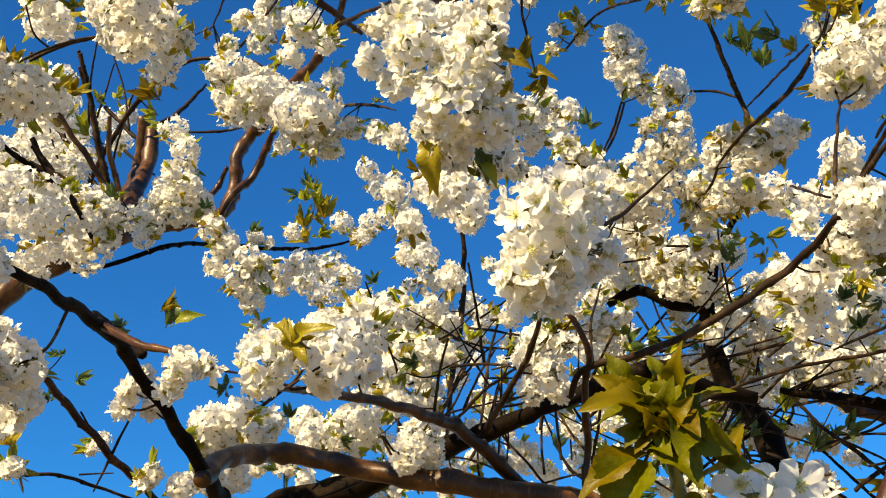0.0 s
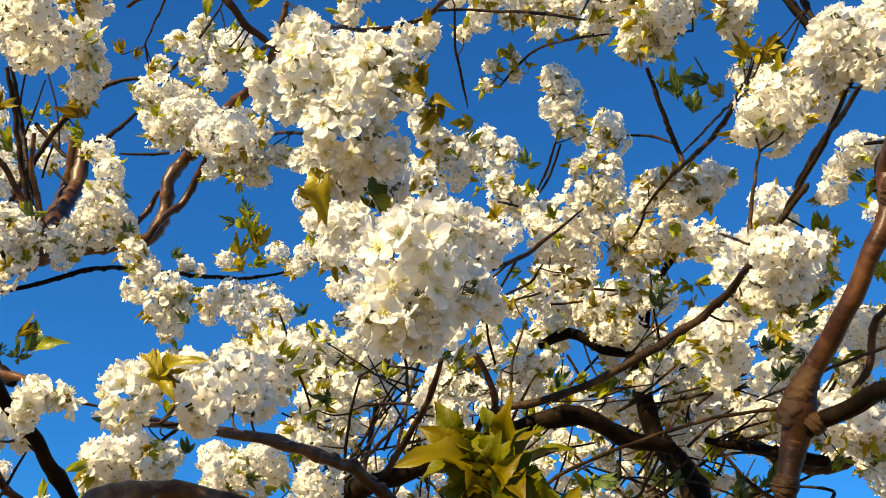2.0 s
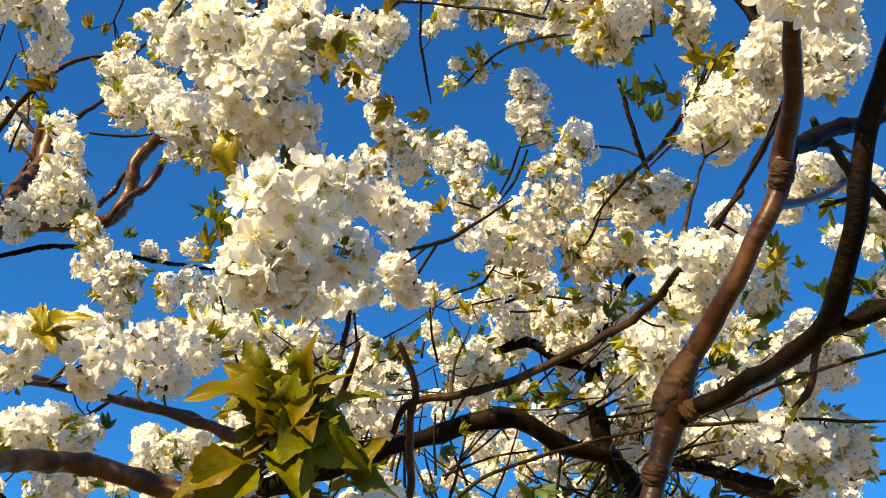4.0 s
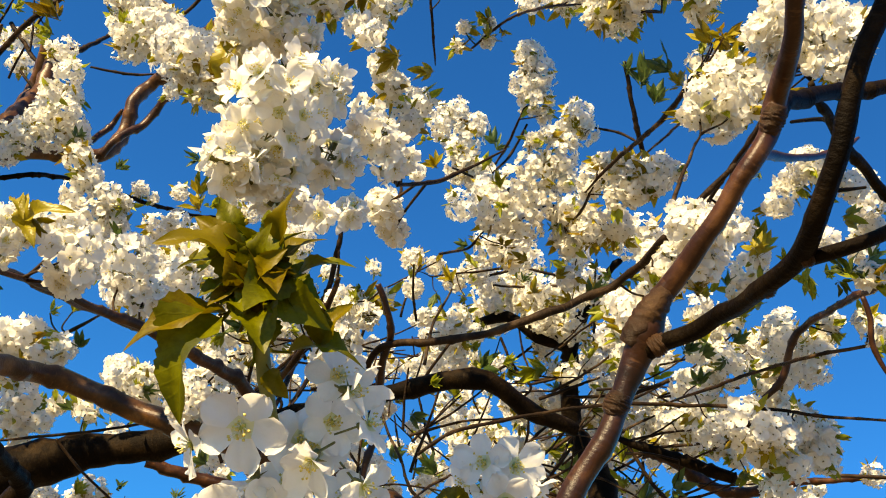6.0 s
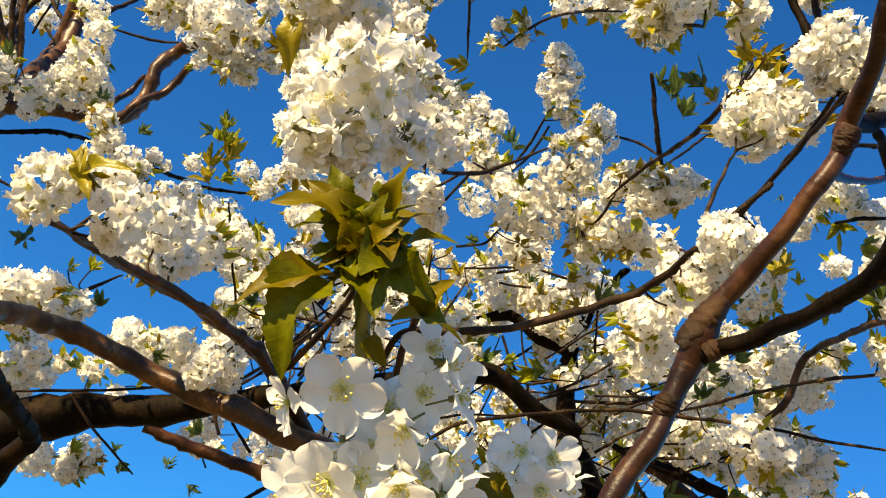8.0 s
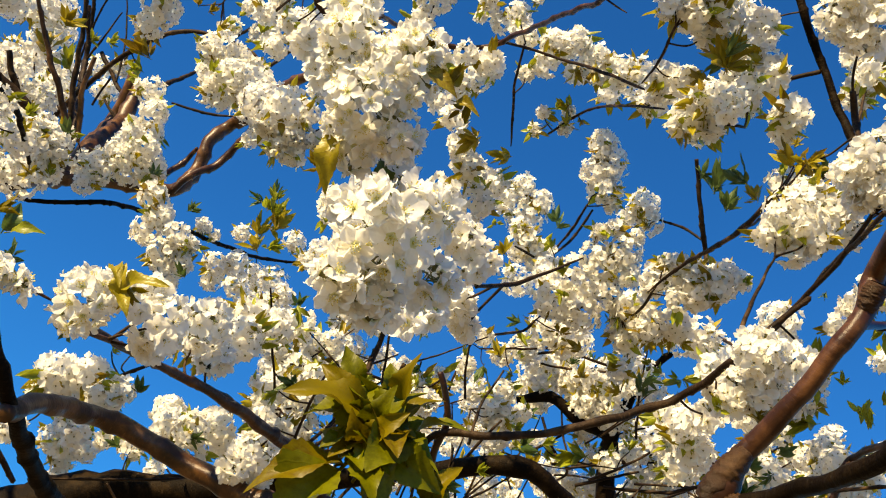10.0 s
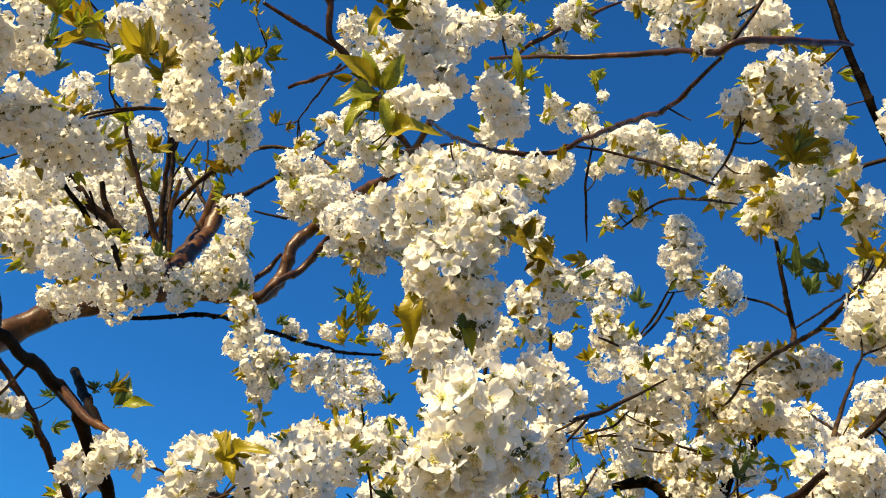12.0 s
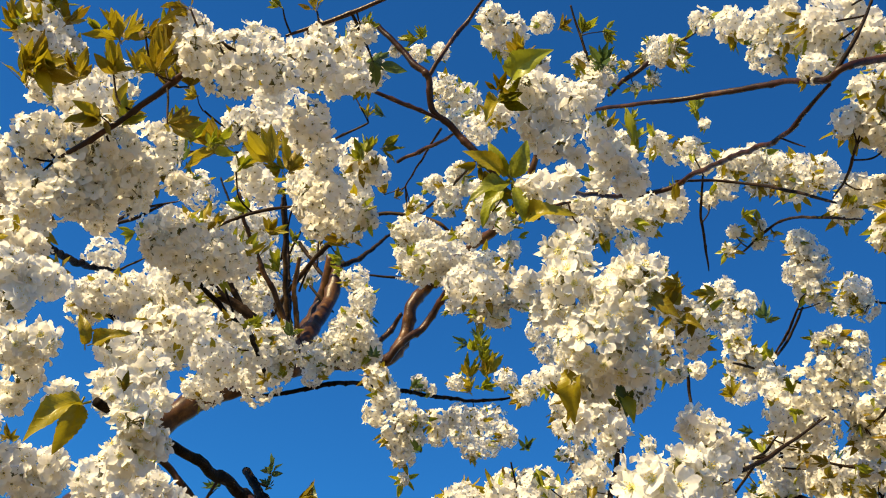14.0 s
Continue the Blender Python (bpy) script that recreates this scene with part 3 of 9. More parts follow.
branch("twig", (0.346, 1.587, 2.767, 0.0020), (0.340, 1.661, 2.753, 0.0028), (0.326, 1.733, 2.740, 0.0016), pale=True)
branch("twig", (-0.871, 2.097, 2.863, 0.0053), (-0.787, 1.971, 2.918, 0.0059), (-0.670, 1.840, 2.984, 0.0057), (-0.583, 1.820, 3.048, 0.0048), (-0.487, 1.792, 3.037, 0.0040), (-0.417, 1.770, 3.006, 0.0039), (-0.381, 1.785, 2.997, 0.0039), (-0.343, 1.763, 3.035, 0.0039), (-0.292, 1.664, 3.007, 0.0016), pale=True)
branch("branch", (-0.827, 2.261, 3.214, 0.0146), (-0.821, 2.293, 3.171, 0.0183), (-0.834, 2.341, 3.092, 0.0220), (-0.838, 2.298, 2.958, 0.0259), (-0.816, 2.171, 2.771, 0.0241), pale=True)
branch("twig", (-0.811, 2.285, 3.188, 0.0078), (-0.766, 2.359, 3.285, 0.0071), (-0.725, 2.479, 3.486, 0.0030), pale=True)
branch("twig", (-0.949, 2.301, 3.272, 0.0061), (-0.878, 2.313, 3.204, 0.0060), (-0.822, 2.310, 3.145, 0.0032), pale=True)
branch("twig", (-1.004, 2.191, 3.383, 0.0051), (-0.983, 2.282, 3.277, 0.0061), (-0.941, 2.270, 3.137, 0.0068), (-0.895, 2.259, 2.987, 0.0075), (-0.841, 2.236, 2.854, 0.0040), pale=True)
branch("twig", (-1.120, 2.241, 3.247, 0.0040), (-1.021, 2.237, 3.133, 0.0049), (-0.911, 2.255, 2.984, 0.0057), (-0.841, 2.222, 2.880, 0.0030), pale=True)
branch("twig", (-0.720, 1.367, 2.519, 0.0042), (-0.675, 1.406, 2.495, 0.0048), (-0.657, 1.528, 2.514, 0.0051), (-0.693, 1.738, 2.549, 0.0035), shaded=True)
branch("twig", (-0.677, 1.384, 2.526, 0.0024), (-0.673, 1.457, 2.516, 0.0017), shaded=True)
branch("twig", (-0.546, 1.015, 2.391, 0.0019), (-0.498, 1.014, 2.424, 0.0024), (-0.452, 1.002, 2.431, 0.0019), (-0.404, 0.986, 2.426, 0.0010), pale=True)
branch("twig", (-0.712, 2.313, 3.195, 0.0029), (-0.608, 2.331, 3.213, 0.0039), (-0.531, 2.332, 3.237, 0.0016), pale=True)
branch("twig", (-0.284, 1.849, 2.936, 0.0031), (-0.159, 1.609, 2.776, 0.0034), (-0.083, 1.457, 2.653, 0.0013), pale=True)
branch("twig", (-0.149, 1.134, 2.569, 0.0035), (-0.108, 1.051, 2.517, 0.0028), (-0.058, 0.966, 2.466, 0.0014), pale=True)
branch("twig", (-0.745, 2.229, 3.119, 0.0028), (-0.627, 2.127, 2.955, 0.0014), pale=True)
branch("twig", (-0.895, 2.180, 2.694, 0.0044), (-0.810, 2.198, 2.725, 0.0053), (-0.708, 2.207, 2.774, 0.0061), (-0.653, 2.306, 2.840, 0.0055), (-0.566, 2.508, 2.938, 0.0059), (-0.400, 2.802, 3.091, 0.0054), (-0.267, 2.885, 3.178, 0.0024), shaded=True)
branch("branch", (-0.704, 1.353, 2.224, 0.0053), (-0.681, 1.434, 2.204, 0.0055), (-0.634, 1.468, 2.171, 0.0055), (-0.594, 1.557, 2.128, 0.0063), (-0.557, 1.639, 2.087, 0.0065), (-0.516, 1.717, 2.051, 0.0066), (-0.451, 1.802, 1.994, 0.0045))
branch("twig", (-0.526, 1.632, 2.144, 0.0018), (-0.549, 1.642, 2.088, 0.0024), (-0.574, 1.651, 2.024, 0.0013), pale=True)
branch("twig", (-0.683, 1.501, 2.007, 0.0023), (-0.602, 1.532, 2.020, 0.0029), (-0.571, 1.597, 2.024, 0.0029), (-0.509, 1.674, 2.016, 0.0020), pale=True)
branch("twig", (-0.573, 1.572, 2.031, 0.0017), (-0.522, 1.579, 2.035, 0.0010), pale=True)
branch("twig", (0.040, 1.992, 2.748, 0.0046), (0.047, 2.035, 2.669, 0.0054), (0.044, 2.087, 2.565, 0.0062), (0.030, 2.035, 2.433, 0.0059), (0.017, 1.968, 2.330, 0.0057), (0.008, 1.815, 2.162, 0.0032), pale=True)
branch("twig", (0.100, 0.927, 2.013, 0.0024), (0.092, 0.980, 1.994, 0.0032), (0.082, 1.026, 1.987, 0.0033), (0.057, 1.090, 1.960, 0.0035), (0.042, 1.116, 1.949, 0.0020), pale=True)
branch("twig", (0.012, 1.490, 2.181, 0.0022), (0.069, 1.487, 2.185, 0.0022), (0.111, 1.394, 2.143, 0.0014), pale=True)
branch("twig", (0.108, 1.635, 2.345, 0.0024), (0.088, 1.660, 2.290, 0.0024), (0.073, 1.592, 2.191, 0.0029), (0.057, 1.427, 2.059, 0.0017), pale=True)
branch("twig", (0.045, 2.006, 2.501, 0.0030), (0.094, 1.989, 2.534, 0.0016), pale=True)
branch("twig", (0.015, 1.330, 2.036, 0.0024), (0.057, 1.220, 2.045, 0.0022), (0.100, 1.112, 2.040, 0.0011), pale=True)
branch("twig", (-0.072, 1.539, 2.031, 0.0022), (-0.002, 1.609, 2.147, 0.0029), (0.061, 1.757, 2.319, 0.0018), pale=True)
branch("twig", (-0.037, 1.533, 2.057, 0.0022), (0.017, 1.606, 2.156, 0.0023), (0.048, 1.680, 2.244, 0.0013), pale=True)
branch("branch", (0.387, 2.150, 2.595, 0.0100), (0.458, 2.124, 2.619, 0.0117), (0.533, 2.124, 2.583, 0.0125), (0.601, 2.112, 2.570, 0.0167), (0.620, 2.141, 2.491, 0.0200), (0.651, 2.171, 2.393, 0.0217), (0.702, 2.135, 2.289, 0.0262), (0.719, 2.113, 2.158, 0.0320), (0.743, 2.141, 2.001, 0.0440), shaded=True)
branch("branch", (0.606, 2.124, 2.540, 0.0167), (0.622, 2.070, 2.644, 0.0117), (0.650, 2.021, 2.721, 0.0084), (0.679, 1.994, 2.751, 0.0067), shaded=True)
branch("twig", (0.577, 1.972, 2.389, 0.0030), (0.696, 1.927, 2.403, 0.0037), (0.769, 1.885, 2.435, 0.0044), (0.855, 1.836, 2.463, 0.0024), pale=True)
branch("twig", (0.413, 2.102, 2.682, 0.0024), (0.508, 2.080, 2.686, 0.0032), (0.595, 2.047, 2.703, 0.0018), pale=True)
branch("twig", (0.489, 2.127, 2.599, 0.0024), (0.514, 2.149, 2.537, 0.0024), (0.550, 2.162, 2.486, 0.0013), pale=True)
branch("twig", (0.348, 1.693, 2.105, 0.0024), (0.309, 1.708, 2.080, 0.0024), (0.255, 1.630, 2.011, 0.0016), pale=True)
branch("branch", (0.662, 1.873, 2.284, 0.0058), (0.720, 1.858, 2.267, 0.0088), (0.777, 1.840, 2.252, 0.0110), (0.867, 1.809, 2.225, 0.0110), shaded=True)
branch("twig", (0.681, 1.871, 2.272, 0.0035), (0.736, 1.873, 2.204, 0.0035), (0.798, 1.865, 2.147, 0.0042), (0.856, 1.858, 2.080, 0.0023), pale=True)
branch("twig", (0.789, 2.030, 2.342, 0.0031), (0.863, 1.995, 2.354, 0.0031), (0.954, 1.946, 2.373, 0.0017), pale=True)
branch("twig", (0.927, 1.921, 2.464, 0.0031), (0.857, 1.953, 2.465, 0.0031), (0.782, 1.993, 2.443, 0.0017), pale=True)
branch("twig", (0.434, 1.342, 2.456, 0.0022), (0.435, 1.403, 2.457, 0.0023), (0.426, 1.461, 2.465, 0.0010), pale=True)
branch("twig", (0.647, 1.441, 2.464, 0.0024), (0.653, 1.611, 2.590, 0.0027), (0.676, 1.778, 2.707, 0.0012), pale=True)
branch("branch", (0.238, 0.581, 1.690, 0.0058), (0.246, 0.571, 1.718, 0.0059), (0.257, 0.564, 1.748, 0.0062), (0.266, 0.554, 1.778, 0.0057), (0.275, 0.548, 1.808, 0.0081), (0.278, 0.543, 1.817, 0.0081), (0.282, 0.530, 1.837, 0.0062), (0.296, 0.493, 1.866, 0.0052), (0.308, 0.468, 1.899, 0.0051), (0.319, 0.472, 1.929, 0.0060), (0.314, 0.451, 1.938, 0.0052), (0.304, 0.421, 1.942, 0.0047), (0.295, 0.395, 1.955, 0.0041), knots=0.14)
branch("branch", (0.275, 0.549, 1.807, 0.0060), (0.284, 0.532, 1.812, 0.0048), (0.298, 0.501, 1.813, 0.0045), (0.301, 0.459, 1.807, 0.0045), (0.301, 0.428, 1.805, 0.0049), (0.298, 0.400, 1.809, 0.0044), (0.295, 0.379, 1.820, 0.0041), (0.295, 0.366, 1.835, 0.0043), (0.299, 0.350, 1.864, 0.0041), (0.306, 0.338, 1.898, 0.0038), shaded=True, knots=0.14)
branch("branch", (0.301, 0.428, 1.805, 0.0032), (0.308, 0.412, 1.804, 0.0032), (0.321, 0.401, 1.808, 0.0030), (0.352, 0.396, 1.824, 0.0030), shaded=True, knots=0.14)
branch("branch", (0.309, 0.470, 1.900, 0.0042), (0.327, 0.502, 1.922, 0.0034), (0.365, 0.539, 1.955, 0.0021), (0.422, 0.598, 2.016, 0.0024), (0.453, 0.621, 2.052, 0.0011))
branch("branch", (0.315, 0.474, 1.927, 0.0066), (0.345, 0.508, 1.969, 0.0056), (0.391, 0.543, 2.015, 0.0052), (0.431, 0.564, 2.047, 0.0050), (0.491, 0.567, 2.080, 0.0048), shaded=True)
branch("branch", (0.385, 0.559, 2.034, 0.0023), (0.429, 0.610, 2.047, 0.0035), (0.493, 0.667, 2.053, 0.0044), (0.556, 0.707, 2.041, 0.0047), shaded=True)
branch("twig", (0.445, 0.704, 2.126, 0.0015), (0.448, 0.657, 2.096, 0.0020), (0.444, 0.619, 2.060, 0.0012), shaded=True)
branch("twig", (0.627, 1.025, 2.300, 0.0018), (0.628, 0.974, 2.276, 0.0025), (0.637, 0.920, 2.249, 0.0016), shaded=True)
branch("branch", (0.703, 1.324, 2.166, 0.0043), (0.720, 1.301, 2.196, 0.0054), (0.724, 1.272, 2.246, 0.0054), (0.728, 1.242, 2.250, 0.0053), (0.721, 1.153, 2.233, 0.0045), (0.711, 1.045, 2.204, 0.0047), (0.696, 0.938, 2.174, 0.0024))
branch("branch", (0.569, 0.829, 2.052, 0.0025), (0.578, 0.835, 2.034, 0.0029), (0.585, 0.844, 2.011, 0.0029), (0.604, 0.848, 1.983, 0.0016))
branch("twig", (0.234, 1.305, 1.985, 0.0022), (0.273, 1.289, 2.018, 0.0026), (0.348, 1.315, 2.060, 0.0027), (0.471, 1.322, 2.108, 0.0028), (0.585, 1.329, 2.135, 0.0029), (0.708, 1.327, 2.154, 0.0025), (0.776, 1.296, 2.146, 0.0025), (0.869, 1.245, 2.139, 0.0014), pale=True)
branch("twig", (0.768, 1.151, 2.189, 0.0024), (0.712, 1.190, 2.178, 0.0024), (0.692, 1.311, 2.202, 0.0025), (0.668, 1.434, 2.217, 0.0027), (0.648, 1.550, 2.236, 0.0016), pale=True)
# Black here stands in for the shadow of the clusters overhead.
branch("bough", (-0.466, 1.701, 1.879, 0.0451), (-0.351, 1.669, 1.949, 0.0367), (-0.282, 1.677, 1.993, 0.0297), (-0.202, 1.666, 2.021, 0.0237), (-0.116, 1.633, 2.039, 0.0198), (-0.018, 1.593, 2.070, 0.0153), (0.063, 1.539, 2.088, 0.0129), (0.134, 1.482, 2.101, 0.0118), (0.200, 1.422, 2.110, 0.0114), (0.272, 1.377, 2.124, 0.0130), (0.319, 1.368, 2.129, 0.0124), (0.362, 1.388, 2.117, 0.0120), (0.405, 1.405, 2.109, 0.0109), (0.463, 1.415, 2.103, 0.0098), shaded=True, tip=False, label="thick dark bough ending in a sawn stub")
branch("branch", (-0.190, 1.887, 2.068, 0.0096), (-0.119, 1.899, 2.064, 0.0109), (-0.036, 1.909, 2.060, 0.0116), (0.092, 1.917, 2.050, 0.0116), (0.228, 1.971, 2.030, 0.0069))
branch("branch", (0.876, 2.398, 2.466, 0.0168), (0.929, 2.381, 2.465, 0.0168), (1.041, 2.361, 2.404, 0.0140), (1.116, 2.334, 2.392, 0.0131), (1.186, 2.185, 2.388, 0.0081), (1.308, 2.002, 2.370, 0.0028))
branch("twig", (0.448, 2.125, 2.567, 0.0031), (0.487, 2.144, 2.513, 0.0031), (0.535, 2.153, 2.472, 0.0031), (0.515, 2.168, 2.446, 0.0017), pale=True)
branch("twig", (0.533, 2.151, 2.478, 0.0031), (0.614, 2.120, 2.506, 0.0031), (0.718, 2.080, 2.530, 0.0017), pale=True)
branch("twig", (0.577, 1.901, 2.254, 0.0027), (0.546, 1.929, 2.198, 0.0034), (0.519, 1.943, 2.173, 0.0019), pale=True)
branch("twig", (-0.346, 1.433, 2.022, 0.0020), (-0.288, 1.386, 2.050, 0.0024), (-0.254, 1.384, 2.084, 0.0029), (-0.204, 1.335, 2.100, 0.0013), pale=True)
branch("branch", (-0.143, 0.769, 1.880, 0.0026), (-0.140, 0.809, 1.898, 0.0027), (-0.126, 0.873, 1.917, 0.0032), (-0.105, 0.977, 1.950, 0.0040), (-0.048, 1.088, 1.977, 0.0047), (0.007, 1.149, 1.977, 0.0054), (0.049, 1.209, 1.968, 0.0033))
branch("twig", (-0.225, 1.189, 1.872, 0.0012), (-0.178, 1.198, 1.890, 0.0016), (-0.117, 1.205, 1.913, 0.0016), (-0.050, 1.255, 1.961, 0.0009), pale=True)
branch("twig", (-0.171, 1.200, 1.889, 0.0016), (-0.133, 1.217, 1.860, 0.0016), (-0.081, 1.234, 1.831, 0.0009), pale=True)
branch("twig", (0.357, 2.084, 2.670, 0.0031), (0.438, 2.053, 2.705, 0.0031), (0.260, 2.007, 2.619, 0.0016), pale=True)
branch("twig", (0.655, 2.130, 2.157, 0.0037), (0.615, 2.015, 2.214, 0.0035), (0.439, 1.934, 2.244, 0.0015), pale=True)
branch("twig", (0.230, 1.462, 2.366, 0.0022), (0.281, 1.535, 2.432, 0.0023), (0.295, 1.522, 2.451, 0.0013), pale=True)
branch("twig", (0.932, 1.751, 2.304, 0.0040), (0.874, 1.769, 2.324, 0.0054), (0.884, 1.746, 2.364, 0.0022), pale=True)
branch("twig", (1.109, 1.682, 2.237, 0.0034), (1.012, 1.736, 2.241, 0.0034), (0.964, 1.749, 2.272, 0.0019), pale=True)
branch("twig", (0.789, 2.221, 2.418, 0.0032), (0.908, 2.176, 2.428, 0.0032), (1.055, 2.112, 2.433, 0.0018), pale=True)
branch("twig", (0.794, 2.230, 2.392, 0.0032), (0.912, 2.183, 2.407, 0.0032), (1.026, 2.135, 2.411, 0.0018), pale=True)
branch("limb", (-1.022, 1.807, 2.168, 0.0336), (-1.015, 1.867, 2.294, 0.0322), (-1.007, 1.918, 2.395, 0.0314), (-0.981, 1.957, 2.482, 0.0293), (-0.936, 1.974, 2.549, 0.0249), (-0.871, 2.007, 2.621, 0.0215), (-0.811, 2.039, 2.681, 0.0208), (-0.788, 2.128, 2.804, 0.0208), (-0.788, 2.192, 2.906, 0.0196), (-0.791, 2.276, 3.072, 0.0185), (-0.793, 2.270, 3.177, 0.0155), pale=True)
branch("limb", (-0.834, 2.036, 2.668, 0.0170), (-0.736, 2.135, 2.783, 0.0167), (-0.617, 2.198, 2.848, 0.0171), (-0.561, 2.218, 2.884, 0.0172), (-0.543, 2.233, 2.971, 0.0165), (-0.540, 2.216, 3.058, 0.0167), (-0.512, 2.211, 3.115, 0.0157), (-0.450, 2.154, 3.131, 0.0144), (-0.388, 1.966, 3.065, 0.0124), (-0.294, 1.815, 3.040, 0.0108), (-0.232, 1.726, 3.084, 0.0079), (-0.210, 1.667, 3.158, 0.0061), pale=True)
branch("branch", (-0.560, 2.195, 2.862, 0.0094), (-0.534, 2.176, 2.908, 0.0094), (-0.493, 2.188, 2.967, 0.0095), (-0.452, 2.156, 3.034, 0.0095), (-0.419, 2.078, 3.073, 0.0046))
branch("branch", (-0.633, 2.285, 2.939, 0.0069), (-0.610, 2.309, 3.012, 0.0080), (-0.583, 2.286, 3.064, 0.0050))
branch("branch", (-0.568, 0.687, 2.225, 0.0028), (-0.542, 0.673, 2.233, 0.0028), (-0.501, 0.667, 2.277, 0.0032), (-0.444, 0.636, 2.306, 0.0035), (-0.400, 0.605, 2.335, 0.0017))
branch("branch", (-0.427, 1.044, 2.859, 0.0043), (-0.358, 1.061, 2.798, 0.0053), (-0.326, 1.069, 2.773, 0.0053), (-0.312, 1.099, 2.732, 0.0052), (-0.269, 1.129, 2.714, 0.0058), (-0.223, 1.145, 2.678, 0.0057), (-0.174, 1.183, 2.645, 0.0057), (-0.128, 1.250, 2.652, 0.0033))
branch("branch", (-0.326, 1.069, 2.773, 0.0041), (-0.308, 1.057, 2.819, 0.0036), (-0.285, 1.057, 2.894, 0.0037), (-0.258, 1.029, 2.924, 0.0020))
branch("branch", (-0.412, 1.049, 2.716, 0.0029), (-0.354, 1.074, 2.715, 0.0034), (-0.294, 1.114, 2.723, 0.0022))
branch("branch", (-0.390, 1.247, 2.740, 0.0031), (-0.331, 1.201, 2.737, 0.0037), (-0.271, 1.129, 2.713, 0.0019))
branch("branch", (-0.054, 1.024, 2.691, 0.0027), (0.031, 0.943, 2.635, 0.0030), (0.116, 0.892, 2.613, 0.0039), (0.189, 0.824, 2.573, 0.0037), (0.221, 0.782, 2.537, 0.0040), (0.240, 0.761, 2.538, 0.0039), (0.313, 0.794, 2.600, 0.0047), (0.405, 0.863, 2.702, 0.0028))
branch("twig", (0.230, 0.774, 2.542, 0.0029), (0.250, 0.754, 2.582, 0.0025), (0.269, 0.748, 2.649, 0.0014), pale=True)
branch("branch", (-0.059, 1.434, 3.130, 0.0038), (0.000, 1.393, 3.172, 0.0053), (0.060, 1.392, 3.242, 0.0046), (0.128, 1.387, 3.311, 0.0022))
branch("twig", (-0.143, 1.238, 3.165, 0.0020), (-0.105, 1.281, 3.092, 0.0027), (-0.060, 1.334, 3.018, 0.0018), pale=True)
branch("branch", (0.229, 0.791, 2.541, 0.0022), (0.210, 0.848, 2.546, 0.0028), (0.194, 0.900, 2.553, 0.0033), (0.154, 1.019, 2.623, 0.0036), (0.110, 1.154, 2.701, 0.0040), (0.073, 1.206, 2.705, 0.0041), (0.002, 1.224, 2.698, 0.0041), (-0.069, 1.107, 2.598, 0.0032), (-0.081, 0.870, 2.410, 0.0014))
branch("twig", (0.191, 0.901, 2.553, 0.0013), (0.209, 0.903, 2.548, 0.0013), (0.224, 0.904, 2.544, 0.0007), pale=True)
branch("twig", (0.083, 1.195, 2.716, 0.0022), (0.181, 1.232, 2.758, 0.0023), (0.259, 1.154, 2.682, 0.0027), (0.325, 1.078, 2.599, 0.0011), pale=True)
branch("twig", (0.296, 0.949, 2.598, 0.0019), (0.300, 1.015, 2.601, 0.0020), (0.298, 1.090, 2.624, 0.0011), pale=True)
branch("twig", (0.126, 1.232, 2.764, 0.0017), (0.136, 1.315, 2.742, 0.0024), (0.154, 1.389, 2.728, 0.0024), (0.165, 1.441, 2.724, 0.0010), pale=True)
branch("twig", (0.221, 1.421, 2.761, 0.0019), (0.272, 1.339, 2.774, 0.0024), (0.307, 1.171, 2.652, 0.0022), (0.336, 1.086, 2.587, 0.0011), pale=True)
branch("twig", (-0.514, 0.943, 2.336, 0.0013), (-0.477, 0.950, 2.372, 0.0018), (-0.441, 0.970, 2.406, 0.0023), (-0.407, 0.984, 2.426, 0.0010), pale=True)
branch("twig", (-1.096, 1.602, 2.771, 0.0039), (-1.041, 1.611, 2.812, 0.0039), (-0.990, 1.610, 2.858, 0.0017), pale=True)
branch("twig", (-1.021, 1.592, 2.653, 0.0030), (-0.961, 1.596, 2.708, 0.0016), pale=True)
branch("twig", (-0.961, 1.792, 2.814, 0.0048), (-0.946, 1.916, 2.836, 0.0067), (-0.852, 1.984, 2.796, 0.0076), (-0.800, 2.074, 2.784, 0.0043), shaded=True)
branch("twig", (-0.937, 1.893, 2.880, 0.0042), (-0.895, 1.939, 2.839, 0.0051), (-0.846, 1.986, 2.799, 0.0028), pale=True)
branch("twig", (-0.964, 2.128, 3.277, 0.0049), (-0.933, 2.218, 3.170, 0.0059), (-0.883, 2.211, 3.018, 0.0066), (-0.807, 2.162, 2.838, 0.0034), pale=True)
branch("twig", (-1.131, 2.289, 3.309, 0.0042), (-1.078, 2.378, 3.217, 0.0052), (-0.973, 2.385, 3.079, 0.0051), (-0.838, 2.298, 2.899, 0.0031), pale=True)
branch("twig", (-0.864, 2.284, 3.114, 0.0039), (-0.793, 2.286, 3.053, 0.0038), (-0.776, 2.297, 3.045, 0.0021), pale=True)
branch("twig", (0.386, 1.745, 2.879, 0.0022), (0.364, 1.789, 2.820, 0.0030), (0.316, 1.741, 2.719, 0.0016), pale=True)
branch("twig", (0.314, 1.741, 2.718, 0.0028), (0.370, 1.616, 2.617, 0.0026), (0.408, 1.476, 2.539, 0.0010), pale=True)
branch("twig", (0.137, 1.418, 2.508, 0.0029), (0.149, 1.444, 2.461, 0.0029), (0.146, 1.373, 2.382, 0.0015), pale=True)
branch("branch", (-0.372, 0.985, 2.043, 0.0048), (-0.325, 0.931, 1.996, 0.0048), (-0.276, 0.874, 1.952, 0.0051), shaded=True)
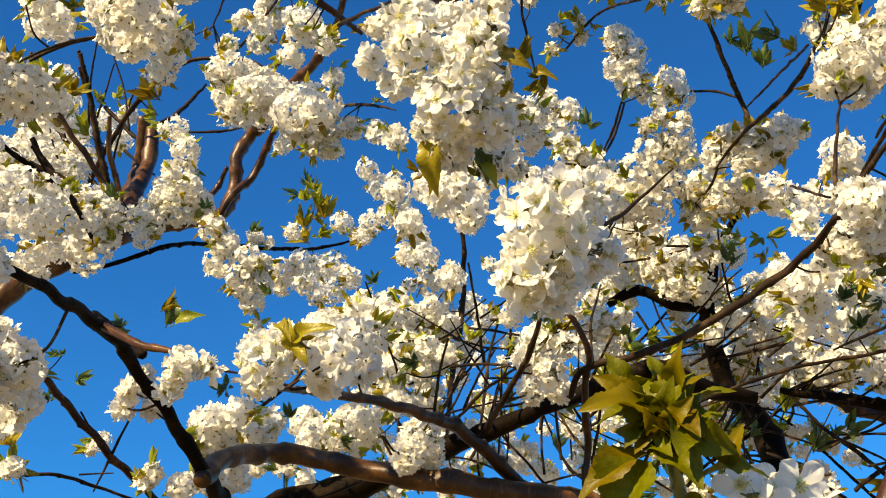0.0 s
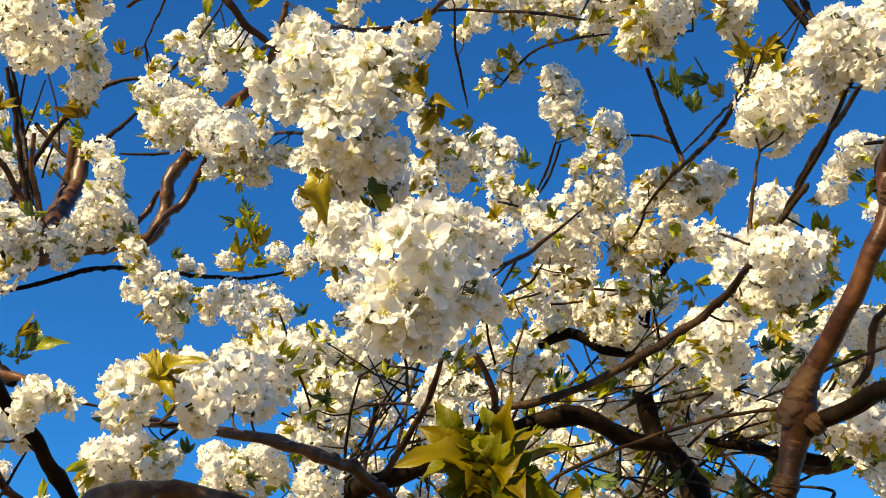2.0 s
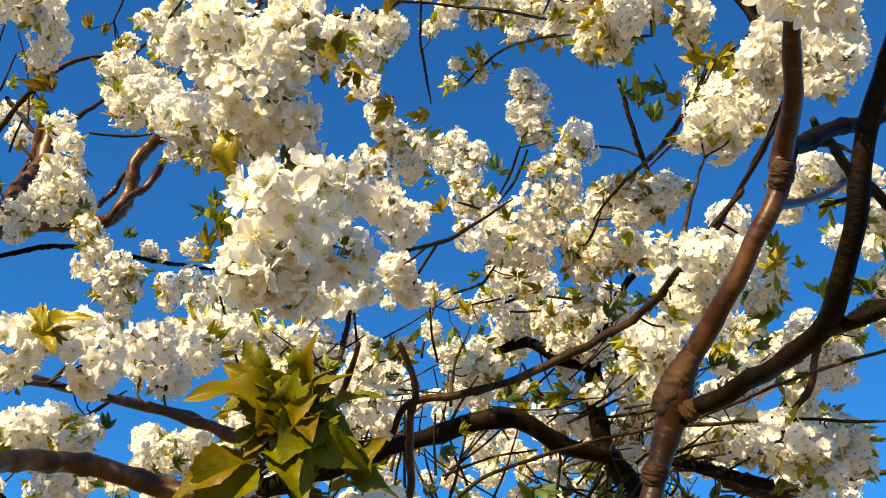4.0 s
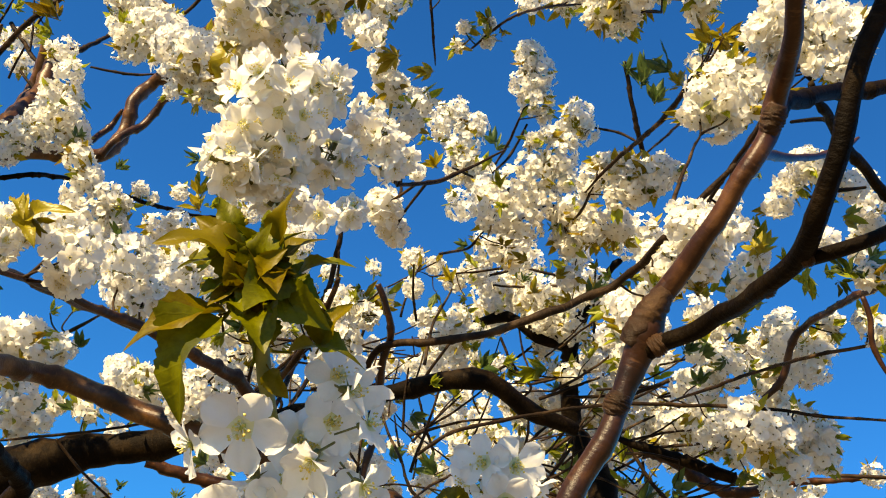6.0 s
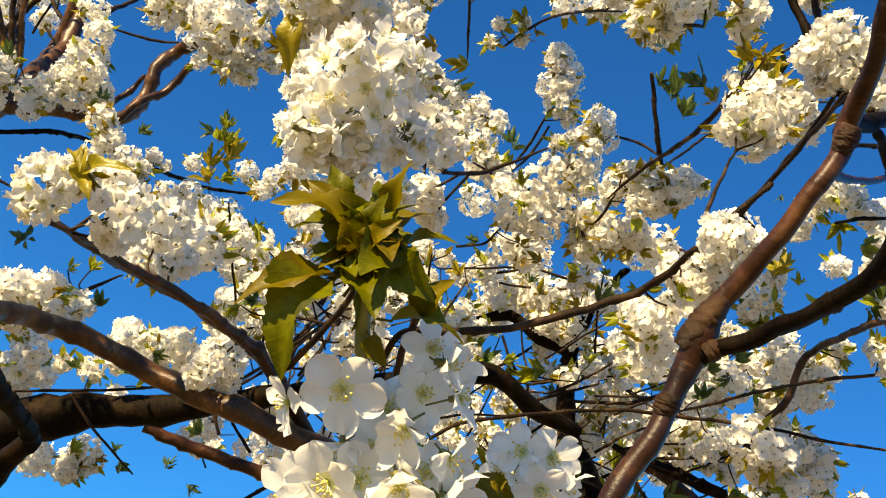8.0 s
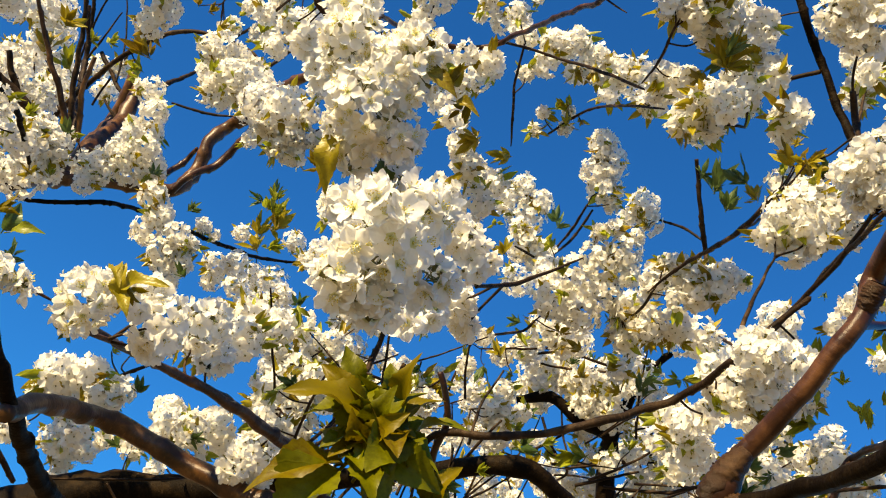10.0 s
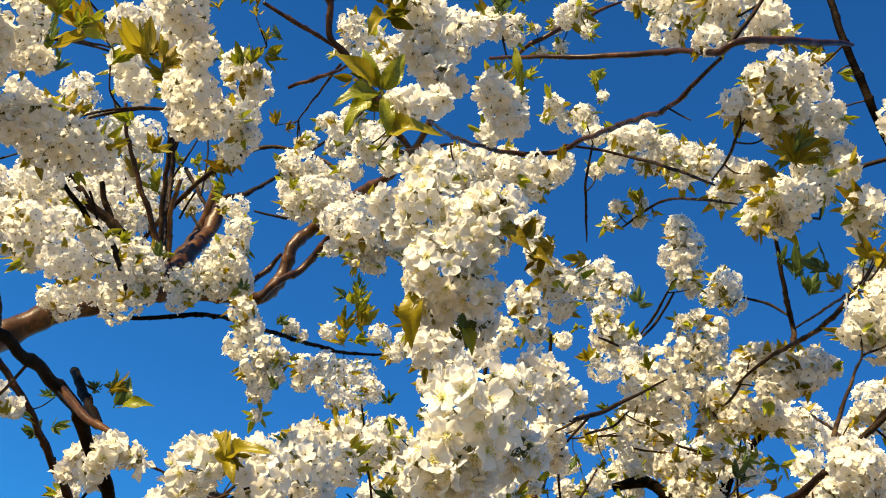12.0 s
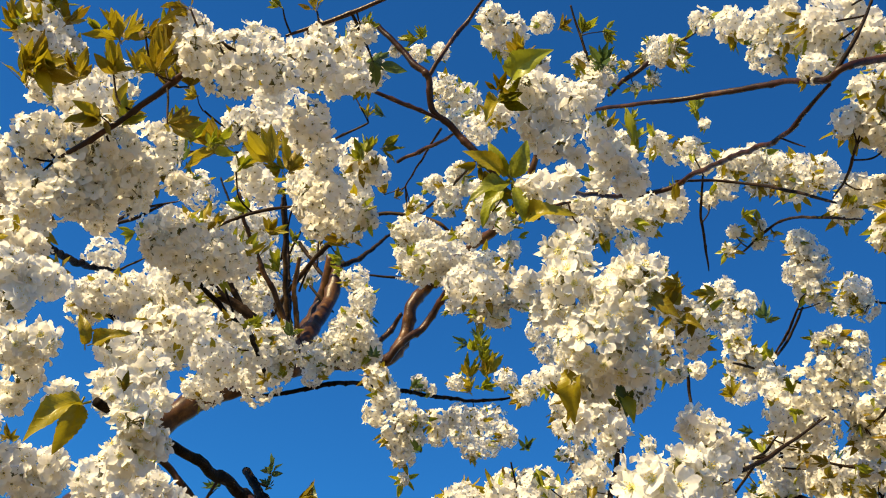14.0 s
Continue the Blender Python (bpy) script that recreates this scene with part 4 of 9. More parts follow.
branch("twig", (-0.949, 1.874, 2.433, 0.0062), (-0.919, 1.763, 2.446, 0.0059), (-0.908, 1.636, 2.466, 0.0057), (-0.893, 1.526, 2.451, 0.0026), pale=True)
branch("twig", (-0.371, 1.398, 2.963, 0.0027), (-0.475, 1.619, 2.984, 0.0016), pale=True)
branch("twig", (-0.463, 1.742, 3.000, 0.0031), (-0.379, 1.632, 3.002, 0.0030), (-0.287, 1.438, 2.944, 0.0015), pale=True)
branch("twig", (0.369, 1.722, 2.528, 0.0020), (0.460, 1.710, 2.515, 0.0027), (0.499, 1.701, 2.514, 0.0015), pale=True)
branch("twig", (0.403, 1.488, 2.522, 0.0018), (0.447, 1.443, 2.478, 0.0024), (0.459, 1.420, 2.449, 0.0013), pale=True)
branch("twig", (-0.642, 0.986, 2.486, 0.0025), (-0.602, 0.995, 2.507, 0.0025), (-0.594, 1.079, 2.585, 0.0012), pale=True)
branch("twig", (-0.921, 1.356, 2.487, 0.0038), (-0.877, 1.408, 2.449, 0.0051), (-0.848, 1.536, 2.481, 0.0030), shaded=True)
branch("twig", (-0.511, 1.374, 2.937, 0.0020), (-0.559, 1.384, 2.905, 0.0027), (-0.566, 1.315, 2.820, 0.0014), pale=True)
branch("twig", (-0.682, 1.092, 2.676, 0.0017), (-0.655, 1.115, 2.668, 0.0017), (-0.620, 1.141, 2.663, 0.0009), pale=True)
branch("branch", (0.374, 0.876, 2.819, 0.0047), (0.408, 0.897, 2.742, 0.0051), (0.460, 0.935, 2.681, 0.0056), (0.510, 0.971, 2.630, 0.0056), (0.558, 0.975, 2.528, 0.0058), (0.589, 0.931, 2.399, 0.0054), shaded=True)
branch("twig", (0.503, 0.971, 2.632, 0.0034), (0.474, 0.992, 2.624, 0.0029), (0.452, 1.011, 2.613, 0.0013), pale=True)
branch("twig", (0.408, 0.896, 2.743, 0.0029), (0.352, 0.939, 2.776, 0.0014), pale=True)
branch("twig", (0.430, 1.019, 2.538, 0.0019), (0.399, 1.067, 2.573, 0.0011), pale=True)
branch("twig", (-0.559, 1.495, 2.108, 0.0017), (-0.528, 1.521, 2.061, 0.0009), pale=True)
branch("twig", (-0.825, 0.914, 2.391, 0.0020), (-0.860, 0.891, 2.381, 0.0014), pale=True)
branch("twig", (-0.902, 1.001, 2.387, 0.0043), (-0.904, 1.117, 2.430, 0.0052), (-0.922, 1.226, 2.459, 0.0061), (-0.969, 1.411, 2.549, 0.0061), (-1.010, 1.588, 2.655, 0.0020), shaded=True)
branch("twig", (-1.041, 1.525, 2.721, 0.0030), (-1.031, 1.597, 2.825, 0.0031), (-0.969, 1.609, 2.863, 0.0017), pale=True)
branch("twig", (-0.642, 0.979, 2.483, 0.0025), (-0.642, 1.060, 2.561, 0.0022), (-0.626, 1.148, 2.636, 0.0013), pale=True)
branch("branch", (-0.391, 0.708, 2.458, 0.0017), (-0.334, 0.701, 2.490, 0.0030), (-0.297, 0.696, 2.510, 0.0026), (-0.261, 0.687, 2.531, 0.0012))
branch("twig", (0.564, 0.966, 2.618, 0.0020), (0.554, 0.954, 2.563, 0.0019), (0.527, 0.909, 2.474, 0.0010), pale=True)
branch("twig", (0.452, 0.704, 2.189, 0.0022), (0.461, 0.760, 2.202, 0.0027), (0.481, 0.863, 2.235, 0.0030), (0.503, 0.968, 2.261, 0.0016), pale=True)
branch("twig", (0.441, 0.757, 2.377, 0.0033), (0.455, 0.773, 2.355, 0.0037), (0.457, 0.753, 2.299, 0.0016), pale=True)
branch("twig", (0.465, 0.745, 2.223, 0.0020), (0.470, 0.820, 2.213, 0.0025), (0.463, 0.900, 2.198, 0.0026), (0.466, 0.964, 2.195, 0.0013), pale=True)
branch("branch", (0.189, 0.626, 1.703, 0.0029), (0.202, 0.621, 1.713, 0.0033), (0.219, 0.615, 1.720, 0.0035), (0.234, 0.604, 1.726, 0.0039), (0.250, 0.594, 1.728, 0.0048), (0.260, 0.593, 1.721, 0.0029))
branch("twig", (0.474, 1.675, 2.146, 0.0024), (0.492, 1.667, 2.173, 0.0019), (0.510, 1.659, 2.201, 0.0013), pale=True)
branch("twig", (0.445, 2.312, 2.539, 0.0024), (0.471, 2.342, 2.609, 0.0019), (0.486, 2.370, 2.684, 0.0013), pale=True)
branch("twig", (0.423, 2.089, 2.173, 0.0030), (0.467, 2.091, 2.147, 0.0024), (0.509, 2.093, 2.120, 0.0017), pale=True)
branch("twig", (0.357, 1.829, 2.163, 0.0024), (0.377, 1.799, 2.222, 0.0018), (0.389, 1.767, 2.282, 0.0013), pale=True)
branch("twig", (0.458, 2.273, 2.535, 0.0035), (0.529, 2.258, 2.601, 0.0027), (0.589, 2.236, 2.678, 0.0019), pale=True)
branch("twig", (0.603, 2.458, 2.455, 0.0044), (0.656, 2.461, 2.520, 0.0034), (0.717, 2.463, 2.579, 0.0024), pale=True)
branch("twig", (0.730, 2.355, 2.379, 0.0039), (0.765, 2.337, 2.469, 0.0031), (0.789, 2.316, 2.564, 0.0022), pale=True)
branch("twig", (0.502, 1.938, 2.222, 0.0024), (0.537, 1.927, 2.222, 0.0019), (0.571, 1.917, 2.213, 0.0013), pale=True)
branch("twig", (0.568, 1.906, 2.259, 0.0028), (0.600, 1.895, 2.320, 0.0021), (0.629, 1.882, 2.381, 0.0015), pale=True)
branch("twig", (0.577, 2.265, 2.236, 0.0021), (0.510, 2.305, 2.259, 0.0017), (0.438, 2.348, 2.264, 0.0012), pale=True)
branch("twig", (0.539, 1.801, 2.184, 0.0021), (0.556, 1.774, 2.201, 0.0016), (0.578, 1.747, 2.213, 0.0012), pale=True)
branch("twig", (0.796, 2.379, 2.495, 0.0038), (0.784, 2.362, 2.565, 0.0029), (0.753, 2.349, 2.633, 0.0021), pale=True)
branch("twig", (0.714, 2.298, 2.646, 0.0027), (0.744, 2.258, 2.613, 0.0021), (0.773, 2.218, 2.580, 0.0015), pale=True)
branch("twig", (0.634, 2.419, 2.445, 0.0037), (0.676, 2.400, 2.441, 0.0028), (0.717, 2.380, 2.438, 0.0020), pale=True)
branch("twig", (0.520, 2.204, 2.475, 0.0026), (0.568, 2.167, 2.476, 0.0020), (0.616, 2.134, 2.465, 0.0014), pale=True)
branch("twig", (0.354, 1.947, 2.382, 0.0019), (0.434, 1.982, 2.396, 0.0015), (0.516, 2.010, 2.419, 0.0011), pale=True)
branch("twig", (0.236, 1.697, 2.213, 0.0020), (0.250, 1.724, 2.285, 0.0016), (0.252, 1.749, 2.361, 0.0011), pale=True)
branch("twig", (0.032, 1.700, 2.238, 0.0026), (0.071, 1.670, 2.275, 0.0020), (0.116, 1.640, 2.305, 0.0014), pale=True)
branch("twig", (0.223, 1.983, 2.278, 0.0019), (0.222, 2.007, 2.347, 0.0015), (0.227, 2.027, 2.419, 0.0011), pale=True)
branch("twig", (0.110, 2.149, 2.333, 0.0022), (0.181, 2.143, 2.391, 0.0017), (0.243, 2.130, 2.459, 0.0012), pale=True)
branch("twig", (0.121, 2.125, 2.228, 0.0023), (0.125, 2.048, 2.304, 0.0018), (0.123, 1.968, 2.376, 0.0013), pale=True)
branch("twig", (0.160, 1.589, 2.110, 0.0027), (0.171, 1.602, 2.166, 0.0021), (0.182, 1.614, 2.224, 0.0015), pale=True)
branch("twig", (0.046, 1.803, 2.286, 0.0033), (0.008, 1.805, 2.353, 0.0026), (-0.038, 1.806, 2.417, 0.0018), pale=True)
branch("twig", (0.059, 2.096, 2.205, 0.0037), (0.099, 2.105, 2.295, 0.0029), (0.126, 2.108, 2.393, 0.0020), pale=True)
branch("twig", (0.253, 1.732, 2.159, 0.0029), (0.327, 1.700, 2.186, 0.0022), (0.404, 1.669, 2.198, 0.0016), pale=True)
branch("twig", (0.242, 1.542, 2.176, 0.0029), (0.258, 1.516, 2.210, 0.0023), (0.278, 1.490, 2.242, 0.0016), pale=True)
branch("twig", (-0.073, 1.531, 2.191, 0.0023), (-0.096, 1.455, 2.235, 0.0018), (-0.116, 1.377, 2.275, 0.0013), pale=True)
branch("twig", (0.214, 1.495, 2.260, 0.0025), (0.199, 1.449, 2.283, 0.0020), (0.190, 1.401, 2.305, 0.0014), pale=True)
branch("twig", (0.137, 1.949, 2.386, 0.0034), (0.141, 1.906, 2.430, 0.0027), (0.143, 1.861, 2.473, 0.0019), pale=True)
branch("twig", (0.092, 2.073, 2.421, 0.0039), (0.075, 2.013, 2.513, 0.0030), (0.055, 1.950, 2.602, 0.0022), pale=True)
branch("twig", (0.077, 1.675, 2.276, 0.0021), (0.004, 1.662, 2.318, 0.0016), (-0.070, 1.646, 2.358, 0.0011), pale=True)
branch("twig", (0.218, 1.422, 2.055, 0.0024), (0.212, 1.406, 2.094, 0.0019), (0.209, 1.389, 2.134, 0.0013), pale=True)
branch("twig", (0.152, 1.615, 2.132, 0.0025), (0.161, 1.639, 2.197, 0.0019), (0.170, 1.660, 2.266, 0.0014), pale=True)
branch("twig", (0.237, 1.491, 2.189, 0.0027), (0.242, 1.497, 2.259, 0.0021), (0.262, 1.497, 2.329, 0.0015), pale=True)
branch("twig", (0.182, 1.506, 2.036, 0.0028), (0.175, 1.484, 2.099, 0.0021), (0.168, 1.459, 2.162, 0.0015), pale=True)
branch("twig", (0.133, 2.047, 2.180, 0.0021), (0.136, 2.018, 2.239, 0.0016), (0.125, 1.989, 2.298, 0.0011), pale=True)
branch("twig", (0.243, 1.993, 2.410, 0.0021), (0.286, 1.954, 2.432, 0.0016), (0.331, 1.915, 2.448, 0.0012), pale=True)
branch("twig", (0.011, 1.684, 2.199, 0.0022), (0.045, 1.680, 2.273, 0.0017), (0.095, 1.673, 2.341, 0.0012), pale=True)
branch("twig", (0.068, 1.741, 2.059, 0.0025), (0.063, 1.755, 2.103, 0.0020), (0.065, 1.767, 2.149, 0.0014), pale=True)
branch("twig", (0.079, 1.952, 2.472, 0.0025), (0.170, 1.889, 2.512, 0.0019), (0.253, 1.819, 2.552, 0.0014), pale=True)
branch("twig", (0.041, 1.923, 2.257, 0.0032), (0.068, 1.874, 2.306, 0.0025), (0.103, 1.824, 2.348, 0.0017), pale=True)
branch("twig", (0.022, 2.008, 2.137, 0.0020), (0.004, 1.967, 2.205, 0.0016), (-0.026, 1.925, 2.269, 0.0011), pale=True)
branch("twig", (-0.052, 1.673, 2.318, 0.0018), (-0.022, 1.694, 2.372, 0.0014), (0.008, 1.712, 2.429, 0.0010), pale=True)
branch("twig", (-0.019, 1.685, 2.302, 0.0023), (0.022, 1.628, 2.303, 0.0018), (0.055, 1.568, 2.310, 0.0013), pale=True)
branch("twig", (0.085, 1.678, 2.140, 0.0022), (0.094, 1.649, 2.191, 0.0017), (0.116, 1.619, 2.239, 0.0012), pale=True)
branch("twig", (0.173, 1.955, 2.111, 0.0024), (0.262, 1.952, 2.136, 0.0019), (0.356, 1.950, 2.139, 0.0013), pale=True)
branch("twig", (0.028, 2.028, 2.251, 0.0022), (0.015, 2.040, 2.338, 0.0017), (-0.003, 2.048, 2.427, 0.0012), pale=True)
branch("twig", (0.176, 1.710, 2.070, 0.0027), (0.172, 1.691, 2.134, 0.0021), (0.180, 1.669, 2.199, 0.0015), pale=True)
branch("twig", (0.324, 2.110, 2.331, 0.0022), (0.357, 2.101, 2.386, 0.0017), (0.397, 2.090, 2.437, 0.0012), pale=True)
branch("twig", (-0.012, 1.672, 2.159, 0.0023), (0.064, 1.713, 2.195, 0.0018), (0.145, 1.752, 2.226, 0.0013), pale=True)
branch("twig", (-0.060, 1.883, 2.094, 0.0033), (-0.099, 1.872, 2.156, 0.0026), (-0.131, 1.856, 2.222, 0.0018), pale=True)
branch("twig", (0.231, 1.519, 2.041, 0.0027), (0.199, 1.546, 2.102, 0.0021), (0.170, 1.567, 2.169, 0.0015), pale=True)
branch("twig", (-0.011, 1.480, 2.096, 0.0028), (-0.005, 1.407, 2.132, 0.0022), (0.009, 1.334, 2.164, 0.0015), pale=True)
branch("twig", (0.273, 1.923, 2.215, 0.0029), (0.312, 1.928, 2.272, 0.0023), (0.355, 1.931, 2.329, 0.0016), pale=True)
branch("twig", (0.196, 1.643, 2.332, 0.0025), (0.200, 1.630, 2.379, 0.0019), (0.212, 1.615, 2.425, 0.0014), pale=True)
branch("twig", (-0.006, 1.908, 2.242, 0.0021), (-0.027, 1.835, 2.280, 0.0016), (-0.051, 1.763, 2.312, 0.0011), pale=True)
branch("twig", (0.283, 1.929, 2.238, 0.0027), (0.350, 1.931, 2.298, 0.0021), (0.410, 1.927, 2.366, 0.0015), pale=True)
branch("twig", (0.264, 1.738, 2.098, 0.0031), (0.278, 1.704, 2.176, 0.0024), (0.288, 1.665, 2.252, 0.0017), pale=True)
branch("twig", (0.079, 1.458, 2.102, 0.0024), (0.130, 1.477, 2.119, 0.0019), (0.179, 1.491, 2.146, 0.0013), pale=True)
branch("twig", (0.129, 1.886, 2.170, 0.0026), (0.112, 1.820, 2.210, 0.0020), (0.106, 1.752, 2.249, 0.0014), pale=True)
branch("twig", (0.079, 1.585, 2.185, 0.0019), (0.044, 1.544, 2.228, 0.0015), (0.013, 1.502, 2.270, 0.0010), pale=True)
branch("twig", (-0.086, 1.958, 2.135, 0.0033), (-0.091, 1.971, 2.247, 0.0026), (-0.091, 1.976, 2.363, 0.0018), pale=True)
branch("twig", (-0.099, 1.962, 2.329, 0.0037), (-0.054, 1.930, 2.291, 0.0028), (-0.009, 1.896, 2.254, 0.0020), pale=True)
branch("twig", (-0.148, 1.709, 2.323, 0.0030), (-0.092, 1.667, 2.297, 0.0024), (-0.038, 1.619, 2.281, 0.0017), pale=True)
branch("twig", (-0.048, 1.987, 2.417, 0.0037), (0.001, 1.964, 2.412, 0.0029), (0.050, 1.941, 2.407, 0.0021), pale=True)
branch("twig", (0.115, 1.713, 2.284, 0.0020), (0.168, 1.754, 2.307, 0.0015), (0.222, 1.790, 2.339, 0.0011), pale=True)
branch("twig", (0.091, 2.030, 2.436, 0.0024), (0.180, 1.993, 2.417, 0.0018), (0.265, 1.951, 2.402, 0.0013), pale=True)
branch("twig", (0.099, 1.883, 2.435, 0.0035), (0.147, 1.856, 2.435, 0.0027), (0.191, 1.824, 2.442, 0.0019), pale=True)
branch("twig", (0.042, 1.595, 2.293, 0.0027), (0.096, 1.564, 2.274, 0.0021), (0.147, 1.535, 2.250, 0.0015), pale=True)
branch("twig", (-0.104, 1.864, 2.401, 0.0030), (-0.059, 1.911, 2.386, 0.0024), (-0.014, 1.957, 2.366, 0.0017), pale=True)
branch("twig", (0.098, 1.894, 2.333, 0.0020), (0.181, 1.857, 2.339, 0.0015), (0.259, 1.815, 2.347, 0.0011), pale=True)
branch("twig", (0.123, 1.819, 2.332, 0.0023), (0.178, 1.754, 2.337, 0.0018), (0.227, 1.686, 2.343, 0.0012), pale=True)
branch("twig", (-0.078, 1.710, 2.225, 0.0019), (-0.013, 1.677, 2.243, 0.0015), (0.050, 1.641, 2.261, 0.0011), pale=True)
branch("twig", (0.097, 1.821, 2.233, 0.0033), (0.141, 1.843, 2.255, 0.0026), (0.187, 1.864, 2.275, 0.0018), pale=True)
branch("twig", (-0.015, 1.864, 2.401, 0.0027), (0.045, 1.902, 2.397, 0.0021), (0.106, 1.938, 2.393, 0.0015), pale=True)
branch("twig", (0.093, 2.033, 2.368, 0.0023), (0.163, 1.993, 2.353, 0.0018), (0.230, 1.947, 2.346, 0.0013), pale=True)
branch("twig", (0.753, 2.124, 2.523, 0.0026), (0.840, 2.080, 2.469, 0.0020), (0.921, 2.033, 2.415, 0.0014), pale=True)
branch("twig", (0.709, 2.048, 2.423, 0.0038), (0.760, 2.045, 2.461, 0.0029), (0.809, 2.040, 2.499, 0.0021), pale=True)
branch("twig", (0.524, 1.975, 2.469, 0.0021), (0.567, 1.913, 2.511, 0.0016), (0.599, 1.849, 2.557, 0.0011), pale=True)
branch("twig", (0.876, 2.115, 2.440, 0.0028), (0.941, 2.045, 2.456, 0.0022), (1.006, 1.979, 2.455, 0.0015), pale=True)
branch("twig", (0.486, 2.081, 2.471, 0.0024), (0.547, 2.022, 2.447, 0.0018), (0.603, 1.959, 2.434, 0.0013), pale=True)
branch("twig", (0.606, 2.178, 2.558, 0.0030), (0.719, 2.183, 2.564, 0.0024), (0.830, 2.193, 2.546, 0.0017), pale=True)
branch("twig", (0.645, 2.134, 2.527, 0.0031), (0.737, 2.148, 2.584, 0.0024), (0.839, 2.161, 2.626, 0.0017), pale=True)
branch("twig", (0.827, 2.138, 2.586, 0.0028), (0.878, 2.070, 2.584, 0.0022), (0.925, 2.002, 2.577, 0.0016), pale=True)
branch("twig", (0.665, 2.100, 2.550, 0.0033), (0.633, 2.031, 2.635, 0.0025), (0.612, 1.954, 2.718, 0.0018), pale=True)
branch("twig", (0.540, 1.954, 2.387, 0.0031), (0.618, 1.890, 2.438, 0.0024), (0.674, 1.819, 2.504, 0.0017), pale=True)
branch("twig", (0.497, 2.147, 2.475, 0.0039), (0.582, 2.162, 2.508, 0.0030), (0.668, 2.174, 2.545, 0.0022), pale=True)
branch("twig", (0.628, 1.936, 2.401, 0.0026), (0.733, 1.929, 2.429, 0.0020), (0.841, 1.922, 2.441, 0.0014), pale=True)
branch("twig", (0.531, 2.023, 2.393, 0.0039), (0.582, 1.977, 2.412, 0.0030), (0.632, 1.931, 2.428, 0.0021), pale=True)
branch("twig", (0.710, 1.950, 2.303, 0.0026), (0.742, 1.876, 2.316, 0.0020), (0.767, 1.802, 2.331, 0.0014), pale=True)
branch("twig", (0.627, 2.211, 2.612, 0.0030), (0.707, 2.197, 2.657, 0.0023), (0.792, 2.183, 2.692, 0.0016), pale=True)
branch("twig", (0.558, 2.220, 2.369, 0.0022), (0.626, 2.213, 2.423, 0.0017), (0.685, 2.202, 2.490, 0.0012), pale=True)
branch("twig", (0.629, 2.160, 2.492, 0.0030), (0.661, 2.125, 2.558, 0.0023), (0.707, 2.087, 2.615, 0.0016), pale=True)
branch("twig", (0.567, 2.042, 2.528, 0.0029), (0.596, 1.963, 2.545, 0.0022), (0.627, 1.884, 2.555, 0.0016), pale=True)
branch("twig", (-0.959, 2.250, 3.168, 0.0034), (-0.937, 2.149, 3.249, 0.0026), (-0.897, 2.051, 3.325, 0.0019), pale=True)
branch("twig", (-0.932, 2.394, 3.159, 0.0037), (-0.897, 2.321, 3.230, 0.0028), (-0.851, 2.249, 3.298, 0.0020), pale=True)
branch("twig", (-1.071, 2.269, 3.200, 0.0045), (-1.147, 2.237, 3.299, 0.0035), (-1.214, 2.199, 3.404, 0.0025), pale=True)
branch("twig", (-0.861, 2.283, 3.181, 0.0033), (-0.889, 2.252, 3.310, 0.0025), (-0.938, 2.211, 3.432, 0.0018), pale=True)
branch("twig", (-0.893, 2.134, 3.115, 0.0032), (-0.864, 2.085, 3.164, 0.0025), (-0.835, 2.035, 3.213, 0.0018), pale=True)
branch("twig", (-0.943, 2.088, 2.937, 0.0026), (-0.968, 2.047, 3.024, 0.0020), (-0.980, 2.004, 3.114, 0.0014), pale=True)
branch("twig", (-0.970, 2.255, 3.042, 0.0036), (-1.014, 2.200, 3.144, 0.0028), (-1.031, 2.145, 3.255, 0.0020), pale=True)
branch("twig", (0.733, 1.725, 2.372, 0.0025), (0.775, 1.688, 2.414, 0.0020), (0.813, 1.648, 2.455, 0.0014), pale=True)
branch("twig", (0.829, 2.010, 2.451, 0.0024), (0.892, 1.928, 2.501, 0.0018), (0.945, 1.842, 2.553, 0.0013), pale=True)
branch("twig", (0.848, 1.919, 2.320, 0.0034), (0.941, 1.876, 2.354, 0.0026), (1.021, 1.824, 2.406, 0.0019), pale=True)
branch("twig", (0.995, 2.141, 2.422, 0.0041), (1.081, 2.153, 2.428, 0.0032), (1.166, 2.165, 2.430, 0.0023), pale=True)
branch("twig", (0.691, 1.899, 2.410, 0.0022), (0.749, 1.846, 2.440, 0.0017), (0.792, 1.788, 2.482, 0.0012), pale=True)
branch("twig", (0.783, 2.013, 2.448, 0.0030), (0.828, 1.982, 2.449, 0.0023), (0.872, 1.952, 2.444, 0.0016), pale=True)
branch("twig", (0.940, 1.993, 2.383, 0.0027), (1.038, 1.990, 2.394, 0.0021), (1.132, 1.977, 2.423, 0.0015), pale=True)
branch("twig", (0.890, 2.127, 2.314, 0.0024), (1.003, 2.138, 2.332, 0.0019), (1.114, 2.140, 2.364, 0.0013), pale=True)
branch("twig", (0.887, 1.893, 2.355, 0.0029), (0.917, 1.827, 2.405, 0.0023), (0.937, 1.759, 2.458, 0.0016), pale=True)
branch("twig", (0.489, 1.834, 2.233, 0.0019), (0.530, 1.768, 2.228, 0.0015), (0.569, 1.705, 2.210, 0.0011), pale=True)
branch("twig", (0.693, 2.091, 2.345, 0.0038), (0.736, 2.061, 2.383, 0.0030), (0.784, 2.030, 2.412, 0.0021), pale=True)
branch("twig", (0.680, 1.905, 2.288, 0.0032), (0.751, 1.897, 2.319, 0.0025), (0.824, 1.889, 2.341, 0.0018), pale=True)
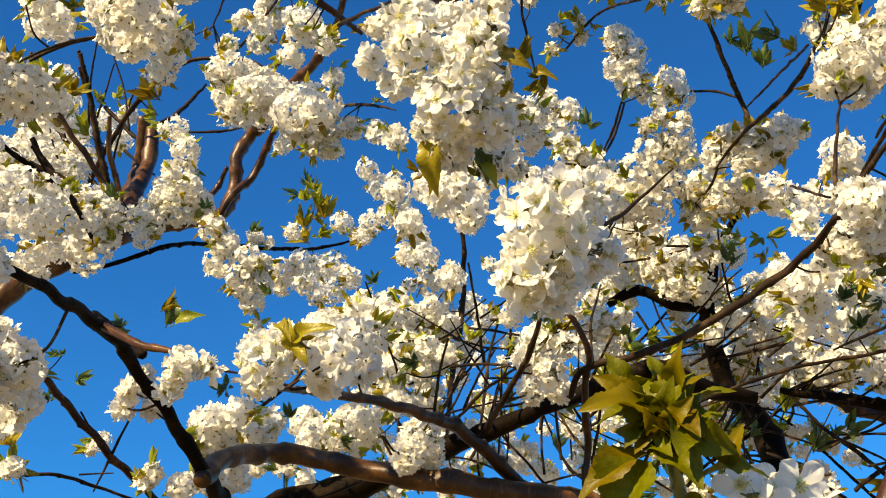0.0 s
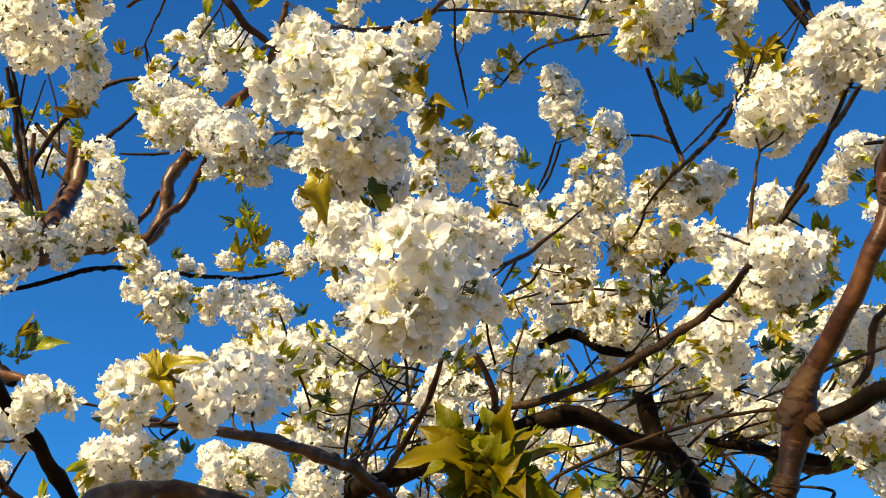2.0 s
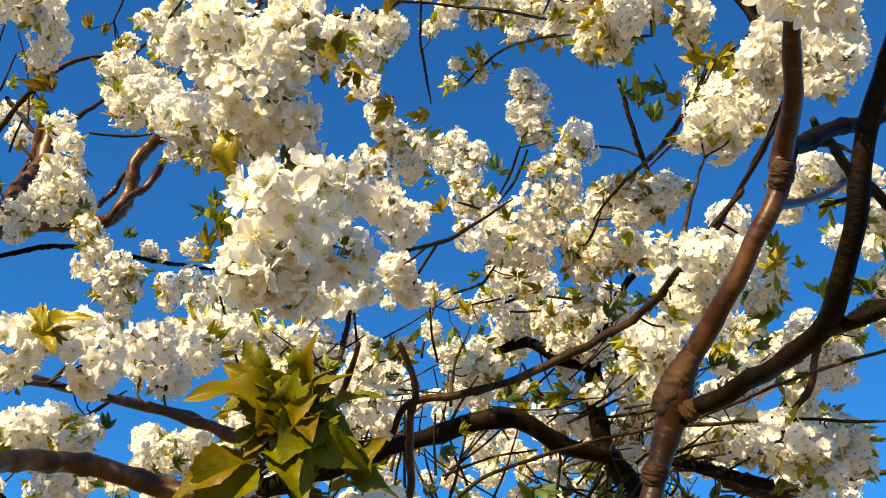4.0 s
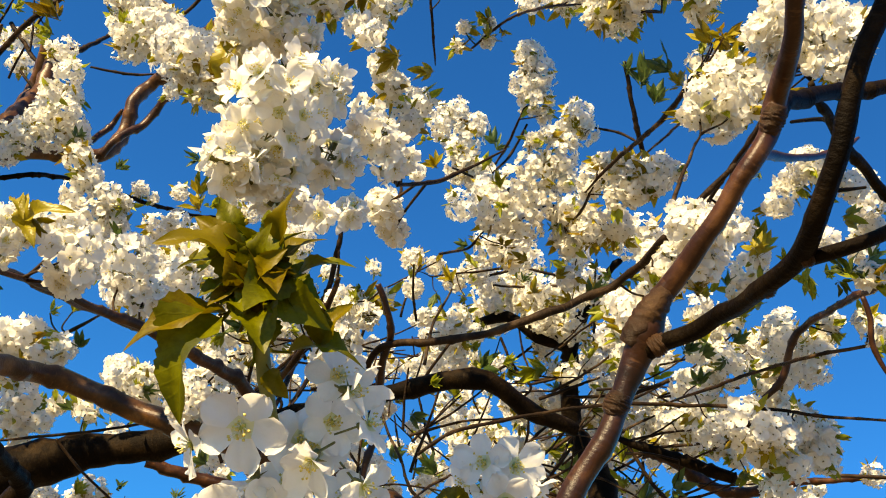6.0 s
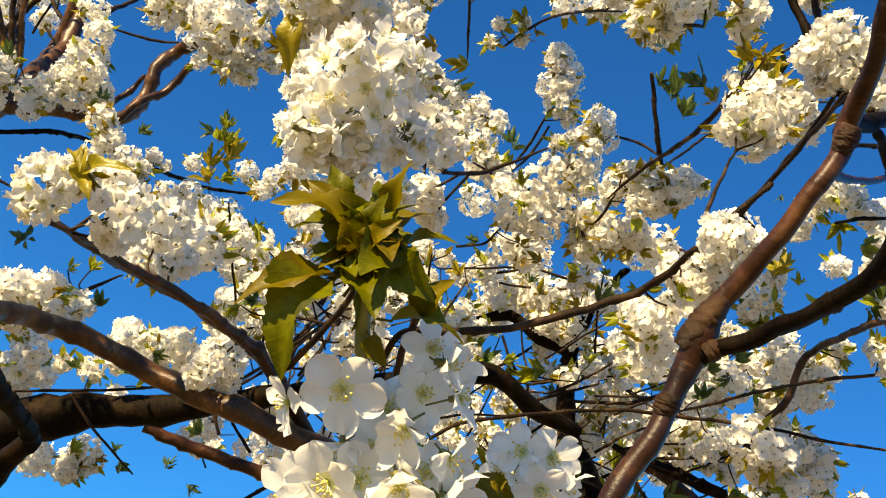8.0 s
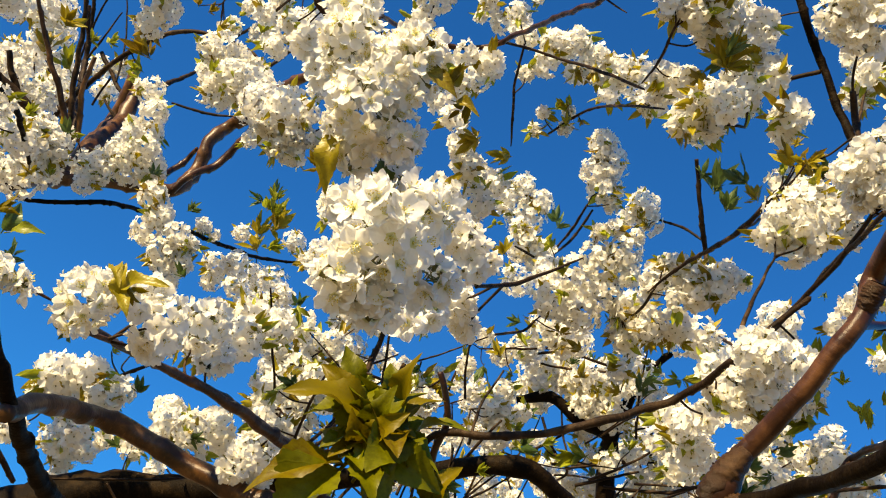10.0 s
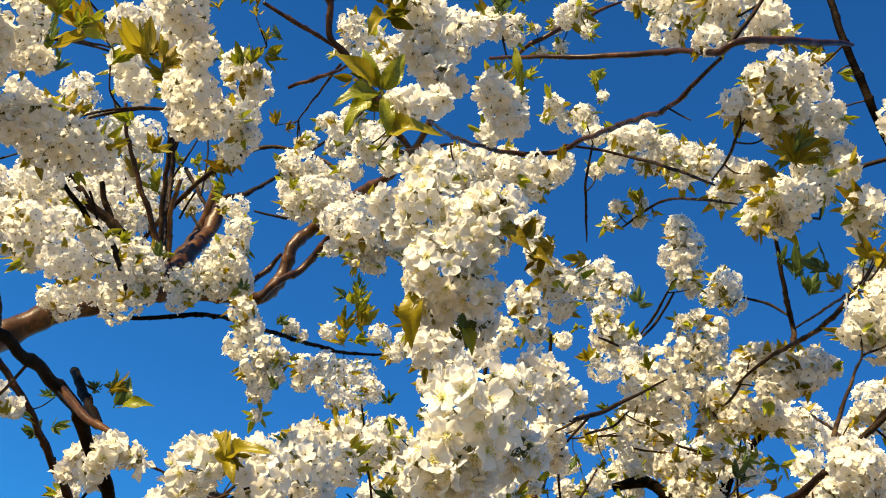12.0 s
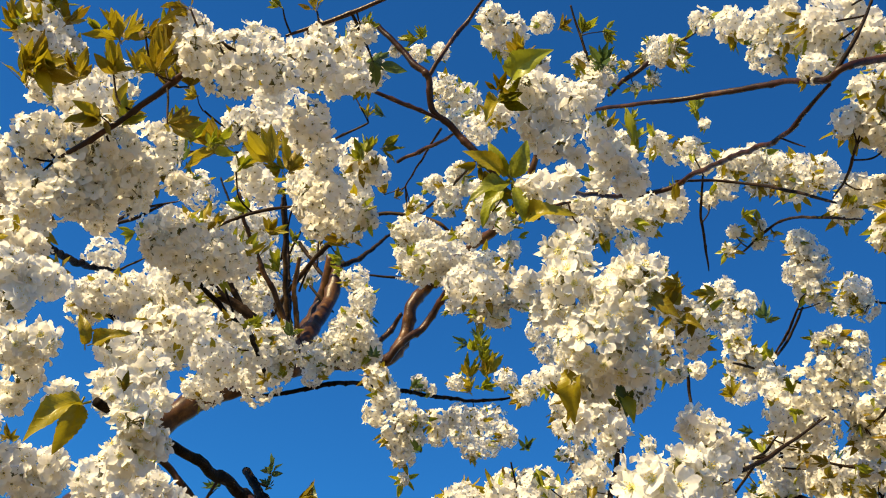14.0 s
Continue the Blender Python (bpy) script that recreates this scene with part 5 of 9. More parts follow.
branch("twig", (0.597, 2.162, 2.333, 0.0030), (0.638, 2.165, 2.415, 0.0023), (0.678, 2.164, 2.499, 0.0016), pale=True)
branch("twig", (0.636, 1.933, 2.221, 0.0022), (0.666, 1.934, 2.260, 0.0017), (0.701, 1.932, 2.295, 0.0012), pale=True)
branch("twig", (0.519, 2.253, 2.323, 0.0030), (0.585, 2.208, 2.264, 0.0024), (0.651, 2.158, 2.214, 0.0017), pale=True)
branch("twig", (0.664, 2.083, 2.300, 0.0026), (0.631, 2.035, 2.323, 0.0020), (0.607, 1.983, 2.347, 0.0014), pale=True)
branch("twig", (0.634, 1.924, 2.171, 0.0028), (0.654, 1.864, 2.141, 0.0021), (0.671, 1.804, 2.113, 0.0015), pale=True)
branch("twig", (0.554, 1.950, 2.266, 0.0037), (0.593, 1.942, 2.303, 0.0029), (0.627, 1.932, 2.345, 0.0021), pale=True)
branch("twig", (0.608, 2.154, 2.278, 0.0023), (0.647, 2.113, 2.224, 0.0018), (0.676, 2.076, 2.164, 0.0013), pale=True)
branch("twig", (0.636, 1.741, 2.206, 0.0028), (0.683, 1.731, 2.210, 0.0022), (0.729, 1.724, 2.207, 0.0015), pale=True)
branch("twig", (0.526, 1.941, 2.273, 0.0020), (0.571, 1.893, 2.286, 0.0015), (0.618, 1.847, 2.286, 0.0011), pale=True)
branch("twig", (0.778, 2.186, 2.350, 0.0032), (0.812, 2.124, 2.380, 0.0025), (0.836, 2.061, 2.416, 0.0018), pale=True)
branch("twig", (0.522, 1.813, 2.159, 0.0028), (0.564, 1.798, 2.186, 0.0022), (0.604, 1.783, 2.217, 0.0015), pale=True)
branch("twig", (0.760, 1.931, 2.186, 0.0028), (0.821, 1.864, 2.212, 0.0022), (0.872, 1.795, 2.246, 0.0015), pale=True)
branch("twig", (0.596, 1.785, 2.075, 0.0027), (0.646, 1.783, 2.088, 0.0021), (0.697, 1.782, 2.090, 0.0015), pale=True)
branch("twig", (0.767, 1.958, 2.199, 0.0035), (0.847, 1.925, 2.219, 0.0027), (0.920, 1.886, 2.255, 0.0019), pale=True)
branch("twig", (0.441, 1.681, 2.136, 0.0030), (0.440, 1.650, 2.171, 0.0023), (0.432, 1.619, 2.205, 0.0016), pale=True)
branch("twig", (0.532, 2.072, 2.302, 0.0024), (0.573, 2.029, 2.227, 0.0019), (0.623, 1.977, 2.168, 0.0013), pale=True)
branch("twig", (0.613, 1.738, 2.061, 0.0017), (0.653, 1.727, 2.127, 0.0013), (0.694, 1.712, 2.193, 0.0010), pale=True)
branch("twig", (0.593, 1.964, 2.237, 0.0033), (0.653, 1.912, 2.210, 0.0025), (0.705, 1.863, 2.171, 0.0018), pale=True)
branch("twig", (0.679, 2.049, 2.307, 0.0024), (0.731, 2.049, 2.298, 0.0019), (0.783, 2.049, 2.286, 0.0013), pale=True)
branch("twig", (0.768, 1.782, 2.107, 0.0026), (0.798, 1.722, 2.101, 0.0020), (0.824, 1.662, 2.098, 0.0014), pale=True)
branch("twig", (0.733, 1.831, 2.176, 0.0031), (0.804, 1.866, 2.160, 0.0024), (0.874, 1.901, 2.139, 0.0017), pale=True)
branch("twig", (0.570, 2.065, 2.212, 0.0039), (0.636, 2.070, 2.210, 0.0030), (0.700, 2.073, 2.207, 0.0021), pale=True)
branch("twig", (0.572, 1.871, 2.122, 0.0023), (0.556, 1.803, 2.177, 0.0018), (0.542, 1.732, 2.228, 0.0013), pale=True)
branch("twig", (0.559, 1.782, 2.058, 0.0033), (0.622, 1.752, 2.049, 0.0025), (0.680, 1.725, 2.027, 0.0018), pale=True)
branch("twig", (0.574, 2.038, 2.238, 0.0031), (0.605, 2.051, 2.310, 0.0024), (0.633, 2.061, 2.385, 0.0017), pale=True)
branch("twig", (0.498, 2.035, 2.135, 0.0037), (0.548, 2.030, 2.185, 0.0029), (0.603, 2.023, 2.230, 0.0020), pale=True)
branch("twig", (0.773, 1.774, 2.233, 0.0024), (0.820, 1.724, 2.259, 0.0019), (0.864, 1.673, 2.283, 0.0013), pale=True)
branch("branch", (-0.923, 1.723, 2.772, 0.0085), (-0.868, 1.770, 2.741, 0.0098), (-0.817, 1.803, 2.727, 0.0105), (-0.765, 1.842, 2.696, 0.0110), skin=BARK_TWIG)
branch("twig", (-0.862, 1.752, 2.795, 0.0055), (-0.844, 1.781, 2.764, 0.0066), (-0.821, 1.811, 2.732, 0.0070), skin=BARK_TWIG)
branch("twig", (-0.889, 1.719, 2.994, 0.0035), (-0.874, 1.764, 2.943, 0.0045), (-0.844, 1.810, 2.898, 0.0055), (-0.810, 1.855, 2.852, 0.0062), (-0.772, 1.901, 2.803, 0.0068), (-0.739, 1.943, 2.753, 0.0075), skin=BARK_BOUGH)
branch("twig", (-0.744, 1.842, 2.914, 0.0045), (-0.745, 1.890, 2.840, 0.0058), (-0.721, 1.946, 2.759, 0.0068), skin=BARK_BOUGH)
branch("twig", (-0.804, 1.764, 3.025, 0.0045), (-0.787, 1.831, 2.942, 0.0055), (-0.772, 1.894, 2.855, 0.0062), (-0.748, 1.961, 2.757, 0.0070), skin=BARK_TWIG)
collar((0.2697, 0.5459, 1.8119), (0.2816, 0.5264, 1.8391), 0.0083, 0.0065, 0.1)
collar((0.2654, 0.5557, 1.7750), (0.2680, 0.5499, 1.7862), 0.0061, 0.0063, 0.12)
collar((0.3114, 0.4672, 1.9061), (0.3121, 0.4563, 1.9177), 0.0055, 0.0059, 0.1)
collar((0.2781, 0.5361, 1.8071), (0.2848, 0.5309, 1.8124), 0.0061, 0.0051, 0.04)
collar((0.3012, 0.4568, 1.8065), (0.3049, 0.4527, 1.8101), 0.0047, 0.0048, 0.12)
collar((0.3018, 0.4188, 1.8022), (0.3060, 0.4153, 1.8039), 0.0034, 0.0034, 0.1)

# ---- blossom clusters ----
blossom(-0.537, 0.742, 2.245, 0.0452)
blossom(-0.557, 0.700, 2.278, 0.0328)
blossom(-0.705, 0.894, 2.538, 0.0361)
blossom(-0.636, 0.957, 2.438, 0.0349)
blossom(-0.645, 0.762, 2.390, 0.0330)
blossom(-0.534, 0.798, 2.269, 0.0228)
blossom(-0.566, 0.799, 2.237, 0.0228)
blossom(-0.385, 0.617, 2.318, 0.0383)
blossom(-0.353, 0.639, 2.331, 0.0300)
blossom(-0.336, 0.673, 2.383, 0.0349)
blossom(-0.338, 0.778, 2.501, 0.0317)
blossom(-0.326, 0.810, 2.504, 0.0290)
blossom(-0.418, 0.609, 2.319, 0.0266)
blossom(-0.337, 0.764, 2.441, 0.0198)
blossom(-0.623, 1.122, 2.682, 0.0388)
blossom(-0.589, 1.137, 2.686, 0.0431)
blossom(-0.632, 1.257, 2.849, 0.0482)
blossom(-0.607, 1.295, 2.820, 0.0386)
blossom(-0.625, 1.167, 2.791, 0.0342)
blossom(-0.608, 1.164, 2.643, 0.0280)
blossom(-0.650, 1.256, 2.674, 0.0251)
blossom(-0.645, 1.130, 2.659, 0.0216)
blossom(-0.350, 0.947, 2.485, 0.0293)
blossom(-0.324, 0.962, 2.479, 0.0242)
blossom(-0.415, 0.963, 2.448, 0.0330)
blossom(-0.382, 0.976, 2.416, 0.0377)
blossom(-0.339, 0.966, 2.418, 0.0304)
blossom(-0.413, 0.984, 2.422, 0.0261)
blossom(-0.318, 0.979, 2.410, 0.0169)
blossom(-1.038, 1.583, 2.853, 0.0350)
blossom(-0.931, 1.612, 2.904, 0.0467)
blossom(-0.542, 0.915, 2.313, 0.0366)
blossom(-0.508, 0.922, 2.313, 0.0330)
blossom(-0.570, 0.914, 2.309, 0.0234)
blossom(-0.506, 0.914, 2.266, 0.0290)
blossom(-0.483, 0.949, 2.294, 0.0214)
blossom(-1.283, 1.934, 2.911, 0.0548)
blossom(-0.839, 1.308, 2.434, 0.0457)
blossom(-0.802, 1.321, 2.452, 0.0388)
blossom(-1.202, 2.085, 2.965, 0.0533)
blossom(-1.032, 1.971, 2.882, 0.0528)
blossom(-0.978, 1.985, 2.905, 0.0396)
blossom(-0.865, 1.299, 2.421, 0.0342)
blossom(-0.958, 1.893, 3.056, 0.0429)
blossom(-0.994, 2.078, 3.144, 0.0497)
blossom(-1.189, 2.506, 3.334, 0.0586)
blossom(-1.086, 2.452, 3.294, 0.0568)
blossom(-1.108, 2.477, 3.241, 0.0568)
blossom(-1.035, 2.535, 3.394, 0.0460)
blossom(-0.966, 2.503, 3.294, 0.0446)
blossom(-1.106, 2.286, 3.140, 0.0457)
blossom(-1.004, 2.353, 3.110, 0.0419)
blossom(-0.884, 2.310, 3.253, 0.0342)
blossom(-0.429, 1.552, 3.228, 0.0379)
blossom(-0.387, 1.580, 3.212, 0.0554)
blossom(-0.472, 1.425, 3.195, 0.0251)
blossom(-0.426, 1.427, 3.208, 0.0251)
blossom(-0.440, 1.588, 3.188, 0.0263)
blossom(-0.380, 1.535, 3.114, 0.0279)
blossom(-0.278, 1.332, 2.912, 0.0386)
blossom(-0.200, 1.097, 2.736, 0.0284)
blossom(-0.412, 1.619, 3.008, 0.0195)
blossom(-0.456, 1.687, 2.989, 0.0257)
blossom(-0.385, 1.656, 2.971, 0.0307)
blossom(-0.350, 1.633, 3.010, 0.0251)
blossom(-0.363, 1.605, 3.040, 0.0223)
blossom(-0.087, 0.666, 2.362, 0.0272)
blossom(-0.060, 0.683, 2.349, 0.0311)
blossom(-0.105, 0.687, 2.380, 0.0226)
blossom(-0.040, 0.693, 2.385, 0.0213)
blossom(-0.063, 0.685, 2.318, 0.0241)
blossom(-0.106, 0.770, 2.511, 0.0167)
blossom(-0.081, 0.676, 2.325, 0.0216)
blossom(-0.173, 0.809, 2.597, 0.0231)
blossom(-0.153, 0.822, 2.590, 0.0165)
blossom(-0.149, 0.997, 2.840, 0.0223)
blossom(-0.077, 1.306, 3.071, 0.0300)
blossom(-0.112, 1.297, 3.077, 0.0225)
blossom(-0.058, 1.320, 3.059, 0.0250)
blossom(-0.045, 1.121, 2.735, 0.0325)
blossom(-0.026, 1.144, 2.712, 0.0345)
blossom(-0.036, 1.172, 2.680, 0.0264)
blossom(-0.012, 1.164, 2.765, 0.0209)
blossom(-0.053, 0.602, 2.186, 0.0191)
blossom(-0.036, 0.614, 2.206, 0.0166)
blossom(-0.066, 0.604, 2.182, 0.0114)
blossom(-0.037, 0.697, 2.309, 0.0127)
blossom(0.020, 1.400, 3.248, 0.0247)
blossom(0.010, 1.419, 3.231, 0.0192)
blossom(0.068, 1.408, 3.241, 0.0247)
blossom(0.028, 1.447, 3.205, 0.0192)
blossom(-0.004, 1.421, 3.146, 0.0133)
blossom(-0.029, 1.390, 3.174, 0.0107)
blossom(0.091, 0.990, 2.862, 0.0244)
blossom(0.131, 0.958, 2.821, 0.0315)
blossom(0.169, 0.926, 2.780, 0.0361)
blossom(0.183, 0.947, 2.760, 0.0381)
blossom(0.204, 0.859, 2.700, 0.0284)
blossom(0.216, 0.782, 2.631, 0.0330)
blossom(0.229, 0.800, 2.614, 0.0330)
blossom(0.208, 0.788, 2.561, 0.0222)
blossom(0.286, 0.842, 2.700, 0.0320)
blossom(0.286, 0.866, 2.679, 0.0231)
blossom(0.337, 0.917, 2.757, 0.0190)
blossom(0.183, 0.838, 2.721, 0.0249)
blossom(0.252, 0.795, 2.680, 0.0257)
blossom(0.472, 1.402, 3.246, 0.0419)
blossom(0.331, 1.033, 2.791, 0.0244)
blossom(0.288, 0.945, 2.633, 0.0306)
blossom(0.316, 0.943, 2.628, 0.0342)
blossom(0.377, 1.049, 2.764, 0.0345)
blossom(0.542, 1.416, 3.212, 0.0419)
blossom(0.415, 1.053, 2.748, 0.0264)
blossom(0.443, 1.219, 3.006, 0.0361)
blossom(0.345, 0.977, 2.629, 0.0202)
blossom(0.410, 1.007, 2.650, 0.0209)
blossom(0.050, 1.339, 2.931, 0.0240)
blossom(0.077, 1.354, 2.915, 0.0240)
blossom(0.115, 1.323, 2.888, 0.0258)
blossom(0.041, 1.362, 2.921, 0.0169)
blossom(0.131, 1.318, 2.965, 0.0120)
blossom(0.200, 1.360, 2.914, 0.0313)
blossom(0.273, 1.432, 2.973, 0.0381)
blossom(0.341, 1.574, 3.105, 0.0419)
blossom(0.403, 1.645, 3.164, 0.0408)
blossom(0.171, 1.316, 2.815, 0.0274)
blossom(0.238, 1.381, 2.886, 0.0289)
blossom(0.325, 1.528, 3.008, 0.0346)
blossom(0.147, 1.333, 2.798, 0.0205)
blossom(0.319, 1.059, 2.622, 0.0266)
blossom(0.343, 1.032, 2.600, 0.0261)
blossom(0.318, 1.079, 2.601, 0.0209)
blossom(0.362, 0.973, 2.522, 0.0298)
blossom(0.382, 0.947, 2.497, 0.0291)
blossom(0.352, 1.009, 2.515, 0.0302)
blossom(0.413, 1.027, 2.628, 0.0266)
blossom(0.407, 0.960, 2.550, 0.0249)
blossom(0.342, 1.021, 2.503, 0.0178)
blossom(0.380, 1.007, 2.506, 0.0213)
blossom(-0.087, 1.358, 2.763, 0.0365)
blossom(-0.048, 1.353, 2.774, 0.0365)
blossom(-0.008, 1.353, 2.777, 0.0388)
blossom(0.032, 1.433, 2.839, 0.0386)
blossom(0.074, 1.482, 2.889, 0.0325)
blossom(0.091, 1.466, 2.908, 0.0275)
blossom(-0.031, 1.377, 2.746, 0.0342)
blossom(-0.080, 1.380, 2.737, 0.0320)
blossom(0.048, 1.451, 2.816, 0.0265)
blossom(-0.116, 1.360, 2.758, 0.0274)
blossom(0.013, 1.389, 2.733, 0.0228)
blossom(0.200, 1.402, 2.787, 0.0153)
blossom(0.243, 1.389, 2.797, 0.0153)
blossom(0.244, 1.408, 2.773, 0.0164)
blossom(0.196, 1.422, 2.762, 0.0164)
blossom(0.346, 1.548, 2.884, 0.0336)
blossom(0.369, 1.563, 2.859, 0.0388)
blossom(0.345, 1.579, 2.844, 0.0362)
blossom(0.371, 1.592, 2.819, 0.0388)
blossom(0.396, 1.602, 2.798, 0.0233)
blossom(0.501, 1.784, 2.965, 0.0408)
blossom(0.522, 1.800, 2.935, 0.0379)
blossom(0.479, 1.808, 2.938, 0.0292)
blossom(0.348, 1.411, 2.589, 0.0179)
blossom(0.368, 1.401, 2.597, 0.0179)
blossom(0.335, 1.540, 2.897, 0.0233)
blossom(0.005, 1.017, 2.205, 0.0259)
blossom(-0.022, 1.094, 2.270, 0.0247)
blossom(-0.060, 1.550, 2.474, 0.0320)
blossom(0.046, 1.189, 2.308, 0.0266)
blossom(0.056, 1.260, 2.387, 0.0304)
blossom(-0.075, 1.351, 2.419, 0.0244)
blossom(0.063, 1.171, 2.523, 0.0266)
blossom(0.033, 1.239, 2.599, 0.0264)
blossom(0.083, 1.254, 2.544, 0.0281)
blossom(0.107, 1.271, 2.518, 0.0321)
blossom(0.150, 1.373, 2.578, 0.0345)
blossom(0.133, 1.311, 2.492, 0.0325)
blossom(0.233, 2.020, 3.043, 0.0507)
blossom(0.283, 2.035, 3.014, 0.0539)
blossom(0.302, 2.007, 3.050, 0.0381)
blossom(0.079, 1.231, 2.434, 0.0304)
blossom(0.103, 1.250, 2.402, 0.0266)
blossom(0.253, 1.997, 3.074, 0.0349)
blossom(0.176, 1.677, 2.656, 0.0228)
blossom(0.262, 1.740, 2.732, 0.0426)
blossom(0.297, 1.742, 2.721, 0.0426)
blossom(0.316, 1.667, 2.645, 0.0355)
blossom(0.250, 1.724, 2.760, 0.0293)
blossom(0.113, 0.738, 2.045, 0.0217)
blossom(0.126, 0.745, 2.028, 0.0178)
blossom(0.101, 0.752, 2.063, 0.0194)
blossom(0.140, 0.758, 2.045, 0.0126)
blossom(0.398, 1.422, 2.572, 0.0359)
blossom(0.362, 1.442, 2.553, 0.0404)
blossom(0.412, 1.438, 2.541, 0.0292)
blossom(0.333, 1.469, 2.518, 0.0449)
blossom(0.313, 1.493, 2.482, 0.0449)
blossom(0.358, 1.487, 2.479, 0.0449)
blossom(0.388, 1.464, 2.507, 0.0359)
blossom(0.331, 1.630, 2.499, 0.0410)
blossom(0.379, 1.623, 2.496, 0.0410)
blossom(0.293, 1.506, 2.528, 0.0274)
blossom(0.410, 1.403, 2.597, 0.0180)
blossom(0.436, 1.346, 2.486, 0.0339)
blossom(0.465, 1.327, 2.502, 0.0339)
blossom(0.492, 1.304, 2.466, 0.0354)
blossom(0.517, 1.291, 2.475, 0.0354)
blossom(0.476, 1.337, 2.461, 0.0274)
blossom(0.443, 1.327, 2.512, 0.0169)
blossom(0.437, 1.441, 2.485, 0.0355)
blossom(0.459, 1.420, 2.449, 0.0349)
blossom(0.437, 1.505, 2.475, 0.0297)
blossom(0.505, 1.430, 2.470, 0.0355)
blossom(0.560, 1.464, 2.484, 0.0388)
blossom(0.503, 1.683, 2.547, 0.0304)
blossom(0.620, 2.033, 2.704, 0.0457)
blossom(0.658, 2.037, 2.674, 0.0457)
blossom(0.581, 2.062, 2.667, 0.0396)
blossom(-0.774, 1.396, 2.465, 0.0469)
blossom(-0.792, 1.342, 2.428, 0.0411)
blossom(-0.757, 1.462, 2.478, 0.0434)
blossom(-0.758, 1.379, 2.397, 0.0365)
blossom(-0.764, 1.484, 2.429, 0.0337)
blossom(-0.799, 1.519, 2.560, 0.0330)
blossom(-0.375, 0.632, 1.993, 0.0244)
blossom(-0.346, 0.632, 1.978, 0.0200)
blossom_near(-0.343, 0.590, 1.937, 0.0202)
blossom_near(-0.303, 0.565, 1.908, 0.0202)
blossom_near(-0.292, 0.587, 1.900, 0.0154)
blossom_near(-0.309, 0.583, 1.885, 0.0196)
blossom_near(-0.314, 0.605, 1.941, 0.0144)
blossom(-0.409, 0.795, 1.942, 0.0254)
blossom(-0.388, 0.807, 1.941, 0.0228)
blossom(-0.364, 0.721, 1.883, 0.0228)
blossom(-0.329, 0.737, 1.888, 0.0228)
blossom(-0.346, 0.734, 1.873, 0.0263)
blossom(-0.449, 0.992, 1.995, 0.0213)
blossom(-0.508, 1.176, 2.053, 0.0195)
blossom(-0.804, 1.653, 2.542, 0.0479)
blossom(-0.751, 1.678, 2.543, 0.0426)
blossom(-0.811, 1.773, 2.540, 0.0391)
blossom(-0.778, 1.739, 2.633, 0.0391)
blossom(-0.731, 1.762, 2.630, 0.0391)
blossom(-0.694, 1.782, 2.623, 0.0446)
blossom(-0.720, 1.790, 2.586, 0.0391)
blossom(-0.723, 1.804, 2.556, 0.0530)
blossom(-0.851, 1.874, 2.541, 0.0350)
blossom(-0.886, 1.856, 2.544, 0.0321)
blossom(-0.811, 1.869, 2.591, 0.0321)
blossom(-0.715, 1.891, 2.627, 0.0321)
blossom(-0.752, 1.930, 2.751, 0.0335)
blossom(-0.952, 2.117, 2.917, 0.0445)
blossom(-0.949, 2.037, 2.843, 0.0429)
blossom(-0.984, 1.927, 2.784, 0.0412)
blossom(-0.968, 2.186, 2.999, 0.0355)
blossom(-0.994, 2.003, 2.862, 0.0363)
blossom(-0.567, 1.761, 2.819, 0.0369)
blossom(-0.536, 1.758, 2.763, 0.0363)
blossom(-0.565, 1.774, 2.722, 0.0279)
blossom(-0.560, 1.877, 2.753, 0.0408)
blossom(-0.525, 1.904, 2.725, 0.0321)
blossom(-0.604, 1.881, 2.722, 0.0408)
blossom(-0.631, 1.895, 2.679, 0.0379)
blossom(-0.572, 1.905, 2.697, 0.0379)
blossom(-0.646, 1.910, 2.640, 0.0292)
blossom(-0.520, 1.922, 2.695, 0.0233)
blossom(-0.467, 1.732, 2.925, 0.0314)
blossom(-0.435, 1.761, 2.898, 0.0428)
blossom(-0.468, 2.142, 3.142, 0.0548)
blossom(-0.472, 1.814, 2.897, 0.0321)
blossom(-0.376, 1.789, 2.966, 0.0292)
blossom(-0.279, 1.660, 2.827, 0.0426)
blossom(-0.271, 1.604, 2.731, 0.0355)
blossom(-0.235, 1.617, 2.721, 0.0355)
blossom(-0.249, 1.633, 2.694, 0.0304)
blossom(-0.306, 1.699, 2.761, 0.0293)
blossom(-0.221, 1.592, 2.762, 0.0330)
blossom(-0.344, 1.788, 2.798, 0.0223)
blossom(-0.202, 1.618, 2.729, 0.0254)
blossom(-0.467, 1.790, 2.599, 0.0351)
blossom(-0.443, 1.801, 2.567, 0.0350)
blossom(-0.457, 1.815, 2.531, 0.0350)
blossom(-0.394, 1.807, 2.535, 0.0373)
blossom(-0.407, 1.823, 2.494, 0.0400)
blossom(-0.370, 1.832, 2.494, 0.0320)
blossom(-0.384, 1.844, 2.458, 0.0293)
blossom(-0.377, 1.864, 2.415, 0.0160)
blossom(-0.361, 1.815, 2.533, 0.0213)
blossom(-0.546, 2.564, 3.004, 0.0304)
blossom(-0.509, 2.578, 2.992, 0.0228)
blossom(-0.440, 2.574, 3.026, 0.0304)
blossom(-0.430, 2.400, 2.812, 0.0419)
blossom(-0.381, 2.400, 2.833, 0.0419)
blossom(-0.396, 2.809, 3.026, 0.0528)
blossom(-0.369, 2.988, 3.126, 0.0561)
blossom(-0.371, 3.021, 3.057, 0.0604)
blossom(-0.367, 2.666, 2.864, 0.0419)
blossom(-0.438, 2.463, 2.796, 0.0355)
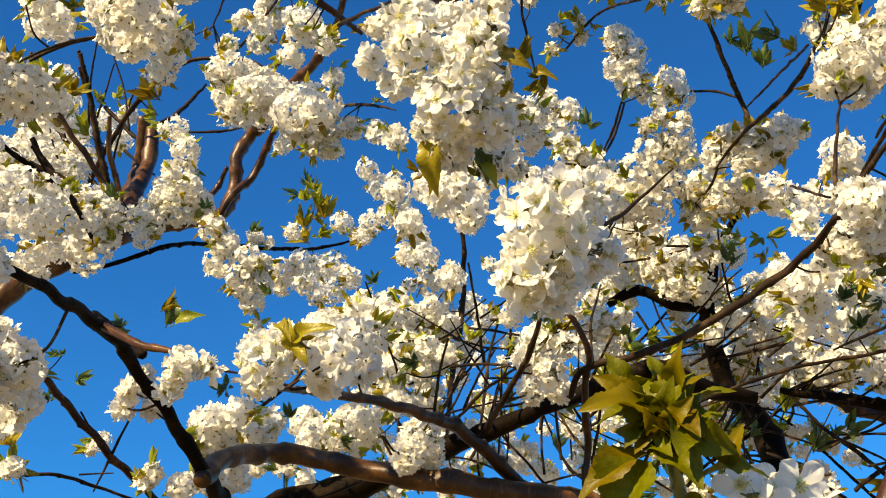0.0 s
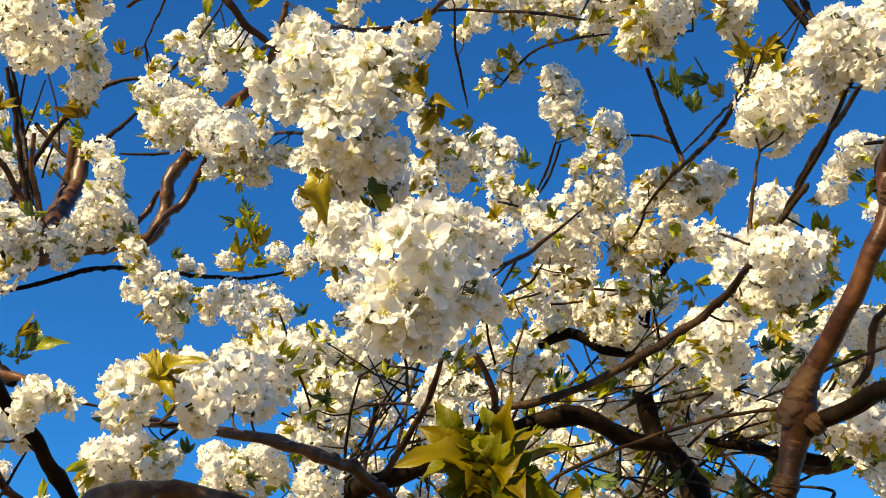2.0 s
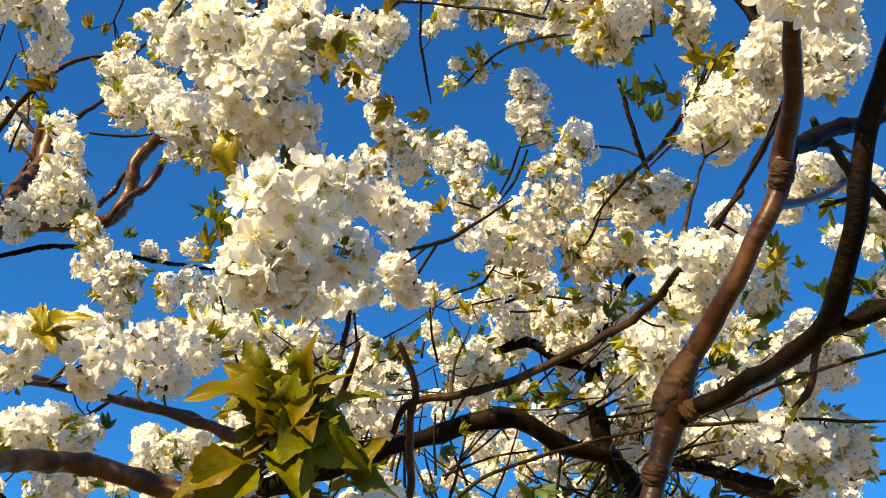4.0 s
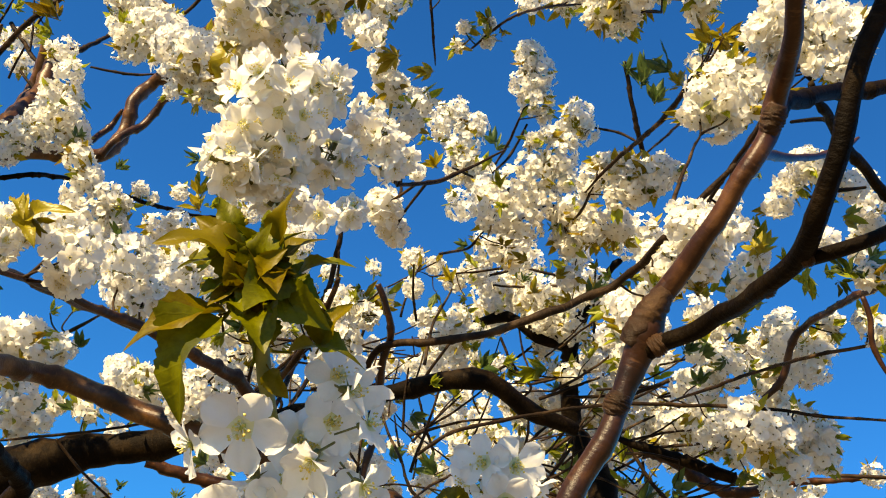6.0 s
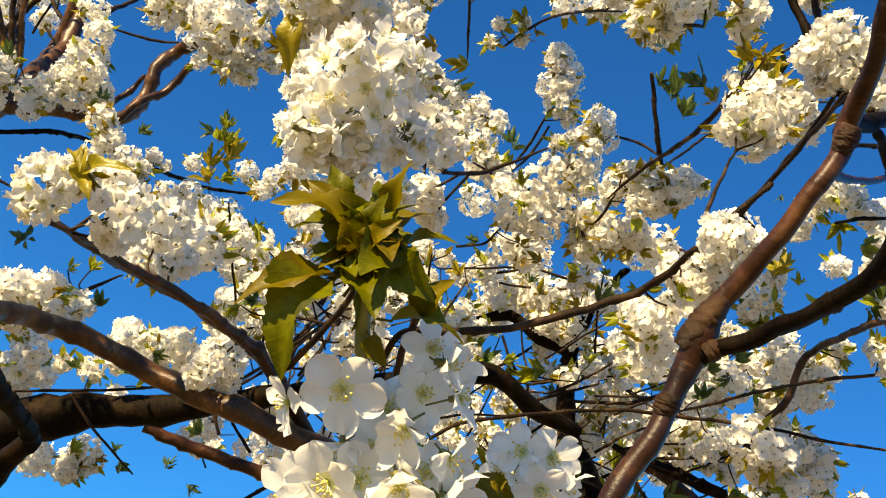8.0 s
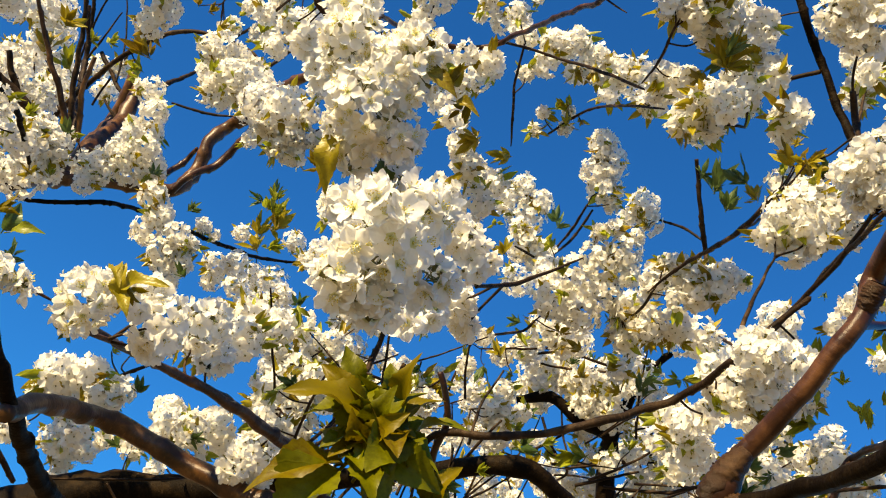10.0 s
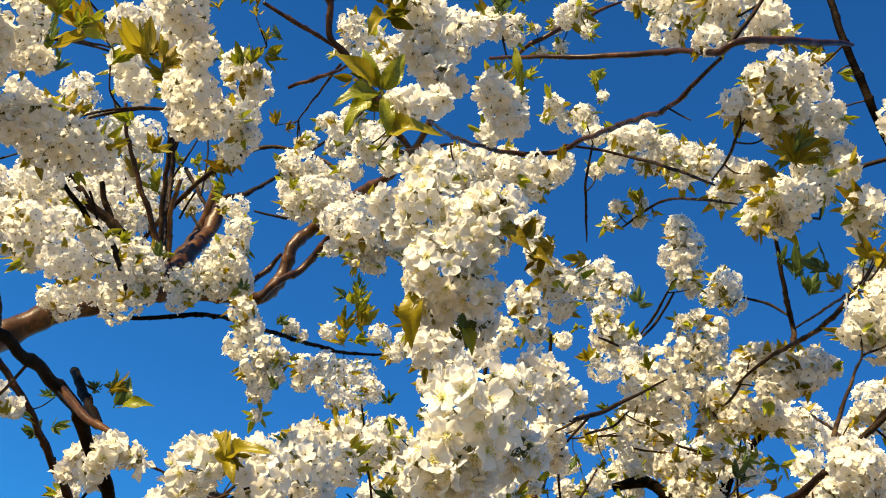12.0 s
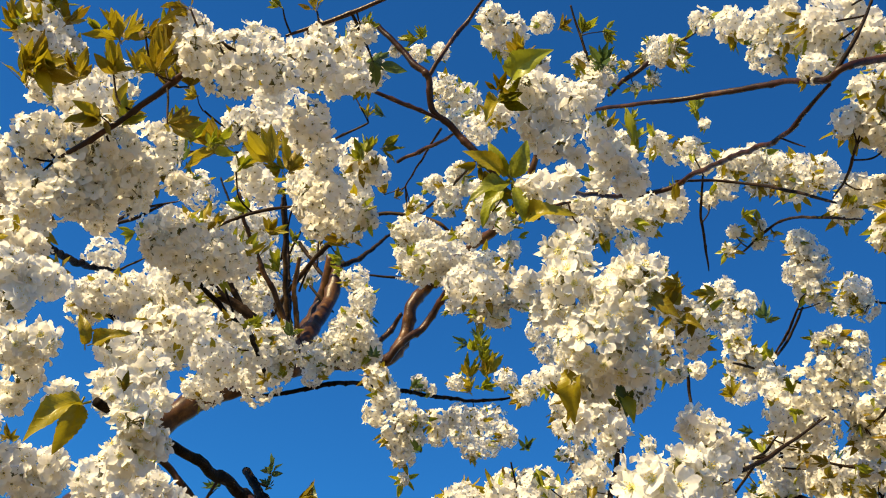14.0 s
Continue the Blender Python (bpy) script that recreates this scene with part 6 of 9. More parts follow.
blossom(-0.290, 2.834, 3.004, 0.0446)
blossom(-0.408, 2.645, 2.896, 0.0419)
blossom(-0.317, 2.753, 3.157, 0.0406)
blossom(-0.263, 2.778, 3.122, 0.0406)
blossom(-0.155, 1.314, 2.172, 0.0317)
blossom(-0.120, 1.320, 2.196, 0.0319)
blossom(-0.082, 1.325, 2.194, 0.0300)
blossom(-0.181, 1.344, 2.170, 0.0247)
blossom(-0.218, 2.438, 3.154, 0.0368)
blossom(-0.182, 2.465, 3.115, 0.0441)
blossom(-0.137, 2.484, 3.088, 0.0478)
blossom(-0.101, 2.518, 3.033, 0.0478)
blossom(-0.217, 2.604, 3.072, 0.0419)
blossom(-0.242, 2.623, 3.034, 0.0342)
blossom(-0.153, 2.508, 3.046, 0.0441)
blossom(-0.069, 2.192, 2.799, 0.0444)
blossom(-0.046, 2.130, 2.704, 0.0457)
blossom(-0.030, 2.065, 2.612, 0.0350)
blossom(-0.090, 2.211, 2.761, 0.0349)
blossom(-0.137, 2.459, 3.130, 0.0331)
blossom(-0.094, 1.651, 2.358, 0.0416)
blossom(-0.056, 1.736, 2.368, 0.0434)
blossom(-0.015, 2.092, 2.553, 0.0467)
blossom(-0.113, 1.650, 2.308, 0.0320)
blossom(-0.061, 1.661, 2.288, 0.0365)
blossom(-0.014, 2.026, 2.456, 0.0446)
blossom(-0.076, 1.582, 2.217, 0.0345)
blossom(-0.083, 1.529, 2.157, 0.0289)
blossom(-0.041, 1.680, 2.244, 0.0365)
blossom(-0.020, 1.694, 2.207, 0.0320)
blossom(-0.123, 1.447, 2.269, 0.0284)
blossom(-0.049, 1.605, 2.155, 0.0237)
blossom(0.022, 2.194, 2.571, 0.0335)
blossom(0.076, 2.209, 2.533, 0.0335)
blossom(0.102, 2.187, 2.582, 0.0365)
blossom_near(0.063, 0.503, 1.882, 0.0326)
blossom_near(0.062, 0.514, 1.862, 0.0286)
blossom_near(0.050, 0.510, 1.849, 0.0192)
blossom_near(0.093, 0.543, 1.885, 0.0216)
blossom_near(0.070, 0.538, 1.856, 0.0168)
blossom_near(0.082, 0.510, 1.905, 0.0185)
blossom_near(-0.017, 0.620, 2.104, 0.0323)
blossom_near(0.023, 0.619, 2.089, 0.0337)
blossom_near(0.007, 0.628, 2.061, 0.0359)
blossom_near(0.037, 0.645, 2.054, 0.0248)
blossom_near(-0.026, 0.618, 2.137, 0.0230)
blossom_near(0.032, 0.612, 2.114, 0.0224)
blossom_near(0.010, 0.682, 2.053, 0.0230)
blossom(0.043, 0.711, 2.064, 0.0210)
blossom_near(-0.008, 0.673, 2.067, 0.0184)
blossom(-0.056, 0.663, 2.127, 0.0162)
blossom(0.011, 0.809, 2.096, 0.0241)
blossom(0.028, 0.866, 2.099, 0.0228)
blossom(-0.002, 0.772, 2.062, 0.0160)
blossom(-0.037, 0.667, 2.107, 0.0160)
blossom_near(-0.137, 0.732, 1.889, 0.0278)
blossom_near(-0.123, 0.747, 1.912, 0.0184)
blossom(-0.090, 0.776, 1.907, 0.0273)
blossom(-0.089, 0.919, 1.981, 0.0317)
blossom(-0.095, 1.194, 2.104, 0.0330)
blossom(-0.086, 1.021, 1.998, 0.0251)
blossom(-0.103, 0.775, 1.931, 0.0162)
blossom(-0.095, 0.791, 1.893, 0.0162)
blossom_near(-0.192, 0.695, 1.866, 0.0121)
blossom_near(-0.200, 0.707, 1.857, 0.0079)
blossom_near(-0.174, 0.707, 1.875, 0.0088)
blossom_near(-0.189, 0.703, 1.877, 0.0079)
blossom(-0.300, 0.924, 1.936, 0.0163)
blossom(-0.311, 0.947, 1.927, 0.0146)
blossom(-0.282, 0.895, 1.941, 0.0127)
blossom(-0.286, 0.954, 1.928, 0.0133)
blossom(-0.306, 1.278, 2.018, 0.0333)
blossom(-0.270, 1.283, 2.028, 0.0333)
blossom(-0.295, 1.309, 1.997, 0.0284)
blossom(-0.237, 1.276, 2.002, 0.0293)
blossom(-0.323, 1.302, 1.995, 0.0195)
blossom(-0.224, 1.282, 2.024, 0.0226)
blossom(-0.025, 1.146, 1.955, 0.0304)
blossom(-0.038, 1.132, 1.929, 0.0210)
blossom(-0.010, 1.152, 1.935, 0.0183)
blossom(-0.194, 1.514, 2.078, 0.0325)
blossom(-0.157, 1.489, 2.070, 0.0319)
blossom(-0.125, 1.516, 2.095, 0.0325)
blossom(-0.150, 1.526, 2.054, 0.0264)
blossom(-0.224, 1.614, 2.081, 0.0237)
blossom(-0.630, 1.812, 2.160, 0.0228)
blossom(-0.648, 1.810, 2.144, 0.0152)
blossom(-0.389, 0.861, 1.923, 0.0216)
blossom(-0.381, 0.871, 1.904, 0.0216)
blossom(-0.389, 0.873, 1.888, 0.0178)
blossom(-0.577, 1.331, 1.972, 0.0209)
blossom(-0.391, 0.855, 1.935, 0.0152)
blossom(-0.418, 1.789, 2.081, 0.0313)
blossom(-0.369, 1.799, 2.083, 0.0313)
blossom(-0.404, 1.392, 1.982, 0.0209)
blossom(-0.366, 1.406, 1.969, 0.0266)
blossom(-0.414, 1.392, 1.970, 0.0171)
blossom(-0.198, 1.924, 2.106, 0.0254)
blossom(-0.263, 1.914, 2.115, 0.0254)
blossom(0.104, 1.009, 2.026, 0.0195)
blossom(0.092, 1.017, 2.008, 0.0181)
blossom(0.116, 1.021, 1.991, 0.0223)
blossom(0.103, 1.077, 1.991, 0.0204)
blossom(0.133, 1.074, 1.990, 0.0175)
blossom(0.134, 1.008, 2.019, 0.0167)
blossom(0.110, 1.456, 2.254, 0.0244)
blossom(0.291, 1.782, 2.388, 0.0400)
blossom(0.312, 1.797, 2.345, 0.0350)
blossom(0.270, 1.741, 2.311, 0.0265)
blossom(0.350, 1.797, 2.405, 0.0254)
blossom(0.490, 2.151, 2.777, 0.0507)
blossom(0.463, 2.175, 2.743, 0.0444)
blossom(0.533, 2.101, 2.630, 0.0396)
blossom(0.583, 2.098, 2.611, 0.0426)
blossom(0.521, 2.086, 2.667, 0.0335)
blossom(0.598, 2.233, 2.790, 0.0429)
blossom(0.496, 2.097, 2.658, 0.0335)
blossom(0.432, 2.120, 2.639, 0.0274)
blossom(0.571, 1.984, 2.615, 0.0379)
blossom(0.606, 1.964, 2.633, 0.0263)
blossom(0.568, 2.221, 2.598, 0.0285)
blossom(0.696, 2.285, 2.627, 0.0330)
blossom(0.749, 2.384, 2.624, 0.0308)
blossom(0.439, 1.100, 2.139, 0.0313)
blossom(0.466, 1.141, 2.128, 0.0323)
blossom(0.472, 1.208, 2.130, 0.0284)
blossom(0.428, 1.002, 2.105, 0.0213)
blossom(0.459, 1.195, 2.169, 0.0231)
blossom(0.415, 0.850, 2.103, 0.0299)
blossom(0.417, 0.897, 2.084, 0.0265)
blossom(0.437, 0.887, 2.085, 0.0265)
blossom(0.426, 0.947, 2.097, 0.0204)
blossom(0.415, 0.945, 2.110, 0.0204)
blossom(0.467, 0.933, 2.343, 0.0390)
blossom(0.490, 0.930, 2.332, 0.0341)
blossom(0.457, 0.952, 2.325, 0.0260)
blossom(0.485, 0.947, 2.313, 0.0260)
blossom(0.483, 0.928, 2.372, 0.0297)
blossom(0.482, 1.002, 2.452, 0.0231)
blossom(0.507, 0.929, 2.356, 0.0280)
blossom(0.684, 1.443, 2.555, 0.0401)
blossom(0.701, 1.453, 2.527, 0.0307)
blossom(0.668, 1.464, 2.534, 0.0260)
blossom(0.490, 1.305, 2.484, 0.0335)
blossom(0.528, 1.307, 2.497, 0.0381)
blossom(0.551, 1.296, 2.499, 0.0233)
blossom(0.502, 1.327, 2.462, 0.0274)
blossom(0.439, 1.469, 2.486, 0.0359)
blossom(0.492, 1.486, 2.490, 0.0365)
blossom(0.644, 1.805, 2.682, 0.0446)
blossom(0.761, 1.953, 2.771, 0.0518)
blossom(0.750, 1.778, 2.659, 0.0446)
blossom(0.719, 1.602, 2.560, 0.0330)
blossom(0.421, 1.470, 2.492, 0.0247)
blossom(0.802, 2.591, 2.629, 0.0515)
blossom(0.860, 2.563, 2.651, 0.0441)
blossom(0.942, 2.550, 2.613, 0.0515)
blossom(0.895, 2.260, 2.526, 0.0528)
blossom(0.822, 2.272, 2.561, 0.0429)
blossom(0.726, 2.093, 2.527, 0.0304)
blossom(0.762, 2.233, 2.695, 0.0297)
blossom(0.736, 1.706, 2.344, 0.0406)
blossom(0.733, 1.616, 2.283, 0.0386)
blossom(0.817, 1.900, 2.354, 0.0391)
blossom(0.786, 1.718, 2.260, 0.0279)
blossom(0.730, 2.609, 2.636, 0.0405)
blossom(0.640, 2.629, 2.644, 0.0368)
blossom(0.479, 0.706, 2.244, 0.0239)
blossom(0.502, 0.708, 2.243, 0.0203)
blossom(0.447, 0.726, 2.241, 0.0201)
blossom(0.452, 0.747, 2.233, 0.0165)
blossom(0.477, 0.723, 2.214, 0.0137)
blossom(0.465, 0.719, 2.254, 0.0178)
blossom(0.723, 1.268, 2.504, 0.0289)
blossom(0.724, 1.308, 2.487, 0.0272)
blossom(0.747, 1.212, 2.506, 0.0264)
blossom(0.870, 1.311, 2.574, 0.0290)
blossom(0.886, 1.326, 2.544, 0.0313)
blossom(0.908, 1.381, 2.527, 0.0297)
blossom(0.735, 1.224, 2.500, 0.0183)
blossom(0.427, 0.860, 2.111, 0.0266)
blossom(0.448, 0.854, 2.107, 0.0203)
blossom(0.448, 0.956, 2.145, 0.0223)
blossom(0.460, 0.908, 2.114, 0.0213)
blossom(0.497, 0.924, 2.161, 0.0153)
blossom(0.471, 1.134, 2.241, 0.0231)
blossom(0.734, 1.636, 2.466, 0.0386)
blossom(0.723, 1.628, 2.378, 0.0329)
blossom(0.743, 1.575, 2.350, 0.0297)
blossom(0.911, 1.782, 2.505, 0.0373)
blossom(0.949, 1.763, 2.507, 0.0426)
blossom(0.838, 1.423, 2.319, 0.0345)
blossom(0.901, 1.666, 2.500, 0.0279)
blossom(0.879, 1.520, 2.331, 0.0297)
blossom(0.848, 1.407, 2.337, 0.0216)
blossom(0.783, 1.625, 2.450, 0.0289)
blossom(0.703, 1.491, 2.189, 0.0230)
blossom(0.693, 1.539, 2.223, 0.0216)
blossom(0.711, 1.350, 2.100, 0.0304)
blossom(0.735, 1.331, 2.117, 0.0304)
blossom(0.861, 1.472, 2.199, 0.0345)
blossom(0.875, 1.482, 2.159, 0.0259)
blossom(0.754, 1.336, 2.081, 0.0266)
blossom(0.739, 1.356, 2.051, 0.0304)
blossom(0.782, 1.911, 2.352, 0.0346)
blossom(1.032, 2.728, 2.638, 0.0495)
blossom(1.117, 2.814, 2.633, 0.0511)
blossom(0.797, 2.274, 2.553, 0.0285)
blossom(0.727, 2.162, 2.594, 0.0396)
blossom(0.741, 2.133, 2.641, 0.0304)
blossom(0.921, 2.174, 2.419, 0.0304)
blossom(1.271, 2.023, 2.374, 0.0304)
blossom(0.498, 2.104, 2.657, 0.0443)
blossom(0.560, 2.177, 2.648, 0.0457)
blossom(0.616, 2.173, 2.631, 0.0365)
blossom(0.575, 1.987, 2.649, 0.0341)
blossom(0.615, 2.304, 2.596, 0.0285)
blossom(0.590, 2.339, 2.528, 0.0285)
blossom(0.656, 2.321, 2.536, 0.0317)
blossom(0.447, 1.493, 2.453, 0.0280)
blossom(0.444, 2.206, 2.632, 0.0335)
blossom(0.462, 2.157, 2.720, 0.0304)
blossom(-0.237, 1.680, 2.153, 0.0353)
blossom(-0.175, 1.655, 2.138, 0.0345)
blossom(-0.154, 1.651, 2.159, 0.0237)
blossom(-0.228, 1.656, 2.105, 0.0237)
blossom(-0.121, 1.571, 2.096, 0.0264)
blossom(-0.230, 1.503, 2.213, 0.0386)
blossom(-0.197, 1.494, 2.247, 0.0345)
blossom(-0.195, 1.514, 2.206, 0.0325)
blossom(-0.161, 1.504, 2.242, 0.0284)
blossom(-0.100, 1.413, 2.220, 0.0266)
blossom(-0.342, 1.880, 1.965, 0.0386)
blossom(-0.287, 1.987, 2.018, 0.0406)
blossom(-0.306, 1.990, 1.983, 0.0330)
blossom(-0.403, 1.837, 2.071, 0.0313)
blossom_near(0.229, 0.705, 1.746, 0.0111)
blossom(-0.842, 0.854, 2.619, 0.0325)
blossom(-0.821, 0.880, 2.613, 0.0264)
blossom(-0.783, 0.865, 2.493, 0.0323)
blossom(-0.762, 0.868, 2.509, 0.0285)
blossom(-0.851, 0.891, 2.574, 0.0223)
blossom(-0.803, 0.906, 2.603, 0.0203)
blossom(-0.596, 0.682, 2.253, 0.0306)
blossom(-0.857, 1.037, 2.390, 0.0304)
blossom(-0.833, 1.055, 2.391, 0.0264)
blossom(-0.692, 0.848, 2.221, 0.0330)
blossom(-0.671, 0.862, 2.225, 0.0247)
blossom(-0.650, 0.737, 2.221, 0.0228)
blossom(-0.561, 0.708, 2.197, 0.0355)
blossom(-0.546, 0.774, 2.278, 0.0274)
blossom(-0.640, 0.993, 2.468, 0.0209)
blossom(-0.460, 0.562, 2.017, 0.0217)
blossom(-0.440, 0.577, 2.019, 0.0198)
blossom(-0.446, 0.573, 1.994, 0.0186)
blossom(-0.439, 0.599, 2.029, 0.0160)
blossom_near(-0.417, 0.553, 1.944, 0.0184)
blossom_near(-0.398, 0.561, 1.954, 0.0175)
blossom(-0.416, 0.583, 1.937, 0.0170)
blossom(-0.424, 0.597, 1.921, 0.0143)
blossom(-0.419, 0.650, 1.955, 0.0137)
blossom(-0.492, 0.743, 1.917, 0.0254)
blossom(-0.463, 0.757, 1.927, 0.0228)
blossom(-0.473, 0.860, 1.960, 0.0279)
blossom(-0.556, 1.132, 2.072, 0.0231)
blossom(-0.471, 0.760, 1.905, 0.0216)
blossom(-0.860, 1.304, 2.400, 0.0388)
blossom(-0.483, 0.591, 1.984, 0.0228)
blossom(-0.678, 0.694, 2.245, 0.0342)
blossom(-0.482, 0.612, 1.943, 0.0257)
blossom(-0.723, 0.830, 2.211, 0.0371)
blossom(-0.526, 0.713, 1.935, 0.0285)
blossom(-0.312, 0.787, 2.490, 0.0285)
blossom(-0.346, 0.778, 2.485, 0.0270)
blossom(-0.351, 0.717, 2.468, 0.0228)
blossom(-0.308, 0.719, 2.485, 0.0198)
blossom(-0.138, 0.734, 2.521, 0.0228)
blossom(-0.163, 0.719, 2.530, 0.0183)
blossom(-0.393, 1.073, 2.831, 0.0129)
blossom(-0.054, 1.273, 3.057, 0.0173)
blossom(0.411, 0.693, 2.429, 0.0279)
blossom(0.436, 0.700, 2.414, 0.0321)
blossom(0.412, 0.711, 2.414, 0.0209)
blossom(0.512, 0.856, 2.524, 0.0214)
blossom(-0.023, 1.673, 2.363, 0.0297)
blossom(0.009, 1.686, 2.338, 0.0297)
blossom(-0.023, 1.608, 2.261, 0.0280)
blossom(0.032, 1.705, 2.294, 0.0274)
blossom(-0.007, 1.712, 2.273, 0.0274)
blossom(0.200, 1.476, 2.305, 0.0223)
blossom(0.154, 1.312, 2.190, 0.0213)
blossom(0.123, 1.139, 2.090, 0.0198)
blossom(0.114, 1.240, 2.109, 0.0181)
blossom(0.238, 1.671, 2.355, 0.0205)
blossom(0.335, 2.016, 2.541, 0.0335)
blossom(0.281, 1.872, 2.386, 0.0304)
blossom(0.306, 1.763, 2.377, 0.0313)
blossom(0.347, 1.864, 2.384, 0.0279)
blossom(0.421, 2.152, 2.696, 0.0457)
blossom(0.487, 2.147, 2.683, 0.0426)
blossom(0.367, 2.058, 2.675, 0.0321)
blossom(0.506, 2.042, 2.658, 0.0438)
blossom(0.392, 1.763, 2.575, 0.0355)
blossom(0.521, 2.066, 2.602, 0.0379)
blossom(0.126, 0.830, 2.040, 0.0228)
blossom(0.141, 0.855, 2.033, 0.0175)
blossom_near(0.105, 0.707, 1.954, 0.0143)
blossom_near(0.090, 0.632, 1.903, 0.0126)
blossom_near(0.075, 0.596, 1.886, 0.0125)
blossom(0.546, 2.061, 2.601, 0.0408)
blossom(0.595, 2.057, 2.585, 0.0379)
blossom(0.490, 1.670, 2.494, 0.0289)
blossom(0.448, 1.197, 2.196, 0.0257)
blossom(0.469, 1.204, 2.168, 0.0274)
blossom(0.483, 1.346, 2.224, 0.0247)
blossom(0.529, 1.339, 2.205, 0.0285)
blossom(0.453, 1.045, 2.144, 0.0228)
blossom(0.657, 2.067, 2.527, 0.0350)
blossom(0.610, 2.093, 2.496, 0.0350)
blossom(0.801, 2.329, 2.603, 0.0495)
blossom(0.762, 2.357, 2.567, 0.0429)
blossom(0.853, 2.319, 2.587, 0.0396)
blossom(0.586, 2.409, 2.548, 0.0429)
blossom(0.641, 2.398, 2.544, 0.0429)
blossom(0.545, 2.419, 2.547, 0.0363)
blossom(0.696, 2.395, 2.516, 0.0363)
blossom(0.841, 2.149, 2.459, 0.0365)
blossom(0.782, 2.189, 2.407, 0.0457)
blossom(0.749, 2.297, 2.443, 0.0412)
blossom(0.853, 2.157, 2.425, 0.0335)
blossom(0.805, 1.493, 2.379, 0.0297)
blossom(0.788, 1.414, 2.310, 0.0388)
blossom(0.815, 1.518, 2.319, 0.0297)
blossom(0.807, 1.534, 2.293, 0.0251)
blossom(0.678, 1.314, 2.119, 0.0438)
blossom(0.707, 1.304, 2.107, 0.0361)
blossom(0.774, 1.368, 2.161, 0.0304)
blossom(0.817, 1.754, 2.321, 0.0203)
blossom(0.826, 1.773, 2.263, 0.0304)
blossom(0.853, 1.766, 2.251, 0.0279)
blossom(0.643, 1.696, 2.400, 0.0410)
blossom(0.555, 1.420, 2.306, 0.0264)
blossom(0.617, 1.711, 2.387, 0.0313)
blossom(0.758, 1.636, 2.429, 0.0241)
blossom(0.760, 1.571, 2.324, 0.0365)
blossom(0.724, 1.593, 2.311, 0.0274)
blossom(0.686, 1.329, 2.369, 0.0365)
blossom(0.678, 1.348, 2.346, 0.0244)
blossom(0.657, 1.234, 2.340, 0.0209)
blossom(0.826, 1.434, 2.288, 0.0388)
blossom(0.841, 1.538, 2.313, 0.0251)
blossom(0.831, 1.557, 2.286, 0.0297)
blossom(0.751, 2.279, 2.557, 0.0412)
blossom(0.802, 2.261, 2.561, 0.0349)
blossom(0.763, 2.396, 2.539, 0.0429)
blossom(0.832, 2.377, 2.535, 0.0363)
blossom(0.962, 1.917, 2.411, 0.0335)
blossom(0.819, 1.472, 2.221, 0.0302)
blossom(0.911, 1.942, 2.406, 0.0251)
blossom(0.838, 1.976, 2.399, 0.0307)
blossom(0.759, 1.232, 2.259, 0.0190)
blossom(0.765, 1.133, 2.200, 0.0231)
blossom(0.655, 0.957, 2.162, 0.0198)
blossom(0.750, 1.135, 2.212, 0.0178)
blossom(0.218, 2.079, 2.691, 0.0321)
blossom(0.271, 2.077, 2.688, 0.0263)
blossom(0.299, 2.000, 2.809, 0.0438)
blossom(0.361, 2.063, 2.695, 0.0379)
blossom(0.318, 2.085, 2.664, 0.0350)
blossom(0.428, 2.260, 2.739, 0.0476)
blossom(0.486, 2.253, 2.733, 0.0381)
blossom(0.502, 2.157, 2.694, 0.0396)
blossom(0.425, 2.281, 2.700, 0.0381)
blossom(0.389, 2.297, 2.678, 0.0349)
blossom(0.567, 2.178, 2.628, 0.0548)
blossom(0.633, 2.164, 2.625, 0.0396)
blossom(-0.330, 1.546, 2.036, 0.0345)
blossom(-0.273, 1.396, 2.040, 0.0331)
blossom(-0.315, 1.381, 2.047, 0.0294)
blossom(-0.117, 2.176, 2.195, 0.0391)
blossom(-0.375, 1.974, 1.995, 0.0431)
blossom(-0.305, 1.991, 1.994, 0.0355)
blossom(0.008, 1.534, 2.222, 0.0223)
blossom(-0.067, 1.465, 2.111, 0.0247)
blossom(-0.032, 1.564, 2.144, 0.0223)
blossom(-0.399, 1.852, 2.032, 0.0289)
blossom(-0.040, 1.878, 2.160, 0.0265)
blossom(-0.264, 1.660, 2.071, 0.0259)
blossom(-0.365, 1.644, 2.037, 0.0280)
blossom(-0.306, 1.652, 2.066, 0.0216)
blossom(0.553, 0.975, 2.685, 0.0247)
blossom(0.575, 0.970, 2.680, 0.0247)
blossom(0.579, 0.956, 2.690, 0.0209)
blossom(0.574, 0.995, 2.659, 0.0247)
blossom(0.575, 1.009, 2.646, 0.0209)
blossom(0.590, 0.980, 2.664, 0.0190)
blossom(0.446, 0.711, 2.261, 0.0279)
blossom(0.435, 0.729, 2.250, 0.0216)
blossom(0.461, 0.726, 2.238, 0.0254)
blossom(0.435, 0.750, 2.259, 0.0155)
blossom(0.451, 0.737, 2.232, 0.0190)
blossom(0.498, 0.936, 2.385, 0.0238)
blossom(0.532, 0.949, 2.400, 0.0276)
blossom(0.482, 0.935, 2.394, 0.0206)
blossom(0.556, 0.977, 2.387, 0.0264)
blossom(-0.520, 0.772, 2.324, 0.0365)
blossom(-0.473, 0.771, 2.276, 0.0190)
blossom(-0.466, 0.814, 2.228, 0.0335)
blossom(-0.484, 0.811, 2.215, 0.0277)
blossom(-0.450, 0.872, 2.256, 0.0335)
blossom(-0.447, 0.922, 2.283, 0.0301)
blossom(-0.463, 0.876, 2.239, 0.0274)
blossom(-0.523, 1.054, 2.506, 0.0342)
